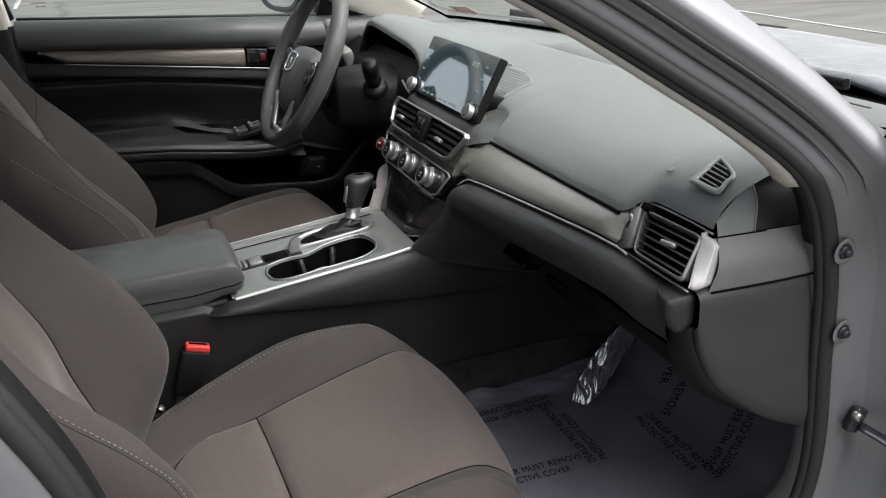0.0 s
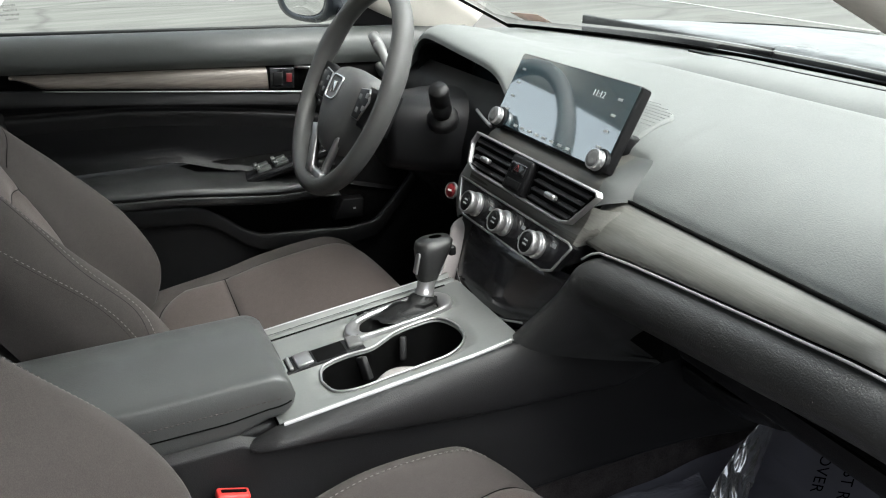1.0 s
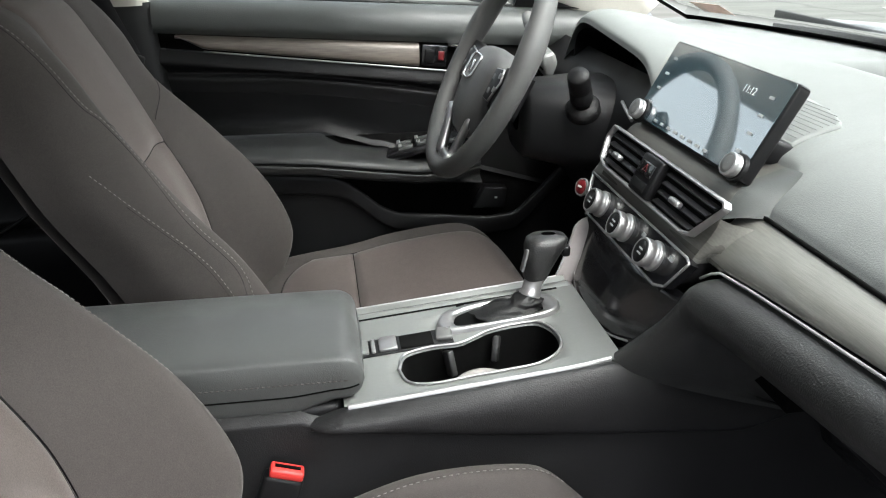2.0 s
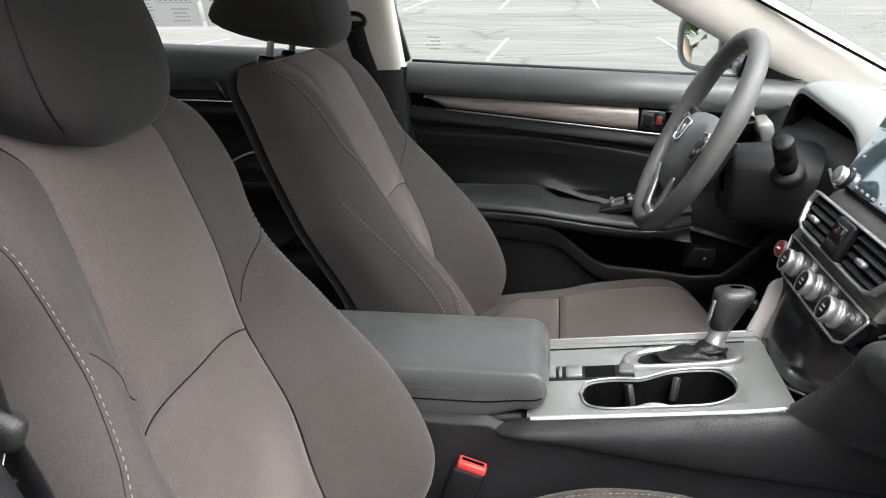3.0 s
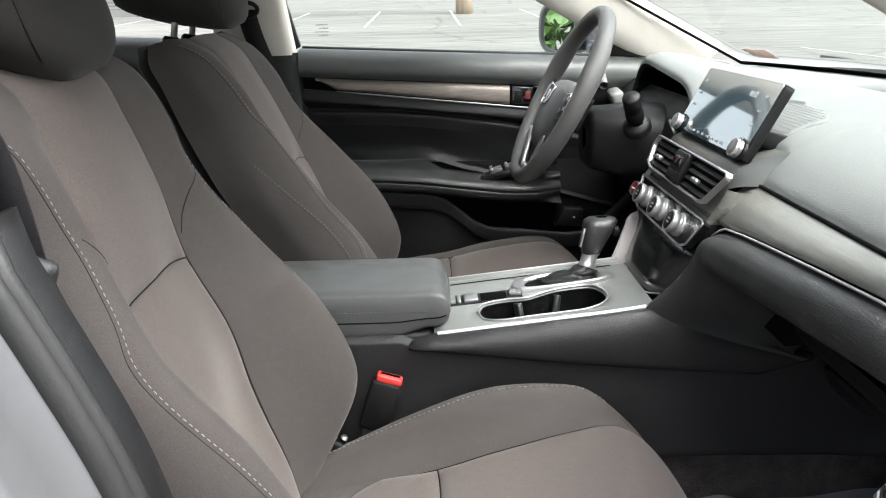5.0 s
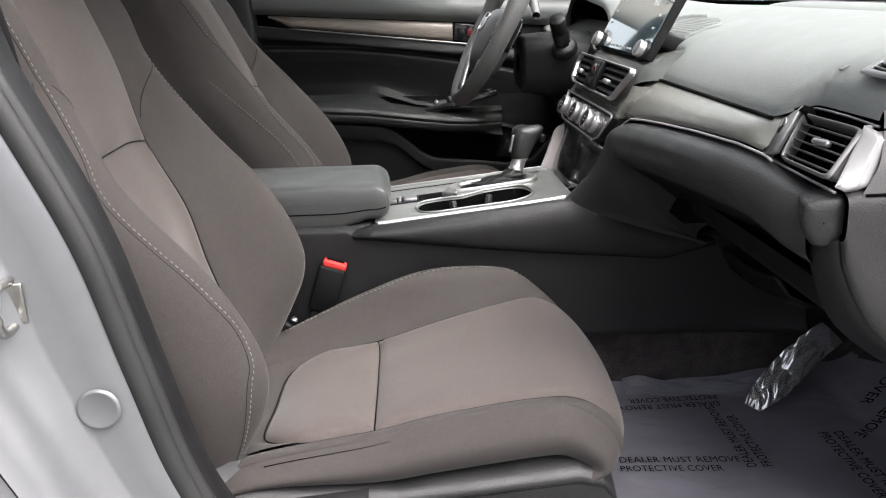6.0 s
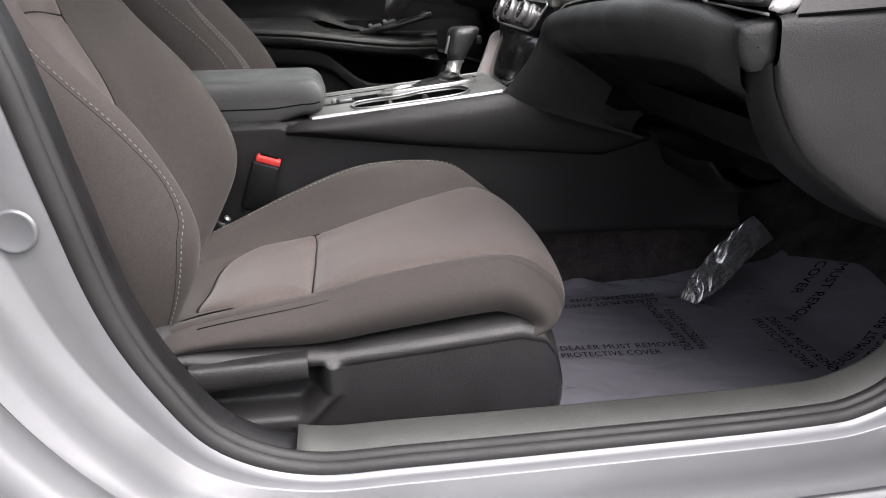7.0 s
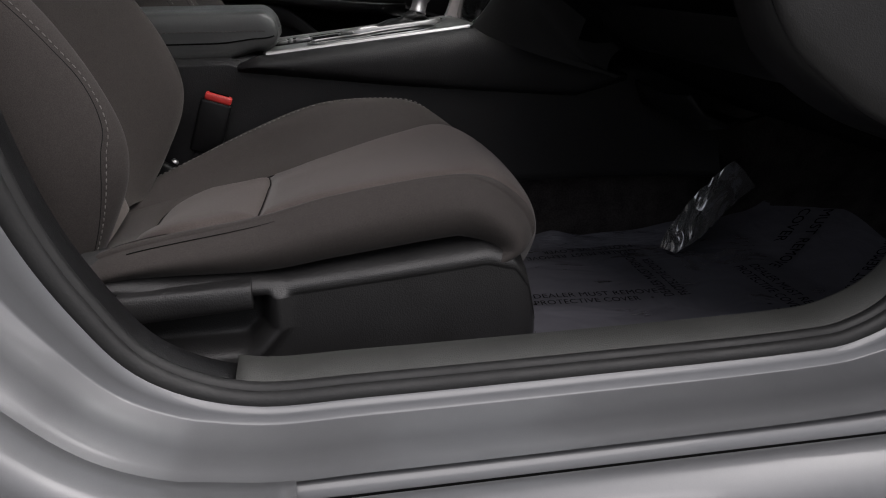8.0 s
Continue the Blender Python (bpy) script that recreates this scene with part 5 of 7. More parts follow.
def pad_row(y):
    """The dash top from its front lip to the windscreen, as (x, z)."""
    hood = math.exp(-((y - 0.352) / 0.215) ** 8)
    mid = math.exp(-((y + 0.01) / 0.164) ** 26)
    tilt = 0.08 * (y - 0.355) + 0.008
    end = max(0.0, y - 0.66) / 0.085
    step = 1.0 / (1 + math.exp((y - 0.26) / 0.02))
    a = np.array([(0.664, 0.905), (0.672, 0.919), (0.700, 0.944), (0.740, 0.966), (0.800, 0.985), (0.860, 0.997), (0.905, 1.004), (0.938, 1.006), (0.944, 0.992), (0.978, 1.010), (1.05, 1.013), (1.13, 1.0)])
    b = np.array([(0.672, 1.008 + tilt), (0.676, 1.020 + tilt), (0.700, 1.030 + tilt), (0.740, 1.031 + tilt * 0.8), (0.800, 1.024 + tilt * 0.5), (0.860, 1.014), (0.905, 1.008), (0.940, 1.004), (0.950, 1.003), (0.985, 1.001), (1.05, 0.999), (1.13, 1.0)])
    c = np.array([(0.705, 0.945), (0.712, 0.955), (0.732, 0.967), (0.760, 0.977), (0.810, 0.988), (0.860, 0.997), (0.905, 1.004), (0.938, 1.006), (0.944, 0.992), (0.978, 1.010), (1.05, 1.013), (1.13, 1.0)])
    over = 1.0 / (1 + math.exp((y + 0.576) / 0.004))
    a[:4] = a[:4] * (1 - over) + over * np.array([(0.703, 0.921), (0.707, 0.932), (0.718, 0.948), (0.745, 0.966)])
    r = a * (1 - hood) * (1 - mid) + b * hood + c * mid * (1 - hood)
    r[8:11, 1] = r[8:11, 1] * step + (1 - step) * np.array([1.003, 1.001, 0.999])
    r[:, 1] -= 0.03 * end**2
    r[:3, 0] += 0.03 * end**2
    return r


ys = np.concatenate([np.linspace(-0.700, -0.60, 13), np.linspace(-0.595, -0.555, 26), np.linspace(-0.55, -0.20, 24), np.linspace(-0.192, -0.15, 26), np.linspace(-0.145, 0.14, 30), np.linspace(0.145, 0.20, 14), np.linspace(0.205, 0.50, 24), np.linspace(0.505, 0.57, 16), np.linspace(0.58, 0.742, 10)])
part("dash_pad", surf(np.array([[(x, y, z) for x, z in spline(pad_row(y), 56)] for y in ys])), M_PAD, dash, "soft grey-black dash top")
# dark gap behind the lip, then the wood strip, chrome line and lower bolster
TOP = [(-0.72, 0.660, 0.848), (-0.66, 0.650, 0.856), (-0.60, 0.648, 0.868), (-0.55, 0.638, 0.872), (-0.45, 0.627, 0.869), (-0.33, 0.622, 0.860), (-0.25, 0.621, 0.852), (-0.19, 0.620, 0.844), (-0.163, 0.614, 0.831), (-0.150, 0.597, 0.800), (-0.135, 0.568, 0.745), (-0.115, 0.535, 0.688)]
ty = np.array([r[0] for r in TOP])


def bolster_top(y):
    return float(np.interp(y, ty, [r[1] for r in TOP])), float(np.interp(y, ty, [r[2] for r in TOP]))


sy = np.linspace(-0.592, -0.150, 52)
wood = []
for y in sy:
    x, z = bolster_top(min(y, -0.185))
    near = min(1.0, max(0.0, (-y - 0.562) / 0.03))
    x2, z2 = 0.668 + 0.026 * near, 0.903
    wood.append([(px, y, pz) for px, pz in spline([(x2 + 0.012, z2 + 0.003), (x2 - 0.006, z2), ((x + x2) / 2 - 0.012 + 0.020 * near, (z + z2) / 2 + 0.006), (x - 0.003, z + 0.006), (x + 0.01, z - 0.001)], 14)])
part("wood_strip", surf(np.array(wood)), M_WOOD, dash, "smoked brown wood-grain strip")
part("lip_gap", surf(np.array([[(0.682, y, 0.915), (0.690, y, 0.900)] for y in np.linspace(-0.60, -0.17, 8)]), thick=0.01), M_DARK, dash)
# The shadow line under the pad lip is drawn as a black rod.
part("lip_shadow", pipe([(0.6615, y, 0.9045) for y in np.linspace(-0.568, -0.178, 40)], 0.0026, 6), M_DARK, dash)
chrome = [(bolster_top(y)[0] - 0.005, y, bolster_top(y)[1] + 0.001) for y in np.linspace(-0.615, -0.19, 40)] + [(0.612, -0.176, 0.838), (0.606, -0.165, 0.828)]
part("chrome_line", pipe(chrome, 0.0017, 8), M_DULL, dash, "thin chrome line under the wood strip")
# the bolster: one padded roll swept along its top edge, which turns down beside the stack to the console
edge = [(y, *bolster_top(y)) for y in np.linspace(-0.705, -0.20, 46)]
edge = [(x, y, z) for y, x, z in edge] + [tuple(q) for q in spline([(0.6200, -0.192, 0.8445), (0.6080, -0.176, 0.8330), (0.5930, -0.160, 0.8060), (0.5680, -0.139, 0.7560), (0.5410, -0.120, 0.7130), (0.5230, -0.110, 0.6890)], 44)[1:]]
bol = []
for n_, (x, y, z) in enumerate(edge):
    k = 1.0 if n_ < 44 else max(0.0, 1 - (n_ - 44) / (len(edge) - 45))
    k = k * k * (3 - 2 * k)
    p = 1.0 if y > -0.60 else 1 - 0.55 * min(1.0, (-y - 0.60) / 0.10)
    out = Vector((-1, 0, 0)).lerp(Vector((-0.35, -0.94, 0)), 1 - k).normalized()
    down = Vector((0, 0, -1)).lerp(Vector((0.945, -0.13, -0.285)), 1 - k).normalized()
    roll = [(-0.012, 0.005), (0.008 * p, 0.005), (0.026 * p, 0.011), (0.036 * p, 0.026), (0.034 * p, 0.046), (0.016 * p, 0.068), (-0.030, 0.094), (-0.080, 0.130), (-0.140, 0.178)]
    turn = [(-0.010, 0.0), (0.003, 0.001), (0.010, 0.008), (0.015, 0.024), (0.017, 0.050), (0.016, 0.090), (0.012, 0.140), (0.006, 0.200), (0.0, 0.265)]
    row = []
    for (fo_, fd), (go, gd) in zip(roll, turn):
        row.append(tuple(Vector((x, y, z)) + out * (fo_ * k + go * (1 - k)) + down * (fd * k + gd * (1 - k))))
    bol.append(row)
knee = np.array([spline(r, 40) for r in np.array(bol)])
part("knee_bolster", surf(knee[:, :27]), M_KNEE, dash, "padded black lower dash bolster")
part("bolster_cheek", surf(knee[46:, 26:]), M_KNEE, dash, "padded turn of the bolster down to the console")
# The downward face gets a blacker colour than the roll, for its shade.
part("bolster_underside", surf(knee[:47, 26:] + (0.0005, 0, 0)), M_HARD, dash, "bolster underside with its shade painted in black")
block = spline([(0.632, -0.709, 0.846), (0.650, -0.714, 0.851), (0.669, -0.718, 0.851), (0.671, -0.720, 0.832), (0.668, -0.722, 0.812), (0.658, -0.719, 0.802), (0.646, -0.715, 0.801), (0.637, -0.711, 0.812), (0.632, -0.709, 0.828), (0.632, -0.709, 0.846)], 46)[:-1]
heart = block.mean(0)
part("bolster_end", surf(np.array([block + (block - heart) * 0.02 + (0.012, 0.03, 0), block + (0.002, 0.006, 0), block + (heart - block) * 0.05 + (0, -0.001, 0), block + (heart - block) * 0.14 + (-0.001, -0.004, 0), block + (heart - block) * 0.5 + (-0.002, -0.006, 0), block + (heart - block) * 0.97 + (-0.002, -0.006, 0)]), close=True), M_KNEE, dash, "grained end block of the bolster")
# glove box under the bolster and the dash end beside the door
gb = part("glovebox_door", surf(np.array([[(x, y, z) for x, z in spline([(0.690, 0.742), (0.705, 0.705), (0.745, 0.680), (0.83, 0.645), (0.93, 0.60)], 16)] for y in np.linspace(-0.70, -0.26, 14)])), M_HARD, dash, "black glove box lid")
rim_b = spline([(0.664, 0.812), (0.672, 0.780), (0.70, 0.730), (0.74, 0.695), (0.79, 0.662), (0.845, 0.64)], 26)
rim_a = spline([(0.650, 0.804), (0.656, 0.770), (0.682, 0.716), (0.726, 0.677), (0.782, 0.644), (0.845, 0.620)], 26)
side_rows = [[(a[0] + 0.004, -0.690, a[1] + 0.002), (a[0], -0.700, a[1]), (a[0] + 0.002, -0.712, a[1] + 0.002), ((a[0] + b[0]) / 2, -0.722 - 0.14 * (b[0] - 0.655), (a[1] + b[1]) / 2), (b[0] - 0.002, -0.728 - 0.15 * (b[0] - 0.655), b[1]), (b[0] + 0.006, -0.720 - 0.15 * (b[0] - 0.655), b[1])] for a, b in zip(rim_a, rim_b)]
part("glovebox_side", surf(np.array([spline(r, 14) for r in np.array(side_rows)])), M_SOFT, gb)
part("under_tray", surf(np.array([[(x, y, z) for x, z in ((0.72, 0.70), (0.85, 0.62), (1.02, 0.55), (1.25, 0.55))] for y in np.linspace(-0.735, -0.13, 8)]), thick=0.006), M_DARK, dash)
endp = []
for x, zt, zb in ((0.664, 0.853, 0.812), (0.672, 0.8545, 0.780), (0.70, 0.856, 0.730), (0.74, 0.859, 0.695), (0.79, 0.863, 0.662), (0.845, 0.868, 0.64)):
    y = -0.731 - 0.028 * (x - 0.655) / 0.18
    endp.append([(x + 0.004, y + 0.02, zt + 0.003), (x, y, zt), (x, y - 0.004, zt * 0.6 + zb * 0.4), (x, y - 0.003, zb), (x + 0.003, y + 0.025, zb - 0.006)])
part("dash_end", surf(np.array([spline(r, 14) for r in np.array(spline(endp, 24))])), M_END, dash, "dark plastic end of the dashboard")
endt = [[(0.677, -0.733, 0.857), (0.77, -0.752, 0.864), (0.86, -0.768, 0.874)], [(0.693, -0.727, 0.885), (0.78, -0.749, 0.892), (0.87, -0.765, 0.90)], [(0.704, -0.708, 0.914), (0.785, -0.735, 0.924), (0.88, -0.752, 0.93)], [(0.706, -0.701, 0.929), (0.80, -0.720, 0.964), (0.90, -0.735, 0.975)], [(0.718, -0.698, 0.948), (0.80, -0.698, 0.984), (0.90, -0.698, 1.003)]]
edge_row = np.array(spline(pad_row(-0.700), 80))
endt = [[tuple(p) for p in spline(r, 6)] for r in endt]
endt[4] = [(x, -0.6975, float(np.interp(x, edge_row[:, 0], edge_row[:, 1])) - 0.0008) for x in np.linspace(0.706, 0.90, 6)]
end_skin = np.array([spline(r, 24) for r in np.array(spline(endt, 25))])
part("dash_shoulder", surf(end_skin[:13]), M_SHOULDER, dash, "grained end of the dash top")
part("dash_pad_end", surf(end_skin[12:, :7]), M_PAD, dash, "rounded end of the dash top")
sunk = end_skin[12:, 6:] + (0.006, 0.014, -0.006)
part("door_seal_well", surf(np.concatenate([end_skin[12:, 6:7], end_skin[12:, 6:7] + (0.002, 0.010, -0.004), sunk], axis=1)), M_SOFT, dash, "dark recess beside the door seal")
part("well_lip", pipe(end_skin[12:, 6] + (0, -0.0004, 0), 0.0013, 6), M_PAD, dash)
part("shoulder_seam", pipe(end_skin[12, :9] + (-0.0004, -0.0006, 0), 0.0011, 5), M_DARK, dash)
part("shoulder_seam", pipe(spline([(0.680, -0.7345, 0.8565), (0.77, -0.753, 0.8635), (0.86, -0.769, 0.8735)], 14), 0.0016, 5), M_DARK, dash)
# wide air vent at the door side
OUT = [(0.699, -0.582, 0.915), (0.690, -0.556, 0.893), (0.652, -0.597, 0.866), (0.657, -0.722, 0.859), (0.701, -0.708, 0.908), (0.703, -0.700, 0.914)]
v = part("side_vent", plate([(x + 0.012, y, z - 0.004) for x, y, z in OUT], 0.03, 0.0), M_DARK, dash, "wide black air vent")
WELL = [np.array(p) for p in ((0.688, -0.592, 0.908), (0.692, -0.694, 0.908), (0.655, -0.712, 0.869), (0.656, -0.618, 0.869))]
vn = np.array([-0.62, 0.05, 0.55])


def on_vent(a, b, d=0.0):
    """Across (a) and down (b) the vent's opening, d out of it."""
    return tuple((WELL[0] * (1 - a) + WELL[1] * a) * (1 - b) + (WELL[3] * (1 - a) + WELL[2] * a) * b + vn * d)


def vent_ring(grow, d):
    pts = []
    for k, (a, b) in enumerate(((0, 0), (1, 0), (1, 1), (0, 1))):
        a1, b1 = ((0, 0), (1, 0), (1, 1), (0, 1))[(k + 1) % 4]
        for t in np.linspace(0, 1, 10, endpoint=False):
            aa, bb = a + (a1 - a) * t, b + (b1 - b) * t
            r = 0.10
            ca, cb = min(max(aa, r * 0.6), 1 - r * 0.6), min(max(bb, r), 1 - r)
            q = math.hypot((aa - ca) / 0.6, bb - cb)
            if q > r:
                aa, bb = ca + (aa - ca) * r / q, cb + (bb - cb) * r / q
            pts.append(on_vent(0.5 + (aa - 0.5) * (1 + grow * 0.45), 0.5 + (bb - 0.5) * (1 + grow), d))
    return pts


part("vent_frame", surf(np.array([vent_ring(g, d) for g, d in ((-0.02, -0.012), (0.0, 0.004), (0.04, 0.007), (0.09, 0.007), (0.15, 0.002))]), close=True), M_VENT, v, "grey rounded vent frame")
part("wheel_plate", surf(np.array([[(0.692, -0.583, 0.915), (0.677, -0.556, 0.893), (0.646, -0.598, 0.866)], [tuple(WELL[0] + vn * 0.010), tuple((WELL[0] + WELL[3]) / 2 + vn * 0.010), tuple(WELL[3] + vn * 0.010)]]), thick=0.006), M_VENT, v)
for k in range(5):
    b = 0.13 + 0.185 * k
    part("slat", plate([on_vent(0.02, b + 0.035, 0.002), on_vent(0.98, b + 0.035, 0.002), on_vent(0.98, b - 0.03, -0.006), on_vent(0.02, b - 0.03, -0.006)], 0.0016), M_SLAT, v)
    part("slat_edge", pipe([on_vent(0.03, b + 0.036, 0.0026), on_vent(0.5, b + 0.036, 0.0028), on_vent(0.97, b + 0.036, 0.0026)], 0.0006, 5), M_VENT, v)
for k in range(6):
    a = 0.12 + 0.152 * k
    part("vane", plate([on_vent(a, 0.04, -0.010), on_vent(a + 0.015, 0.04, -0.010), on_vent(a + 0.015, 0.96, -0.010), on_vent(a, 0.96, -0.010)][::-1], 0.012), M_DARK, v)
part("vane_tab", box(on_vent(0.58, 0.46, 0.006), (0.008, 0.024, 0.007), 0.003, (0, 35, 12)), M_SATIN, v, "satin vent tab")
part("thumb_wheel", turned([(0.002, -0.003), (0.0075, -0.002), (0.008, 0.002), (0.002, 0.003)], (0.668, -0.587, 0.892), (0.1, -1, 0.1), 18), M_HARD, v)
part("wheel_bezel", pipe([(0.664 + 0.011 * math.sin(a) * 0.62, -0.587 + 0.0055 * math.cos(a) + 0.006 * math.sin(a), 0.893 + 0.013 * math.sin(a)) for a in np.linspace(0, 6.283, 20, endpoint=False)], 0.0014, 6, closed=True, up=(1, 0, 0)), M_SATIN, v)
part("vent_edge", pipe(spline([(0.651, -0.597, 0.864), (0.652, -0.66, 0.861), (0.656, -0.722, 0.857)], 12), 0.0016, 6), M_SATIN, v)
part("vent_edge", pipe(spline([(0.652, -0.597, 0.866), (0.672, -0.572, 0.881), (0.690, -0.556, 0.894), (0.695, -0.564, 0.906), (0.700, -0.584, 0.9165), (0.703, -0.65, 0.917), (0.704, -0.700, 0.915)], 26), 0.0014, 6), M_SATIN, v)
edge_in = np.array([(0.6965 - 0.0405 * t, -0.691 - 0.029 * t - 0.004 * (t - 0.5), 0.9145 - 0.052 * t) for t in np.linspace(0, 1, 18)])
edge_out = np.array([(0.7000 - 0.0300 * t - 0.006 * max(0, t - 0.88) / 0.12, -0.713 - 0.0185 * t + 0.006 * max(0, t - 0.88) / 0.12 + 0.008 * max(0, 0.12 - t) / 0.12, 0.9115 - 0.0535 * t) for t in np.linspace(0, 1, 18)])
part("silver_end", surf(np.array([spline([a + (0.010, 0.002, 0), a + (0.001, 0, 0), a * 0.94 + b * 0.06 + (-0.0016, -0.0004, 0.0008), (a + b) / 2 + (-0.0022, -0.0006, 0.001), a * 0.06 + b * 0.94 + (-0.0012, -0.0006, 0.0006), b + (0.001, 0, 0), b + (0.012, 0.001, 0)], 20) for a, b in zip(edge_in, edge_out)]), thick=0.003), M_DULL, v, "satin silver vent cheek")
# small demister vent on top and moulded lettering as bars
MOUTH = np.array([(0.7248, -0.6379), (0.7624, -0.6289), (0.7607, -0.6444), (0.7506, -0.6677), (0.7377, -0.6723), (0.7237, -0.6744)])


def on_pad(p, d):
    return (p[0] - 0.39 * d, p[1], 0.9738 + 0.43 * (p[0] - 0.752) + 0.92 * d)


rim_ = np.array(spline(np.concatenate([MOUTH, MOUTH[:1]]) * 0.5 + 0.5 * np.array(spline(np.concatenate([MOUTH, MOUTH[:1]]), 7)), 43))[:-1]
heart = rim_.mean(0)
dv = part("demister_vent", surf(np.array([[on_pad(heart + (p - heart) * g, d) for p in rim_] for g, d in ((0.95, -0.006), (0.98, 0.0015), (1.05, 0.0030), (1.18, 0.0030), (1.32, 0.0024), (1.38, 0.0))]), close=True), M_CONSOLE, dash, "rounded grey demister bezel")
part("grille_well", surf(np.array([[on_pad(heart + (p - heart) * g, -0.001) for p in rim_] for g in (1.0, 0.5, 0.02)]), close=True), M_DARK, dv)
for k in range(5):
    x = 0.7285 + 0.0072 * k
    low, high = -0.6735 + 0.0085 * max(0, k - 2) ** 1.1, -0.6372 + 0.0016 * k
    part("grille_bar", pipe([on_pad((x - 0.002, low), 0.0012), on_pad((x, (low + high) / 2), 0.0014), on_pad((x + 0.002, high), 0.0012)], 0.0011, 6), M_CONSOLE, dv)
for k in range(3):
    part("embossed_bar", box((0.7295, -0.560 - 0.011 * k, 0.9596), (0.009, 0.008, 0.0008), 0.0003, (0, -28, 0)), M_PAD, dash)


def pad_z(x, y):
    r = pad_row(y)
    return float(np.interp(x, r[:, 0], r[:, 1]))


sp = part("speaker_grille", surf(np.array([[(x, y * (0.118 - 0.10 * max(0, (x - 0.775) / 0.032) ** 2), pad_z(x, y * 0.118) + 0.003) for y in np.linspace(-1, 1, 22)] for x in np.linspace(0.716, 0.807, 14)]), thick=0.004), M_PAD, dash, "ridged speaker cover behind the display")
for k in range(11):
    x = 0.722 + 0.0075 * k
    w = 0.112 - 0.10 * max(0, (x - 0.775) / 0.032) ** 2
    part("grille_ridge", pipe([(x, y * w, pad_z(x, y * 0.118) + 0.0055) for y in np.linspace(-1, 1, 14)], 0.0005, 5), M_PAD, sp)
part("defroster_slot", box((1.045, -0.22, 1.0125), (0.006, 0.78, 0.004), 0.001), M_SOFT, dash)
# instrument binnacle
ins = thing("instrument_cluster", (0.75, 0.355, 0.93), "unlit black instrument cluster under its hood", "instrument cluster")
part("surround", surf(np.array([[(x, 0.355 + w * abs(math.cos(a)) ** 0.6 * np.sign(math.cos(a)), 0.955 + tz + h * abs(math.sin(a)) ** 0.6 * np.sign(math.sin(a))) for a in np.linspace(0, 2 * math.pi, 48, endpoint=False)] for x, w, h, tz in ((0.676, 0.187, 0.066, 0.0), (0.70, 0.180, 0.060, 0.0), (0.78, 0.150, 0.05, -0.004))]), close=True), M_DARK, ins)
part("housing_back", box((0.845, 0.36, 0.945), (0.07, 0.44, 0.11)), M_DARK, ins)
part("face", plate([(0.775, 0.50, 0.90), (0.775, 0.21, 0.90), (0.790, 0.21, 1.0), (0.790, 0.50, 1.0)], 0.004), M_SCREEN, ins, "dark glass face of the gauges")
for a in np.linspace(0.2, 2.9, 9):
    part("dial_tick", box((0.771, 0.285 - 0.040 * math.cos(a), 0.925 + 0.040 * math.sin(a)), (0.001, 0.0035, 0.006), 0, (math.degrees(a) - 90, 0, 0)), M_ICON, ins)
part("lower_trim", pipe(spline([(0.660, 0.245, 0.935), (0.652, 0.205, 0.93), (0.645, 0.165, 0.926)], 10), 0.003, 6), M_SATIN, ins)
# driver's side lower dash
low = []
for y in np.linspace(0.165, 0.74, 24):
    low.append([(x, y, z) for x, z in spline([(0.700, 0.975), (0.668, 0.945), (0.650, 0.90), (0.640, 0.85), (0.652, 0.78), (0.70, 0.70), (0.80, 0.64), (1.2, 0.60)], 24)])
part("lower_panel", surf(np.array(low)), M_HARD, dash, "black driver's knee panel")
lv = part("outer_vent", box((0.655, 0.655, 0.925), (0.03, 0.12, 0.055), 0.008, (0, -20, -6)), M_CONSOLE, dash, "grey outer air vent")
for k in range(4):
    part("slat", box((0.640, 0.655, 0.908 + 0.011 * k), (0.004, 0.10, 0.003), 0.001, (0, -20, -6)), M_DARK, lv)

# ---- centre stack: vents, climate knobs, bin ----
stack = thing("centre_stack", (0.6, 0, 0.7), "centre stack with silver-framed vents and three climate knobs", "car controls")
FA = axes_at((0.612, -0.010, 0.893), (0, -1, 0), (0.42, 0, 0.9))


def on_stack(w, h, d=0.0):
    return tuple(FA @ Vector((w, h, d)))


part("stack_core", box((0.755, -0.01, 0.80), (0.11, 0.44, 0.24)), M_DARK, stack)
stack_skin = np.array([[(x + 0.35 * max(0, -y - 0.165), y * w * (0.82 if y < 0 and z < 0.80 else 1.0) if y > -0.165 else -0.165 * w * (0.82 if z < 0.80 else 1.0) + (y + 0.165) * min(1, max(0, (z - 0.845) / 0.02)), z) for x, z, w in spline([(0.705, 0.945, 0.85), (0.664, 0.932, 0.87), (0.640, 0.918, 0.93), (0.620, 0.880, 0.97), (0.602, 0.845, 0.93), (0.584, 0.79, 0.86), (0.568, 0.735, 0.80), (0.554, 0.692, 0.75)], 30)] for y in np.linspace(-0.21, 0.17, 24)])
under = int(np.argmax(stack_skin[0, :, 2] < 0.903))
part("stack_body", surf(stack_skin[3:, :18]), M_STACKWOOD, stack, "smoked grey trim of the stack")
fill = [[tuple(q * (1 - t) + np.array((0.712 - 0.050 * f, -0.186, 0.9485 - 0.0445 * f)) * t + np.array((-0.004, 0, 0.002)) * math.sin(math.pi * t)) for t in np.linspace(0, 1, 7)] for f, q in zip(np.linspace(0, 1, under + 1), stack_skin[3, :under + 1])]
part("stack_corner", surf(np.array(fill)), M_DOORTOP, stack, "soft corner beside the display")
stack_skin[0, :, 0] += 0.024
stack_skin[1, :, 0] += 0.010
part("stack_wing", surf(stack_skin[:4, under:18]), M_WOOD, stack)
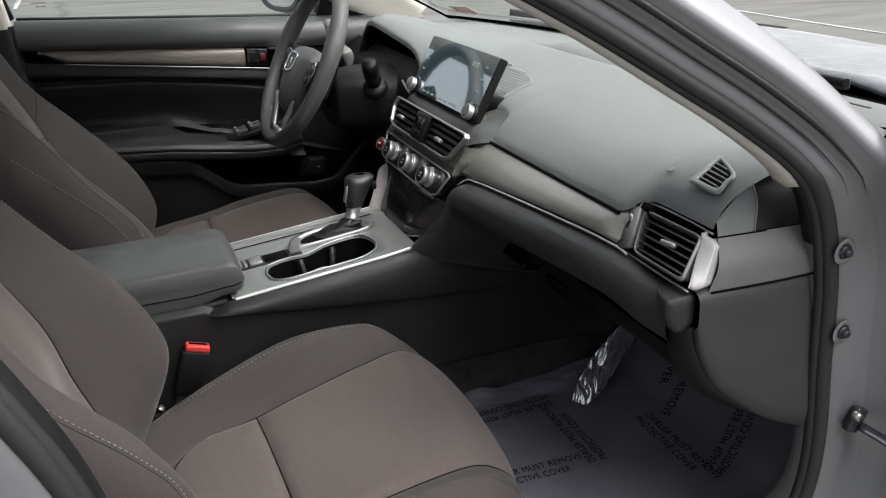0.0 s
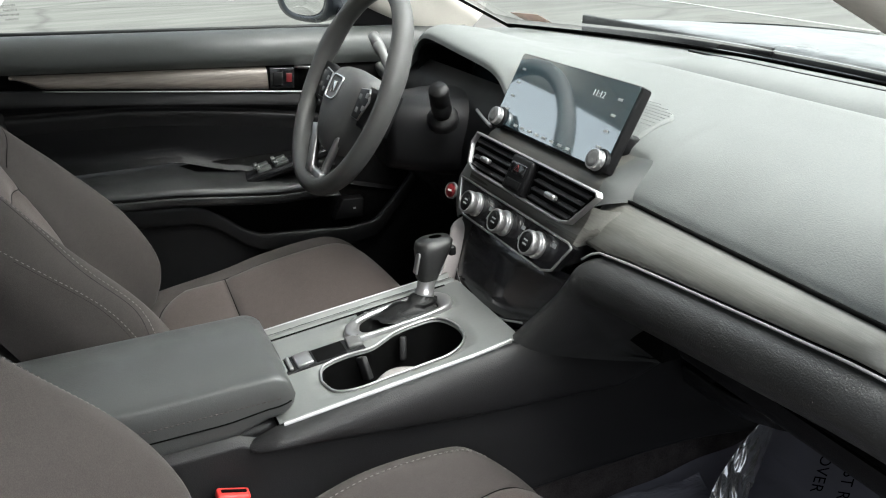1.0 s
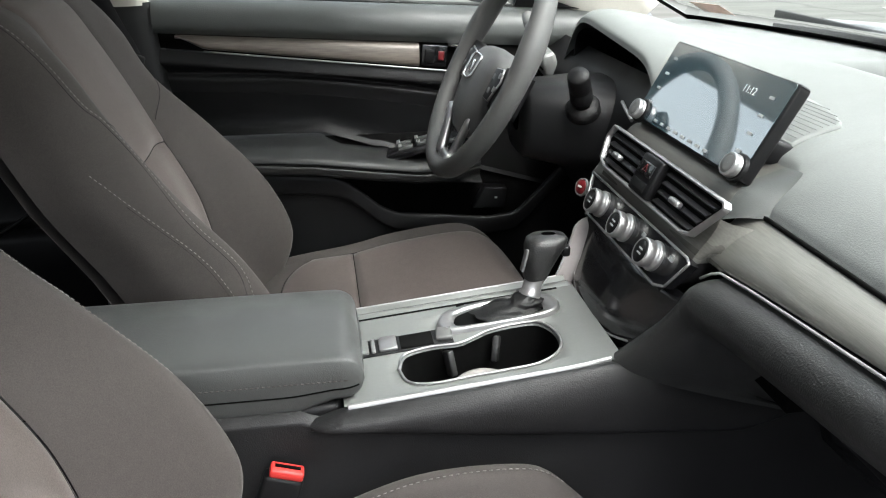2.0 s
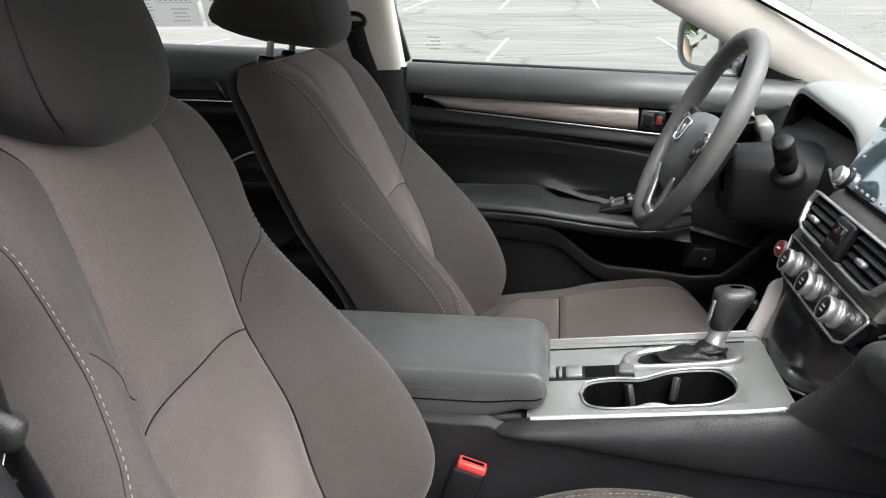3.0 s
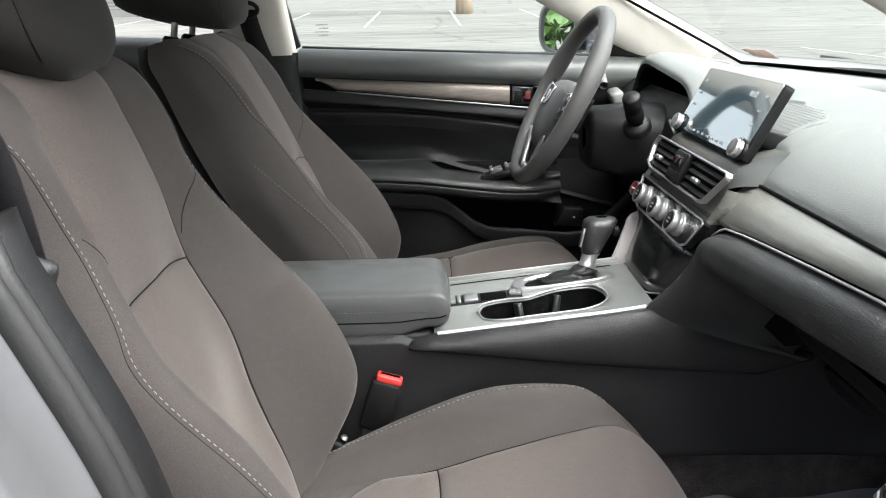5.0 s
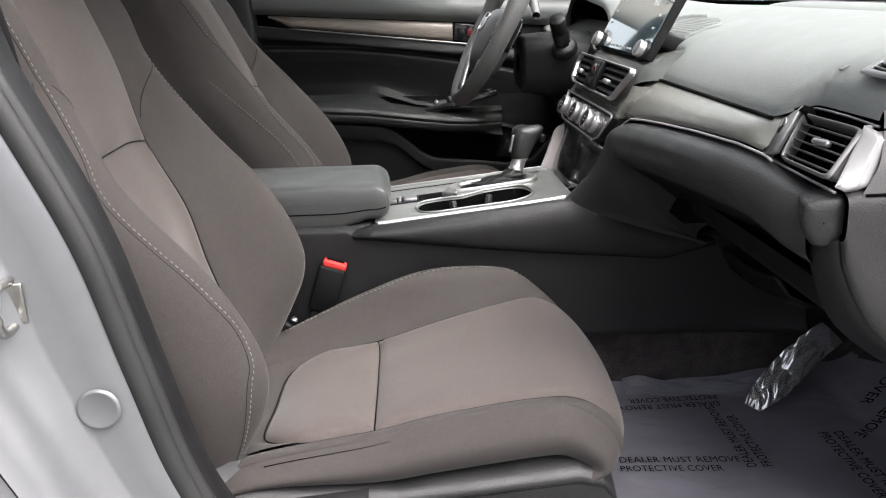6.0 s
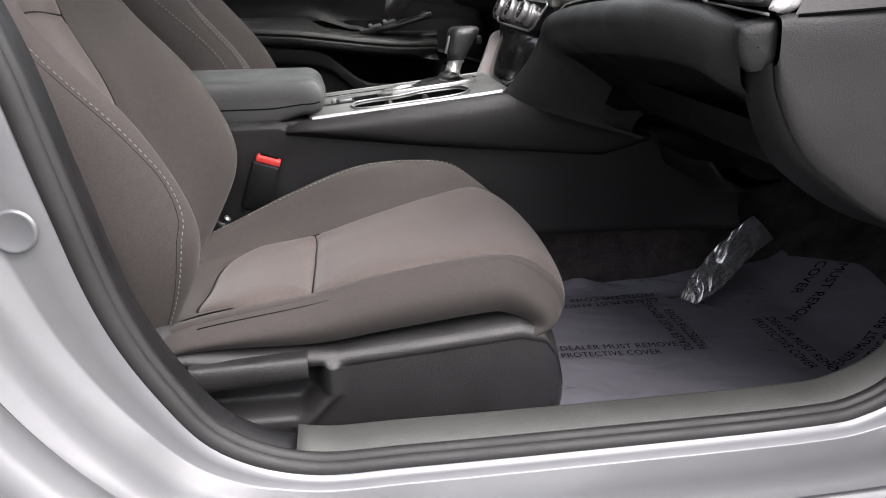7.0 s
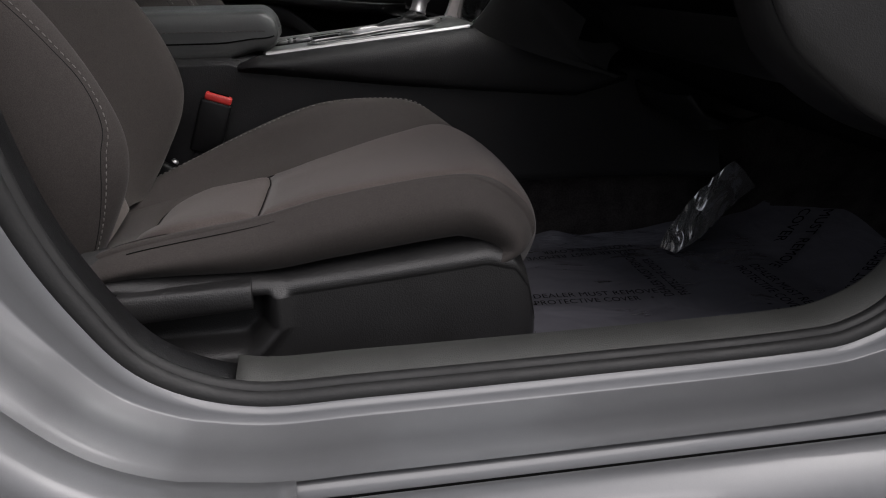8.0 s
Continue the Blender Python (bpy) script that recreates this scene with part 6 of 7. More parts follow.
part("stack_foot", surf(stack_skin[:, 17:]), M_SOFT, stack)
fr_o = [(-0.165, 0.030), (-0.172, 0.012), (-0.158, -0.022), (-0.135, -0.030), (0.120, -0.030), (0.140, -0.024), (0.174, 0.024), (0.168, 0.030)]
fo = []
for (w0, h0), (w1, h1) in zip(fr_o, fr_o[1:] + fr_o[:1]):
    fo += [(w0 + (w1 - w0) * t, h0 + (h1 - h0) * t) for t in np.linspace(0, 1, 8, endpoint=False)]
fo = np.array(fo)


def inset(p, a):
    q = p.copy()
    q[:, 0] = p[:, 0] * (1 - a / 0.165)
    q[:, 1] = p[:, 1] * (1 - a / 0.03)
    return q


frame_rows = [[on_stack(w, h, d) for w, h in inset(fo, a)] for a, d in ((0.0, 0.002), (0.0005, 0.010), (0.0022, 0.012), (0.0042, 0.009), (0.0048, 0.0))]
part("vent_frame", surf(np.array(frame_rows), close=True), M_SATIN, stack, "silver frame round the centre vents")
part("vent_well", plate([on_stack(w, h, 0.0015) for w, h in inset(fo, 0.003)][::-1], 0.002), M_DARK, stack)
for k in range(4):
    h = -0.018 + 0.012 * k
    for w0, w1 in ((-0.158 + 0.006 * (3 - k) * 0.6, -0.036), (0.030, 0.132 + 0.008 * k)):
        part("slat", plate([on_stack(w0, h - 0.002, 0.009), on_stack(w1, h - 0.002, 0.009), on_stack(w1, h + 0.0035, 0.003), on_stack(w0, h + 0.0035, 0.003)], 0.0022), M_SOFT, stack)
for w in (-0.105, 0.085):
    part("vane_tab", box(on_stack(w, -0.004, 0.012), (0.010, 0.024, 0.008), 0.003, (0, 25, 0)), M_SATIN, stack, "satin vent tab")
hz = part("hazard_block", box(on_stack(-0.004, 0.000, 0.010), (0.014, 0.056, 0.052), 0.004, (0, 25, 0)), M_HARD, stack, "hazard switch block")
part("hazard_button", box(on_stack(-0.004, 0.008, 0.0175), (0.004, 0.040, 0.018), 0.0015, (0, 25, 0)), M_GLOSS, hz)
part("hazard_triangle", pipe([on_stack(-0.004 + 0.006 * math.sin(a), 0.008 + 0.006 * math.cos(a), 0.020) for a in (0, 2.094, 4.189)], 0.0006, 5, closed=True, up=(-1, 0, 0.4)), M_DIMRED, hz)
part("lower_button", box(on_stack(-0.004, -0.014, 0.0175), (0.003, 0.038, 0.012), 0.001, (0, 25, 0)), M_HARD, hz)
FC = axes_at((0.588, 0.000, 0.822), (0, -1, 0), (0.42, 0, 0.9))


def on_climate(w, h, d=0.0):
    return tuple(FC @ Vector((w, h, d)))


co = [(-0.170, 0.026), (-0.160, 0.008), (-0.140, -0.020), (-0.120, -0.026), (0.118, -0.026), (0.140, -0.018), (0.160, 0.022), (0.150, 0.026)]
part("climate_panel", plate([on_climate(w, h, 0.004) for w, h in co], 0.012), M_GLOSS, stack, "black climate panel")
cl = []
for (w0, h0), (w1, h1) in zip(co, co[1:] + co[:1]):
    cl += [on_climate(w0 + (w1 - w0) * t, h0 + (h1 - h0) * t, 0.005) for t in np.linspace(0, 1, 6, endpoint=False)]
part("climate_trim", pipe(cl, 0.0018, 6, closed=True, up=(-1, 0, 0.4)), M_SATIN, stack, "thin silver edge")
nrm = FC.to_3x3() @ Vector((0, 0, 1))
for w in (-0.095, -0.003, 0.090):
    kn = part("climate_knob", turned([(0.0192, 0.0), (0.0195, 0.004), (0.0185, 0.0062), (0.0160, 0.0070), (0.0156, 0.0105), (0.0172, 0.0115), (0.0180, 0.0135), (0.0180, 0.0200), (0.0170, 0.0222), (0.0150, 0.0226), (0.0145, 0.0220)], on_climate(w, 0.0, 0.004), nrm, 40), M_SATIN, stack, "stepped satin silver climate knob")
    part("knob_face", turned([(0.0005, 0.0222), (0.0145, 0.0222), (0.0148, 0.0200)], on_climate(w, 0.0, 0.004), nrm, 28), M_HARD, kn)
    for k in range(2):
        part("face_mark", box(on_climate(w, -0.003 + 0.006 * k, 0.0266), (0.0006, 0.010, 0.0022), 0, (0, 25, 0)), M_ICON, kn)
for w, h in ((-0.052, 0.006), (-0.050, -0.008), (0.044, 0.010), (0.046, -0.006), (0.124, 0.012)):
    part("climate_mark", box(on_climate(w, h, 0.0045), (0.0006, 0.010, 0.006), 0, (0, 25, 0)), M_ICON, stack)
part("bin_lid", surf(np.array([[(x + 0.012 * (y / 0.13) ** 2, y * (0.66 + 0.34 * min(1.0, max(0.0, (z - 0.69) / 0.11))) if y < 0 else y, z) for x, z in spline([(0.584, 0.800), (0.572, 0.785), (0.556, 0.748), (0.545, 0.710), (0.545, 0.690)], 14)] for y in np.linspace(-0.172, 0.105, 16)])), M_GLOSS, stack, "glossy black storage bin lid")
part("bin_line", pipe(spline([(0.5555, 0.112, 0.712), (0.5475, 0.07, 0.694), (0.5443, 0.01, 0.690), (0.546, -0.05, 0.700), (0.5525, -0.106, 0.718)], 20), 0.0016, 6), M_SATIN, stack)
cheek_l = spline([(0.513, 0.126, 0.676), (0.531, 0.128, 0.697), (0.543, 0.132, 0.722), (0.556, 0.140, 0.752), (0.570, 0.150, 0.775), (0.604, 0.156, 0.782)], 26)
cheek_r = spline([(0.556, 0.119, 0.668), (0.566, 0.120, 0.694), (0.573, 0.121, 0.715), (0.580, 0.123, 0.742), (0.588, 0.125, 0.768), (0.606, 0.128, 0.790)], 26)
part("stack_cheek", surf(np.array([spline([a, (a + b) / 2 + (-0.002, 0, 0), b], 8) for a, b in zip(cheek_l, cheek_r)]), thick=0.004), M_STACK, stack, "warm grey side panel")
part("cheek_edge", pipe(cheek_l + (-0.001, -0.001, 0.001), 0.0022, 8), M_CHROME, stack, "bright edge of the side panel")
part("start_surround", surf(np.array([spline(c, 10) for c in ([(0.625, 0.160, 0.885), (0.628, 0.185, 0.885), (0.650, 0.212, 0.880)], [(0.604, 0.158, 0.845), (0.600, 0.190, 0.842), (0.622, 0.220, 0.835)], [(0.596, 0.152, 0.815), (0.592, 0.190, 0.810), (0.612, 0.218, 0.80)], [(0.590, 0.148, 0.79), (0.590, 0.182, 0.775), (0.605, 0.205, 0.76)])])), M_CONSOLE, stack, "grey panel round the start button")
sb = part("start_button", turned([(0.0005, 0.005), (0.0105, 0.005), (0.0118, 0.003), (0.012, 0)], (0.590, 0.200, 0.814), (-0.9, -0.25, 0.35), 26), M_START, stack, "red engine start button")
part("button_ring", turned([(0.0120, 0.0), (0.0126, 0.0042), (0.0138, 0.0042), (0.0145, 0)], (0.590, 0.200, 0.814), (-0.9, -0.25, 0.35), 26), M_CONSOLE, sb)
part("button_mark", box((0.5846, 0.1985, 0.8165), (0.001, 0.009, 0.003), 0, (0, 20, 15)), M_WHITE, sb)

# ---- touch screen ----
SA = axes_at((0.672, 0.004, 0.988), (0, -1, 0), (0.055, 0, 0.105))


def on_screen(w, h, d=0.0):
    return tuple(SA @ Vector((w, h, d)))


scr = thing("touch_screen", (0.69, 0, 0.93), "upright glossy touch screen with two silver knobs", "display")
so = [(-0.150, -0.060), (0.150, -0.060), (0.153, -0.057), (0.153, 0.056), (0.150, 0.060), (-0.150, 0.060), (-0.153, 0.056), (-0.153, -0.057)]
part("case", plate([on_screen(w, h, 0.0) for w, h in so], 0.016, 0.003), M_HARD, scr)
part("glass", plate([on_screen(w * 0.975, h * 0.955 + 0.001, 0.0012) for w, h in so], 0.001), M_SCREEN, scr, "glossy dark display glass")
for k in range(4):
    for w in (-0.128, 0.122):
        part("touch_key", box(on_screen(w, 0.035 - 0.022 * k, 0.0020), (0.0006, 0.010, 0.0036), 0.0001, (0, 28, 0)), M_ICON, scr)
for k in range(8):
    part("lower_key", box(on_screen(-0.085 + 0.021 * k, -0.050, 0.0020), (0.0006, 0.010, 0.004), 0.0001, (0, 28, 0)), M_ICON, scr)
lettering("clock", "11:12", 0.013, SA @ Matrix.Translation((0.060, 0.030, 0.0018)), M_WHITE, scr, 0.0001)
snrm = SA.to_3x3() @ Vector((0, 0, 1))
for w in (-0.135, 0.138):
    kn = part("rotary_knob", turned([(0.0138, 0.003), (0.0142, 0.008), (0.0134, 0.0095), (0.0140, 0.011), (0.0138, 0.0150), (0.0126, 0.0165), (0.0112, 0.0160)], on_screen(w, -0.048, 0.0), snrm, 34), M_SATIN, scr, "ribbed chrome screen knob")
    part("knob_face", turned([(0.0005, 0.0160), (0.0060, 0.0163), (0.0114, 0.0160), (0.0115, 0.0140)], on_screen(w, -0.048, 0.0), snrm, 28), M_VENT, kn)
    part("knob_collar", turned([(0.0136, 0.0055), (0.0164, 0.0055), (0.0172, 0.004), (0.0176, 0.0)], on_screen(w, -0.048, 0.0), snrm, 30), M_HARD, kn, "black base ring")
part("foot", box((0.705, 0, 0.955), (0.05, 0.24, 0.03), 0.006, (0, 20, 0)), M_HARD, scr)

# ---- steering wheel and column ----
wheel = thing("steering_wheel", (0.46, 0.36, 0.80), "black three-spoke steering wheel with satin lower spoke", "steering wheel")
WC = axes_at((0.468, 0.36, 0.972), (0, -1, 0), (0.454, 0, 0.891))


def on_wheel(w, h, d=0.0):
    return tuple(WC @ Vector((w, h, d)))


wn_ = tuple(WC.to_3x3() @ Vector((0, 0, 1)))
A = np.linspace(0, 2 * math.pi, 96, endpoint=False)
grip = [0.0155 + 0.0022 * math.exp(-((abs(math.sin(a) - 0.35)) / 0.22) ** 2) for a in A]
part("rim", pipe([on_wheel(0.180 * math.cos(a), 0.178 * math.sin(a)) for a in A], grip, 18, closed=True, flat=1.12, up=wn_), M_WHEEL, wheel, "grained black wheel rim")
hub_o = [(-0.076, 0.045), (-0.042, 0.062), (0.042, 0.062), (0.076, 0.045), (0.078, 0.0), (0.062, -0.045), (0.034, -0.078), (0.0, -0.086), (-0.034, -0.078), (-0.062, -0.045), (-0.078, 0.0)]
hl = spline(hub_o + hub_o[:1], 67)[:-1]
hub = part("hub", surf(np.array([[on_wheel(w * s, h * s - 0.028, d + 0.006) for w, h in hl] for s, d in ((0.98, -0.050), (1.03, -0.024), (1.0, -0.010), (0.93, 0.000), (0.8, 0.007), (0.6, 0.013), (0.4, 0.016), (0.2, 0.0175), (0.01, 0.018))]), close=True), M_HUB, wheel, "padded airbag cover")
part("badge", pipe([on_wheel(0.026 * (1.0 + 0.12 * math.sin(a)) * abs(math.cos(a)) ** 0.45 * np.sign(math.cos(a)), -0.006 + 0.021 * abs(math.sin(a)) ** 0.45 * np.sign(math.sin(a)), 0.0235 - 0.003 * math.sin(a)) for a in np.linspace(0, 2 * math.pi, 36, endpoint=False)], 0.0022, 8, closed=True, up=wn_), M_CHROME, hub, "plain chrome badge outline")
part("badge_centre", box(on_wheel(0, -0.006, 0.0235), (0.004, 0.014, 0.020), 0.0015, (0, 27, 0)), M_CHROME, hub)
part("embossed_bar", box(on_wheel(0, -0.062, 0.0200), (0.001, 0.022, 0.005), 0, (0, 27, 0)), M_HARD, hub)
part("embossed_bar", box(on_wheel(0, -0.072, 0.0185), (0.001, 0.016, 0.004), 0, (0, 27, 0)), M_HARD, hub)
for s in (-1, 1):
    part("spoke", surf(np.array([spline([on_wheel(s * w, h + t - 0.022, d) for w, h, d in ((0.060, 0.012, -0.010), (0.105, 0.012, -0.006), (0.145, 0.016, -0.004), (0.172, 0.018, -0.004))], 14) for t in np.linspace(-0.038, 0.030, 8)[::-s]]), thick=0.022), M_HARD, wheel)
    pod = part("switch_pod", plate([on_wheel(s * w, h - 0.022, 0.004) for w, h in ((0.080, 0.034), (0.114, 0.038), (0.126, 0.020), (0.108, -0.014), (0.082, -0.014))][::s], 0.004, 0.001), M_HARD, wheel)
    part("pod_edge", pipe([on_wheel(s * w, h - 0.022, 0.0055) for w, h in ((0.080, 0.034), (0.114, 0.038), (0.126, 0.020), (0.108, -0.014), (0.082, -0.014))], 0.0020, 6, closed=True, up=wn_), M_SATIN, pod)
    for k, (w, h) in enumerate(((0.092, 0.022), (0.118, 0.028), (0.096, 0.000), (0.118, 0.006))):
        part("pod_button", box(on_wheel(s * (w - 0.002), h - 0.022, 0.0065), (0.004, 0.013, 0.010), 0.0018, (0, 27, 0)), M_VENT, pod)
    part("lower_spoke", surf(np.array([[on_wheel(s * (0.050 - 0.034 * t + q * (0.0055 + 0.005 * t)), -0.080 - 0.080 * t, 0.006 - 0.008 * t - 0.004 * abs(q)) for q in (-1, -0.5, 0, 0.5, 1)] for t in np.linspace(0, 1, 8)]), thick=0.012), M_SATIN, wheel, "satin silver lower spoke")
part("spoke_foot", box(on_wheel(0, -0.158, -0.002), (0.014, 0.075, 0.018), 0.004, (0, 27, 0)), M_SATIN, wheel)
col = thing("steering_column", (0.62, 0.36, 0.8), "black steering column cover with two control stalks", "steering column")
part("shroud", surf(np.array([[(0.52 + 0.20 * t, 0.36 + w * abs(math.cos(a)) ** 0.7 * np.sign(math.cos(a)), 0.888 - 0.02 * t + h * abs(math.sin(a)) ** 0.7 * np.sign(math.sin(a))) for a in np.linspace(0, 2 * math.pi, 32, endpoint=False)] for t, w, h in ((0.0, 0.02, 0.02), (0.0, 0.060, 0.054), (0.05, 0.070, 0.062), (0.5, 0.092, 0.076), (1.0, 0.11, 0.085))]), close=True), M_HARD, col)
sx, sd = (0.604, 0.262, 0.918), (-0.32, -0.52, 0.74)
part("wiper_stalk", turned([(0.011, 0.0), (0.0115, 0.020), (0.0165, 0.028), (0.0175, 0.032), (0.0175, 0.050), (0.0160, 0.052), (0.0160, 0.056), (0.0172, 0.058), (0.0168, 0.084), (0.0150, 0.088), (0.0005, 0.089)], sx, sd, 26), M_HARD, col, "black wiper stalk with a ribbed end")
part("stalk_boot", turned([(0.027, 0.0), (0.027, 0.012), (0.024, 0.017), (0.016, 0.022)], sx, sd, 26), M_SOFT, col)
part("light_stalk", turned([(0.009, 0.0), (0.009, 0.05), (0.0115, 0.056), (0.0115, 0.072), (0.0104, 0.074), (0.0104, 0.078), (0.0115, 0.080), (0.0108, 0.108), (0.0005, 0.111)], (0.57, 0.42, 0.985), (0.05, 0.85, 0.42), 20), M_VENT, col)


# ---- centre console ----
con = thing("centre_console", (0.35, 0, 0.3), "black centre console with grey top, cup holders and padded armrest", "centre console")


def deck(x):
    return 0.668 + 0.105 * (x - 0.209)


arm = []
for x in np.concatenate([[-0.200, -0.195], np.linspace(-0.18, 0.18, 22), np.linspace(0.19, 0.226, 12)]):
    e = max(0.0, (x - 0.196) / 0.030)
    r = math.sqrt(max(0.0, 1 - min(1, e) ** 2))
    rear = 0.6 if x < -0.197 else 1.0
    w, top, bot = 0.114 - 0.006 * (1 - r), 0.0, 0.0
    zt = 0.700 + 0.031 * r * rear + 0.002 * rear
    zb = 0.690 - 0.020 * r
    zb -= 0.015 * min(1.0, max(0.0, (0.19 - x) / 0.05))
    wl_ = w - 0.022
    pts = [(-w * 0.9, zb), (-w, zb + 0.008), (-w - 0.001, 0.700), (-w + 0.002, 0.700 + (zt - 0.700) * 0.62), (-w + 0.010, 0.700 + (zt - 0.700) * 0.9), (-w * 0.6, zt), (0, zt + 0.003 * r), (wl_ * 0.6, zt - 0.002), (wl_ - 0.012, 0.700 + (zt - 0.700) * 0.78), (wl_ - 0.002, 0.700 + (zt - 0.700) * 0.45), (wl_ + 0.001, 0.698), (wl_, zb + 0.008), (wl_ * 0.9, zb)]
    arm.append([(x, y, z) for y, z in spline(pts, 54)])
lid = part("armrest_lid", surf(np.array(arm)), M_ARM, con, "padded grey-black armrest lid")
g = np.array(arm)
part("lid_front", surf(np.array([g[-1], g[-1] * (1, 0.5, 1) + (0.002, 0, 0), g[-1] * (1, 0.01, 1) + (0.003, 0, 0)])), M_ARM, lid)
for j, o in ((9, -1), (44, 1)):
    part("lid_stitching", stitches(g[3:-5, j] + (0, 0.0012 * o, 0.0008), 0.0042, 0.0022, 0.0007), M_DARKTHREAD, lid)
    part("lid_seam", pipe(g[1:-2, j + (-2 if o < 0 else 2)], 0.0012, 5), M_DARK, lid)
part("armrest_box", box((0.005, -0.006, 0.556), (0.39, 0.206, 0.22), 0.012), M_SOFT, con)


def plate_with_hole(x0, x1, y0, y1, hole):
    """A piece of the console deck between two lengths and widths, with an opening in it."""
    c = hole.mean(0)
    ang = np.arctan2(hole[:, 1] - c[1], hole[:, 0] - c[0])
    outer = []
    for a in ang:
        d = np.array([math.cos(a), math.sin(a)])
        ts = [((x1 if d[0] > 0 else x0) - c[0]) / d[0] if abs(d[0]) > 1e-6 else 9, ((y1 if d[1] > 0 else y0) - c[1]) / d[1] if abs(d[1]) > 1e-6 else 9]
        outer.append(c + d * min(ts))
    outer = np.array(outer)
    for cx in (x0, x1):
        for cy in (y0, y1):
            k = np.argmin(((outer - (cx, cy)) ** 2).sum(1))
            outer[k] = (cx, cy)
    rows = []
    for t in (0, 0.3, 0.7, 1):
        p = outer + (hole - outer) * t
        rows.append([(x, y, deck(x)) for x, y in p])
    rows.append([(x, y, deck(x) - 0.004) for x, y in hole + (c - hole) * 0.02])
    return surf(np.array(rows), close=True)


cup = [(0.272, -0.060), (0.283, -0.028), (0.318, -0.019), (0.355, -0.022), (0.378, -0.013), (0.402, -0.002), (0.440, 0.002), (0.470, -0.004), (0.484, -0.040), (0.476, -0.078), (0.445, -0.100), (0.40, -0.103), (0.36, -0.103), (0.31, -0.104), (0.281, -0.092)]
cup = spline(cup + cup[:1], 91)[:-1]
part("deck_right", plate_with_hole(0.20, 0.545, -0.1195, 0.004, cup), M_CONSOLE, con, "satin grey console deck")
cw = cup.mean(0)
part("cup_well", surf(np.array([[(x, y, deck(x) - d) for x, y in cup + (cw - cup) * s] for s, d in ((0.0, 0.0), (0.03, 0.03), (0.06, 0.075), (0.10, 0.085), (0.6, 0.086), (0.98, 0.086))]), close=True), M_DARK, con, "deep black double cup holder")
part("cup_rim", pipe([(x, y, deck(x) + 0.0012) for x, y in cup], 0.0019, 8, closed=True), M_SATIN, con, "satin rim of the cup holders")
for x, y, r in ((0.343, -0.030, 25), (0.408, -0.014, -25)):
    part("cup_finger", box((x, y, deck(x) - 0.022), (0.009, 0.016, 0.034), 0.002, (-22, 0, r)), M_SLAT, con, "sprung cup grip")
part("cup_insert", surf(np.array([[(x, -0.100 + 0.030 * t * math.sin(math.pi * (x - 0.325) / 0.09), deck(x) - 0.005 - 0.006 * t) for t in np.linspace(0, 1, 5)] for x in np.linspace(0.325, 0.415, 14)]), thick=0.004), M_STACK, con, "pale grey rubber cup insert")
gate = [(0.335, 0.030), (0.345, 0.008), (0.38, 0.004), (0.46, 0.006), (0.496, 0.014), (0.508, 0.036), (0.498, 0.060), (0.46, 0.072), (0.39, 0.070), (0.348, 0.056)]
gate = spline(gate + gate[:1], 71)[:-1]
part("deck_left", plate_with_hole(0.20, 0.545, 0.004, 0.090, gate), M_CONSOLE, con)
gc = gate.mean(0)
part("gate_plate", surf(np.array([[(x, y, deck(x) + d) for x, y in gate + (gc - gate) * s] for s, d in ((-0.02, 0.0), (0.0, 0.006), (0.04, 0.008), (0.20, 0.007), (0.25, 0.003), (0.28, -0.004))]), close=True), M_SATIN, con, "satin silver shift surround")
part("switch_surround", box((0.284, 0.002, deck(0.284) + 0.0006), (0.134, 0.040, 0.004), 0.0012, (0, -6, 0)), M_SOFT, con, "dark surround of the console switches")
for x, l, m_ in ((0.230, 0.016, M_CONSOLE), (0.244, 0.006, M_SATIN), (0.264, 0.024, M_SATIN)):
    part("brake_switch", box((x, 0.002, deck(x) + 0.004), (l, 0.032, 0.006), 0.0018, (0, -6, 0)), m_, con, "satin parking brake switch")
part("tray", box((0.302, 0.002, deck(0.302) + 0.0028), (0.044, 0.034, 0.002), 0.0008, (0, -6, 0)), M_DARK, con)
part("mode_button", box((0.340, 0.004, deck(0.340) + 0.0045), (0.022, 0.028, 0.007), 0.0025, (0, -6, -8)), M_VENT, con, "grey drive mode button")
part("shelf_groove", surf(np.array([[(x, y, deck(x) - 0.0030) for y in (0.1030, 0.1100)] for x in np.linspace(0.206, 0.54, 8)]), thick=0.001), M_DARK, con)
part("deck_groove", surf(np.array([[(x, y, deck(x) + 0.0012) for y in (0.0835, 0.0868)] for x in np.linspace(0.206, 0.52, 8)]), thick=0.001), M_DARK, con)
for k in range(6):
    part("gate_mark", box((0.385 + 0.016 * k, 0.0775, deck(0.385 + 0.016 * k) + 0.0012), (0.007, 0.004, 0.001)), M_ICON, con)
part("gate_strip", surf(np.array([[(x, y, deck(x) + 0.001) for y in (0.072, 0.083)] for x in np.linspace(0.37, 0.49, 6)]), thick=0.002), M_GLOSS, con)
for s in (-1, 1):
    xs_ = np.linspace(0.205, 0.530, 24)
    rail = [[(x, s * (y - (0.005 * max(0.0, (x - 0.46) / 0.07) ** 2 if s < 0 else 0.0)), deck(x) + z) for y, z in ((0.1190, 0.001), (0.1193, 0.0024), (0.1208, 0.003), (0.1228, 0.002), (0.124, -0.003))] for x in xs_]
    part("silver_rail", surf(np.array(rail)), M_SATIN, con, "bright silver edge of the console")
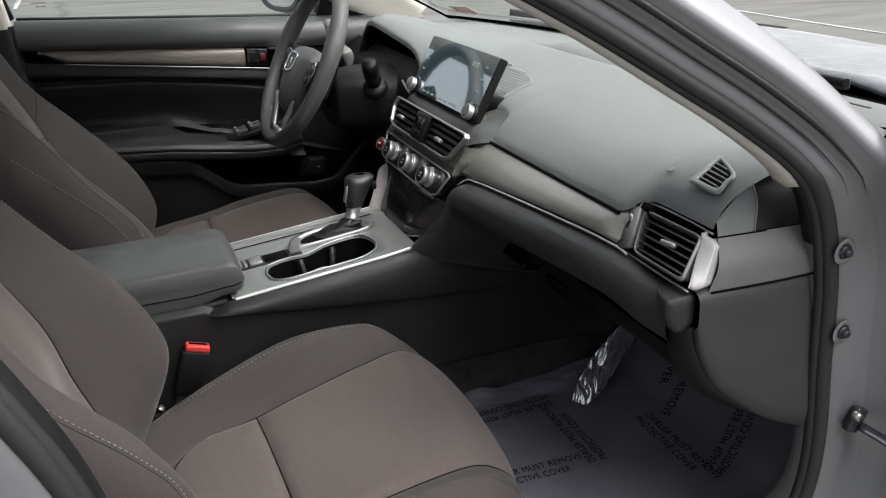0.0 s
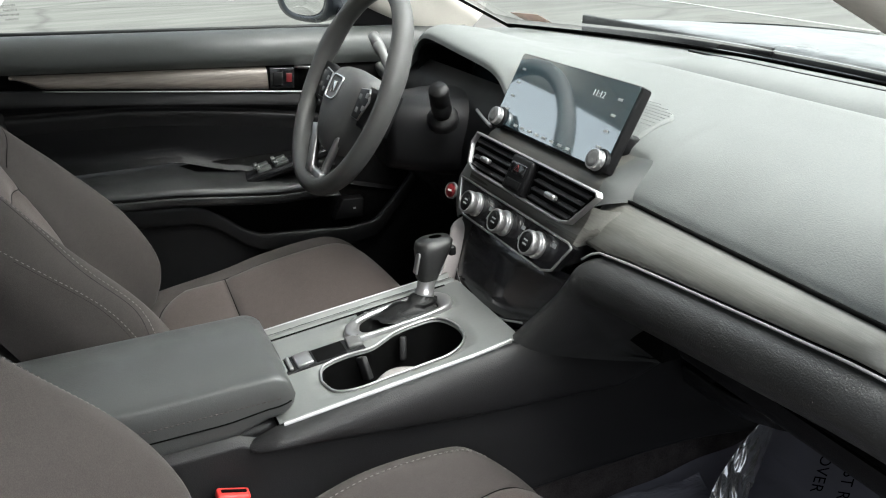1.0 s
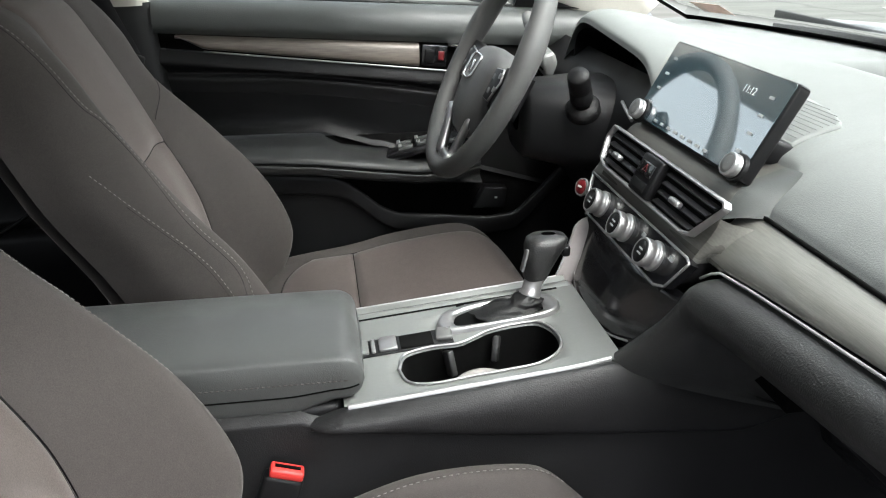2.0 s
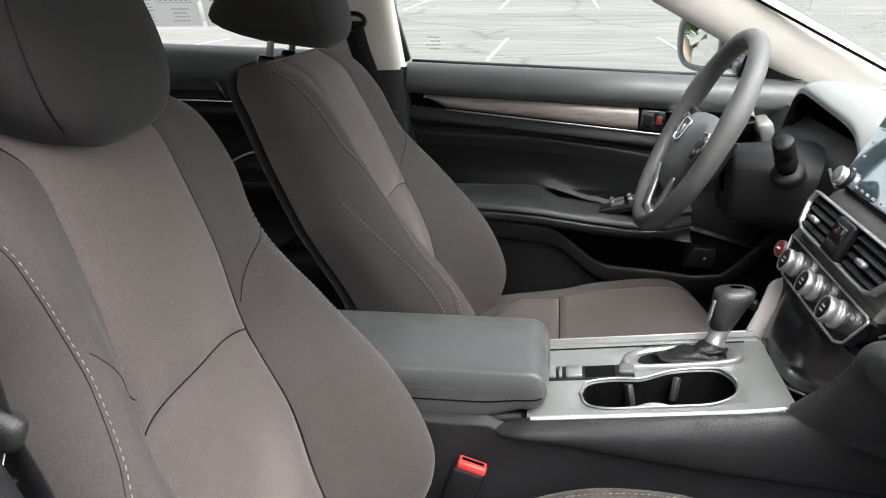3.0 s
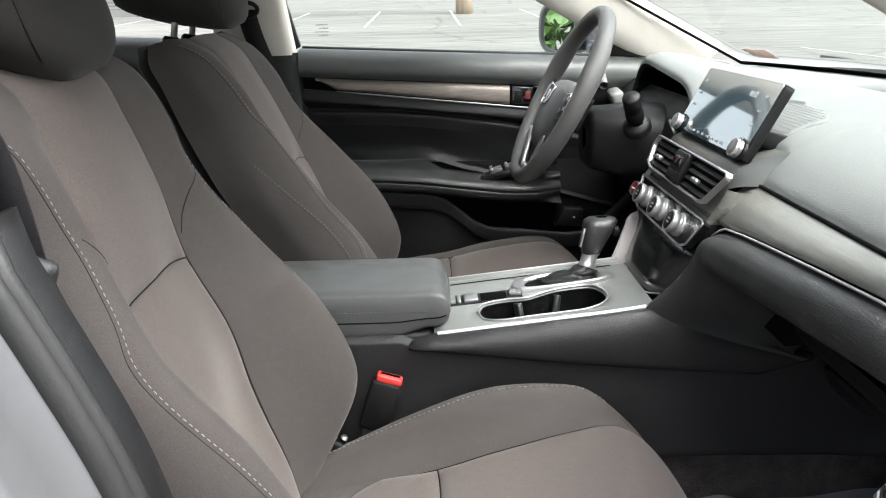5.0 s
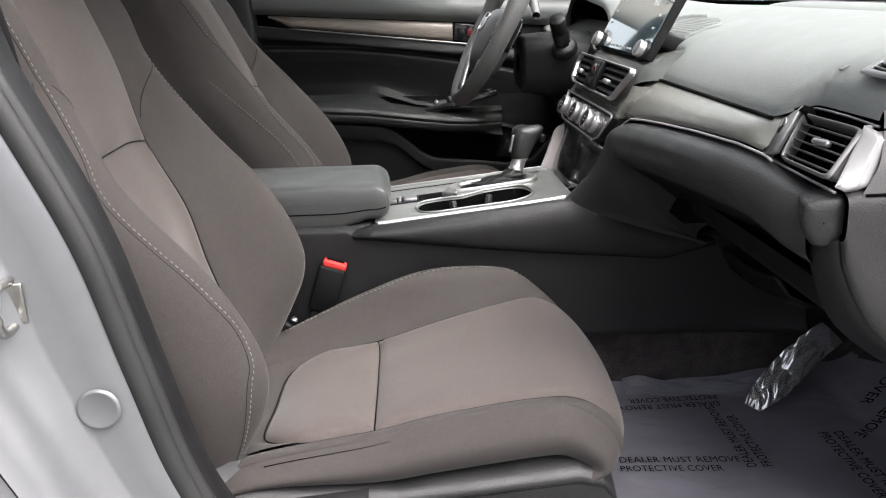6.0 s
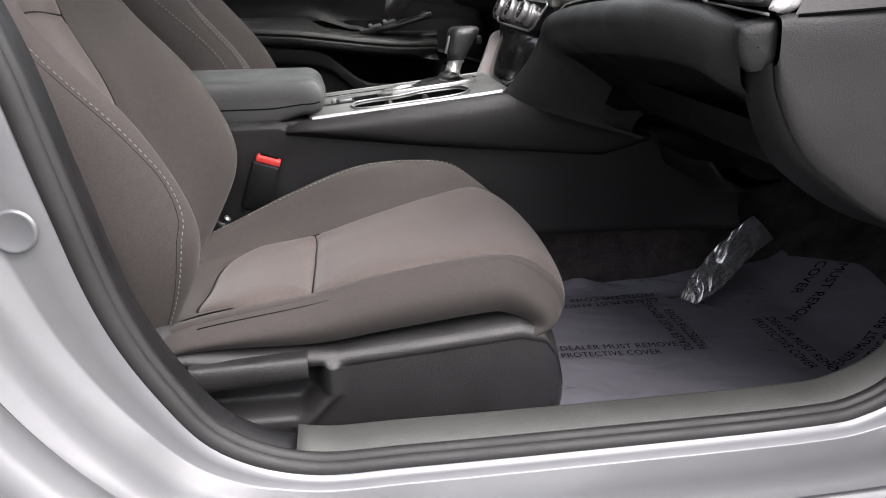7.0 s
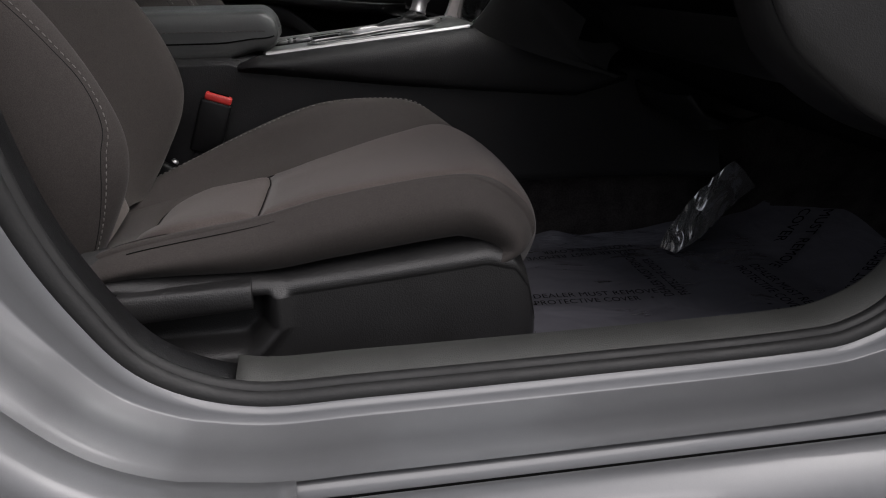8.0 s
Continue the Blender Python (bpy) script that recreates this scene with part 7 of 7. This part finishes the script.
part("left_shelf", surf(np.array([[(x, y, deck(x) + z) for y, z in ((0.088, 0.0), (0.092, 0.003), (0.100, 0.002), (0.103, -0.004), (0.110, -0.004), (0.113, 0.002), (0.120, 0.002))] for x in np.linspace(0.205, 0.54, 10)])), M_CONSOLE, con)
M_FLANK = mat("console_flank_vinyl", (0.0145, 0.0142, 0.0149), 0.46, 0, 300, 0.1, 0.45, 600, spec=0.3)
# padded upper flank, lower flank and front flare
fk = []
for x in np.concatenate([np.linspace(0.160, 0.20, 10), np.linspace(0.22, 0.74, 34), np.linspace(0.755, 0.800, 10)]):
    if x < 0.53:
        zt = deck(max(x, 0.205)) - 0.003
    else:
        zt = 0.699 - 0.30 * (x - 0.53)
    zl = float(np.interp(x, [0.16, 0.40, 0.71, 0.80], [0.641, 0.612, 0.583, 0.606]))
    e = max(0.0, (0.20 - x) / 0.04)
    zt = zt + (zl + 0.010 - zt) * min(1, e) ** 1.6
    e2 = max(0.0, (x - 0.74) / 0.06)
    b = 0.016 * (1 - min(1, e) ** 2) * (1 - min(1, e2) ** 2)
    for_row = [(-0.118, zt + 0.001), (-0.126 - b * 0.2, zt), (-0.130 - b * 0.8, zt - (zt - zl) * 0.22), (-0.131 - b, (zt + zl) / 2), (-0.130 - b * 0.8, zl + 0.010), (-0.127, zl + 0.001), (-0.120, zl)]
    fk.append([(x, y, z) for y, z in spline(for_row, 22)])
for s, nm in ((1, "flank_pad"), (-1, "flank_pad")):
    part(nm, surf(np.array(fk) * (1, s, 1)), M_FLANK, con, "padded black console flank")
    side = []
    for x in np.linspace(-0.25, 0.97, 50):
        fl_ = max(0.0, (x - 0.80) / 0.17)
        zb = 0.447 - 0.02 * max(0, x - 0.6)
        ztop = 0.652 if x < 0.16 else float(np.interp(x, [0.16, 0.40, 0.71, 0.80, 0.97], [0.643, 0.614, 0.60, 0.62, 0.60]))
        side.append([(x, y, z) for y, z in spline([(-0.115, ztop + 0.012), (-0.124, ztop + 0.004), (-0.126, ztop - 0.01), (-0.128 - 0.01 * fl_, 0.55), (-0.132 - 0.018 * fl_**2, 0.48), (-0.135 - 0.03 * fl_**2, zb), (-0.125, zb - 0.004)], 18)])
    part("lower_flank", surf(np.array(side) * (1, s, 1)), M_FLANK, con, "hard black lower console side")
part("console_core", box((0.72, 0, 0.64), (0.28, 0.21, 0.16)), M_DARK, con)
part("footwell_duct", surf(np.array([spline(c, 12) for c in ([(0.80, -0.16, 0.61), (0.815, -0.24, 0.60), (0.83, -0.30, 0.605)], [(0.82, -0.15, 0.57), (0.835, -0.24, 0.562), (0.85, -0.31, 0.575)], [(0.87, -0.15, 0.545), (0.88, -0.24, 0.54), (0.89, -0.31, 0.555)], [(0.95, -0.15, 0.55), (0.95, -0.24, 0.55), (0.95, -0.31, 0.57)])]), thick=0.006), M_SOFT, con, "black footwell air duct")

# ---- gear selector ----
M_BOOT = mat("black_boot_leather", (0.007, 0.007, 0.007), 0.5, 0, 200, 0.2, 0.5, 400, spec=0.35)
M_KNOB = mat("black_knob_leather", (0.013, 0.013, 0.013), 0.42, 0, 240, 0.12, 0.5, 500)
gs = thing("gear_selector", (0.465, 0.035, 0.70), "leather-trimmed gear selector in a wrinkled boot", "gear lever")
boot = []
for t in np.linspace(0, 1, 16):
    c = np.array([0.436 + 0.032 * t ** 0.7, 0.038 + 0.006 * t, deck(0.43) + 0.003 + 0.026 * t])
    w, l = 0.017 * (1 - t) ** 1.4 + 0.0125, 0.040 * (1 - t) ** 1.6 + 0.0125
    row = []
    for a in np.linspace(0, 2 * math.pi, 40, endpoint=False):
        k = 1 + 0.20 * math.sin(12 * t + 2 * math.cos(a)) * math.sin(math.pi * t) + 0.06 * math.sin(7 * a) * (1 - t) + 0.10 * noise.noise(Vector((math.cos(a) * 2, math.sin(a) * 2, t * 5)))
        row.append((c[0] + l * k * math.cos(a), c[1] + w * k * math.sin(a), c[2] + 0.004 * noise.noise(Vector((a, t * 6, 3)))))
    boot.append(row)
part("gate_floor", plate([(x, y, deck(x) + 0.001) for x, y in gate + (gc - gate) * 0.1], 0.002), M_DARK, con)
part("boot", surf(np.array(boot), close=True), M_BOOT, gs, "wrinkled black leather boot")
part("collar", turned([(0.0150, 0), (0.0152, 0.004), (0.0135, 0.006), (0.0135, 0.022), (0.0165, 0.028)], (0.468, 0.044, 0.714), (0.30, 0.22, 0.92), 26), M_SATIN, gs, "satin metal collar")
kb = []
for t, w, l in ((0.0, 0.013, 0.013), (0.04, 0.0165, 0.016), (0.3, 0.0185, 0.020), (0.55, 0.0205, 0.0245), (0.75, 0.0215, 0.029), (0.9, 0.0205, 0.029), (0.97, 0.016, 0.024), (1.0, 0.006, 0.010)):
    c = np.array([0.478 + 0.020 * t, 0.050 + 0.010 * t, 0.737 + 0.062 * t])
    kb.append([(c[0] + l * abs(math.cos(a)) ** 0.8 * np.sign(math.cos(a)) - 0.003, c[1] + w * abs(math.sin(a)) ** 0.8 * np.sign(math.sin(a)), c[2]) for a in np.linspace(0, 2 * math.pi, 32, endpoint=False)])
part("knob", surf(np.array([r for r in np.array(kb)]), close=True), M_KNOB, gs, "stitched black leather knob")
part("knob_inlay", box((0.4605, 0.050, 0.766), (0.004, 0.012, 0.034), 0.0015, (0, 12, 0)), M_SATIN, gs)
part("release_button", box((0.520, 0.055, 0.774), (0.012, 0.014, 0.016), 0.004, (0, 0, 0)), M_HARD, gs)

# ---- protective film on the passenger floor, with its printing ----
film = thing("floor_cover", (0.85, -0.32, 0.285), "clear crinkled protective film with black print over a floor mat", "floor cover")


def mat_height(x, y):
    return 0.300 + 0.06 * max(0, x - 0.78) + 0.75 * max(0, x - 1.02) ** 1.3


part("mat", surf(np.array([[(x, y, mat_height(x, y) - 0.004) for y in np.linspace(-0.57, -0.12, 16)] for x in np.linspace(0.40, 1.14, 26)]), thick=0.008, flip=True), M_CARPET, film, "black carpet mat")
M_FILM = bpy.data.materials.new("clear_film")
M_FILM.use_nodes = True
fp = M_FILM.node_tree.nodes["Principled BSDF"]
fp.inputs["Base Color"].default_value = (0.315, 0.312, 0.36, 1)
fp.inputs["Roughness"].default_value = 0.24
fp.inputs["Specular IOR Level"].default_value = 0.9
ftex = M_FILM.node_tree.nodes.new("ShaderNodeTexNoise")
ftex.inputs["Scale"].default_value, ftex.inputs["Detail"].default_value, ftex.inputs["Distortion"].default_value = 7, 2, 1.2
fb = M_FILM.node_tree.nodes.new("ShaderNodeBump")
fb.inputs["Strength"].default_value, fb.inputs["Distance"].default_value = 0.5, 0.012
M_FILM.node_tree.links.new(ftex.outputs[0], fb.inputs["Height"])
M_FILM.node_tree.links.new(fb.outputs[0], fp.inputs["Normal"])
haze, hr_ = M_FILM.node_tree.nodes.new("ShaderNodeTexNoise"), M_FILM.node_tree.nodes.new("ShaderNodeMapRange")
haze.inputs["Scale"].default_value, haze.inputs["Detail"].default_value, haze.inputs["Distortion"].default_value = 4.0, 2, 1.2
hr_.inputs["From Min"].default_value, hr_.inputs["From Max"].default_value = 0.38, 0.66
hr_.inputs["To Min"].default_value, hr_.inputs["To Max"].default_value = 0.62, 0.70
M_FILM.node_tree.links.new(haze.outputs[0], hr_.inputs["Value"])
M_FILM.node_tree.links.new(hr_.outputs[0], fp.inputs["Alpha"])


def film_z(x, y):
    """The film's height over the mat, climbing to the sill at the door side and a little at the tunnel."""
    k = noise.noise(Vector((x * 6, y * 6, 1))) * 0.0022 + noise.noise(Vector((x * 16, y * 14, 4))) * 0.0007
    up = 0.02 * max(0, (y + 0.12) / 0.045) ** 2 * (0.5 + 0.5 * noise.noise(Vector((x * 9, 0, 2))))
    return mat_height(x, y) + 0.009 + k + up + 0.105 * max(0, (-y - 0.56) / 0.145) ** 1.6


fg = [[(x, y, film_z(x, y)) for y in np.linspace(-0.705, -0.078, 76)] for x in np.linspace(0.42, 1.16, 90)]
part("film", surf(np.array(fg)), M_FILM, film, "clear crinkled plastic film")
M_FOIL = mat("bright_film_fold", (0.72, 0.72, 0.73), 0.16, 0.8, 20, 0.3, 1.0, 60, rough_vary=0.08)
fold = []
upper = spline([(0.850, -0.198, 0.326), (0.885, -0.176, 0.362), (0.940, -0.166, 0.418), (0.995, -0.165, 0.464)], 80)
lower = spline([(0.872, -0.226, 0.322), (0.930, -0.212, 0.342), (1.0, -0.172, 0.378), (1.072, -0.124, 0.396)], 80)
for k in range(80):
    t = k / 79
    row = []
    for q in np.linspace(0, 1, 40):
        p = upper[k] * (1 - q * 0.9) + lower[k] * q * 0.9
        ridge = abs(math.sin(9.0 * t + 3.2 * q + 1.5 * noise.noise(Vector((t * 3, q * 2, 2))))) ** 0.6
        crease = 0.006 * ridge + abs(noise.noise(Vector((t * 7 + q * 3, q * 3, 5)))) * 0.010 + 0.008 * math.sin(math.pi * q)
        row.append(tuple(p + np.array([-0.5, -0.6, 0.62]) * crease * min(1.0, 3 * t + 0.25)))
    fold.append(row)
part("film_fold", surf(np.array(fold)), M_FOIL, film, "shiny crumpled upturned film edge")
crk = []
for t in np.linspace(0, 1, 40):
    x = 0.66 + 0.25 * t
    crk.append([(x, -0.075 - 0.05 * q - 0.04 * t, mat_height(x, 0) + 0.006 + 0.03 * (1 - q) * (0.6 + 0.5 * noise.noise(Vector((x * 18, q * 2, 3))))) for q in np.linspace(0, 1, 8)])
part("film_edge", surf(np.array(crk)), M_FILM, film)


def printed(text, start, end, tall):
    """A line of print on the film from start to end, with capitals of the given height."""
    d = Vector((end[0] - start[0], end[1] - start[1]))
    span = d.length
    d.normalize()
    ob = lettering("print_line", text, 1.0, Matrix.Identity(4), M_INK, film, 0.0, 1.06)
    xs_ = [v.co.x for v in ob.data.vertices]
    top = max(v.co.y for v in ob.data.vertices)
    for v in ob.data.vertices:
        a, b = (v.co.x - min(xs_)) / (max(xs_) - min(xs_)) * span, v.co.y / top * tall
        x, y = start[0] + d.x * a - d.y * b, start[1] + d.y * a + d.x * b
        v.co = (x, y, film_z(x, y) + 0.0045)


def print_pair(start, way, span, tall=0.0155, gap=0.0245):
    """The two lines of the notice, one under the other."""
    d = Vector(way).normalized()
    n = Vector((d.y, -d.x))
    a = Vector(start)
    printed("DEALER MUST REMOVE", a, a + d * span, tall)
    b = a + n * gap - d * 0.003
    printed("PROTECTIVE COVER", b, b + d * span * 0.835, tall)


print_pair((0.584, -0.342), (1, -0.077), 0.195)
print_pair((0.797, -0.374), (0.02, 1), 0.190)
print_pair((0.815, -0.168), (-1, 0.02), 0.195)
print_pair((0.959, -0.304), (-0.01, -1), 0.215)
print_pair((0.968, -0.492), (0.88, 0.47), 0.205)
printed("MUST REMOVE", (1.140, -0.224), (0.988, -0.314), 0.018)
printed("COVER", (1.125, -0.186), (1.045, -0.233), 0.018)
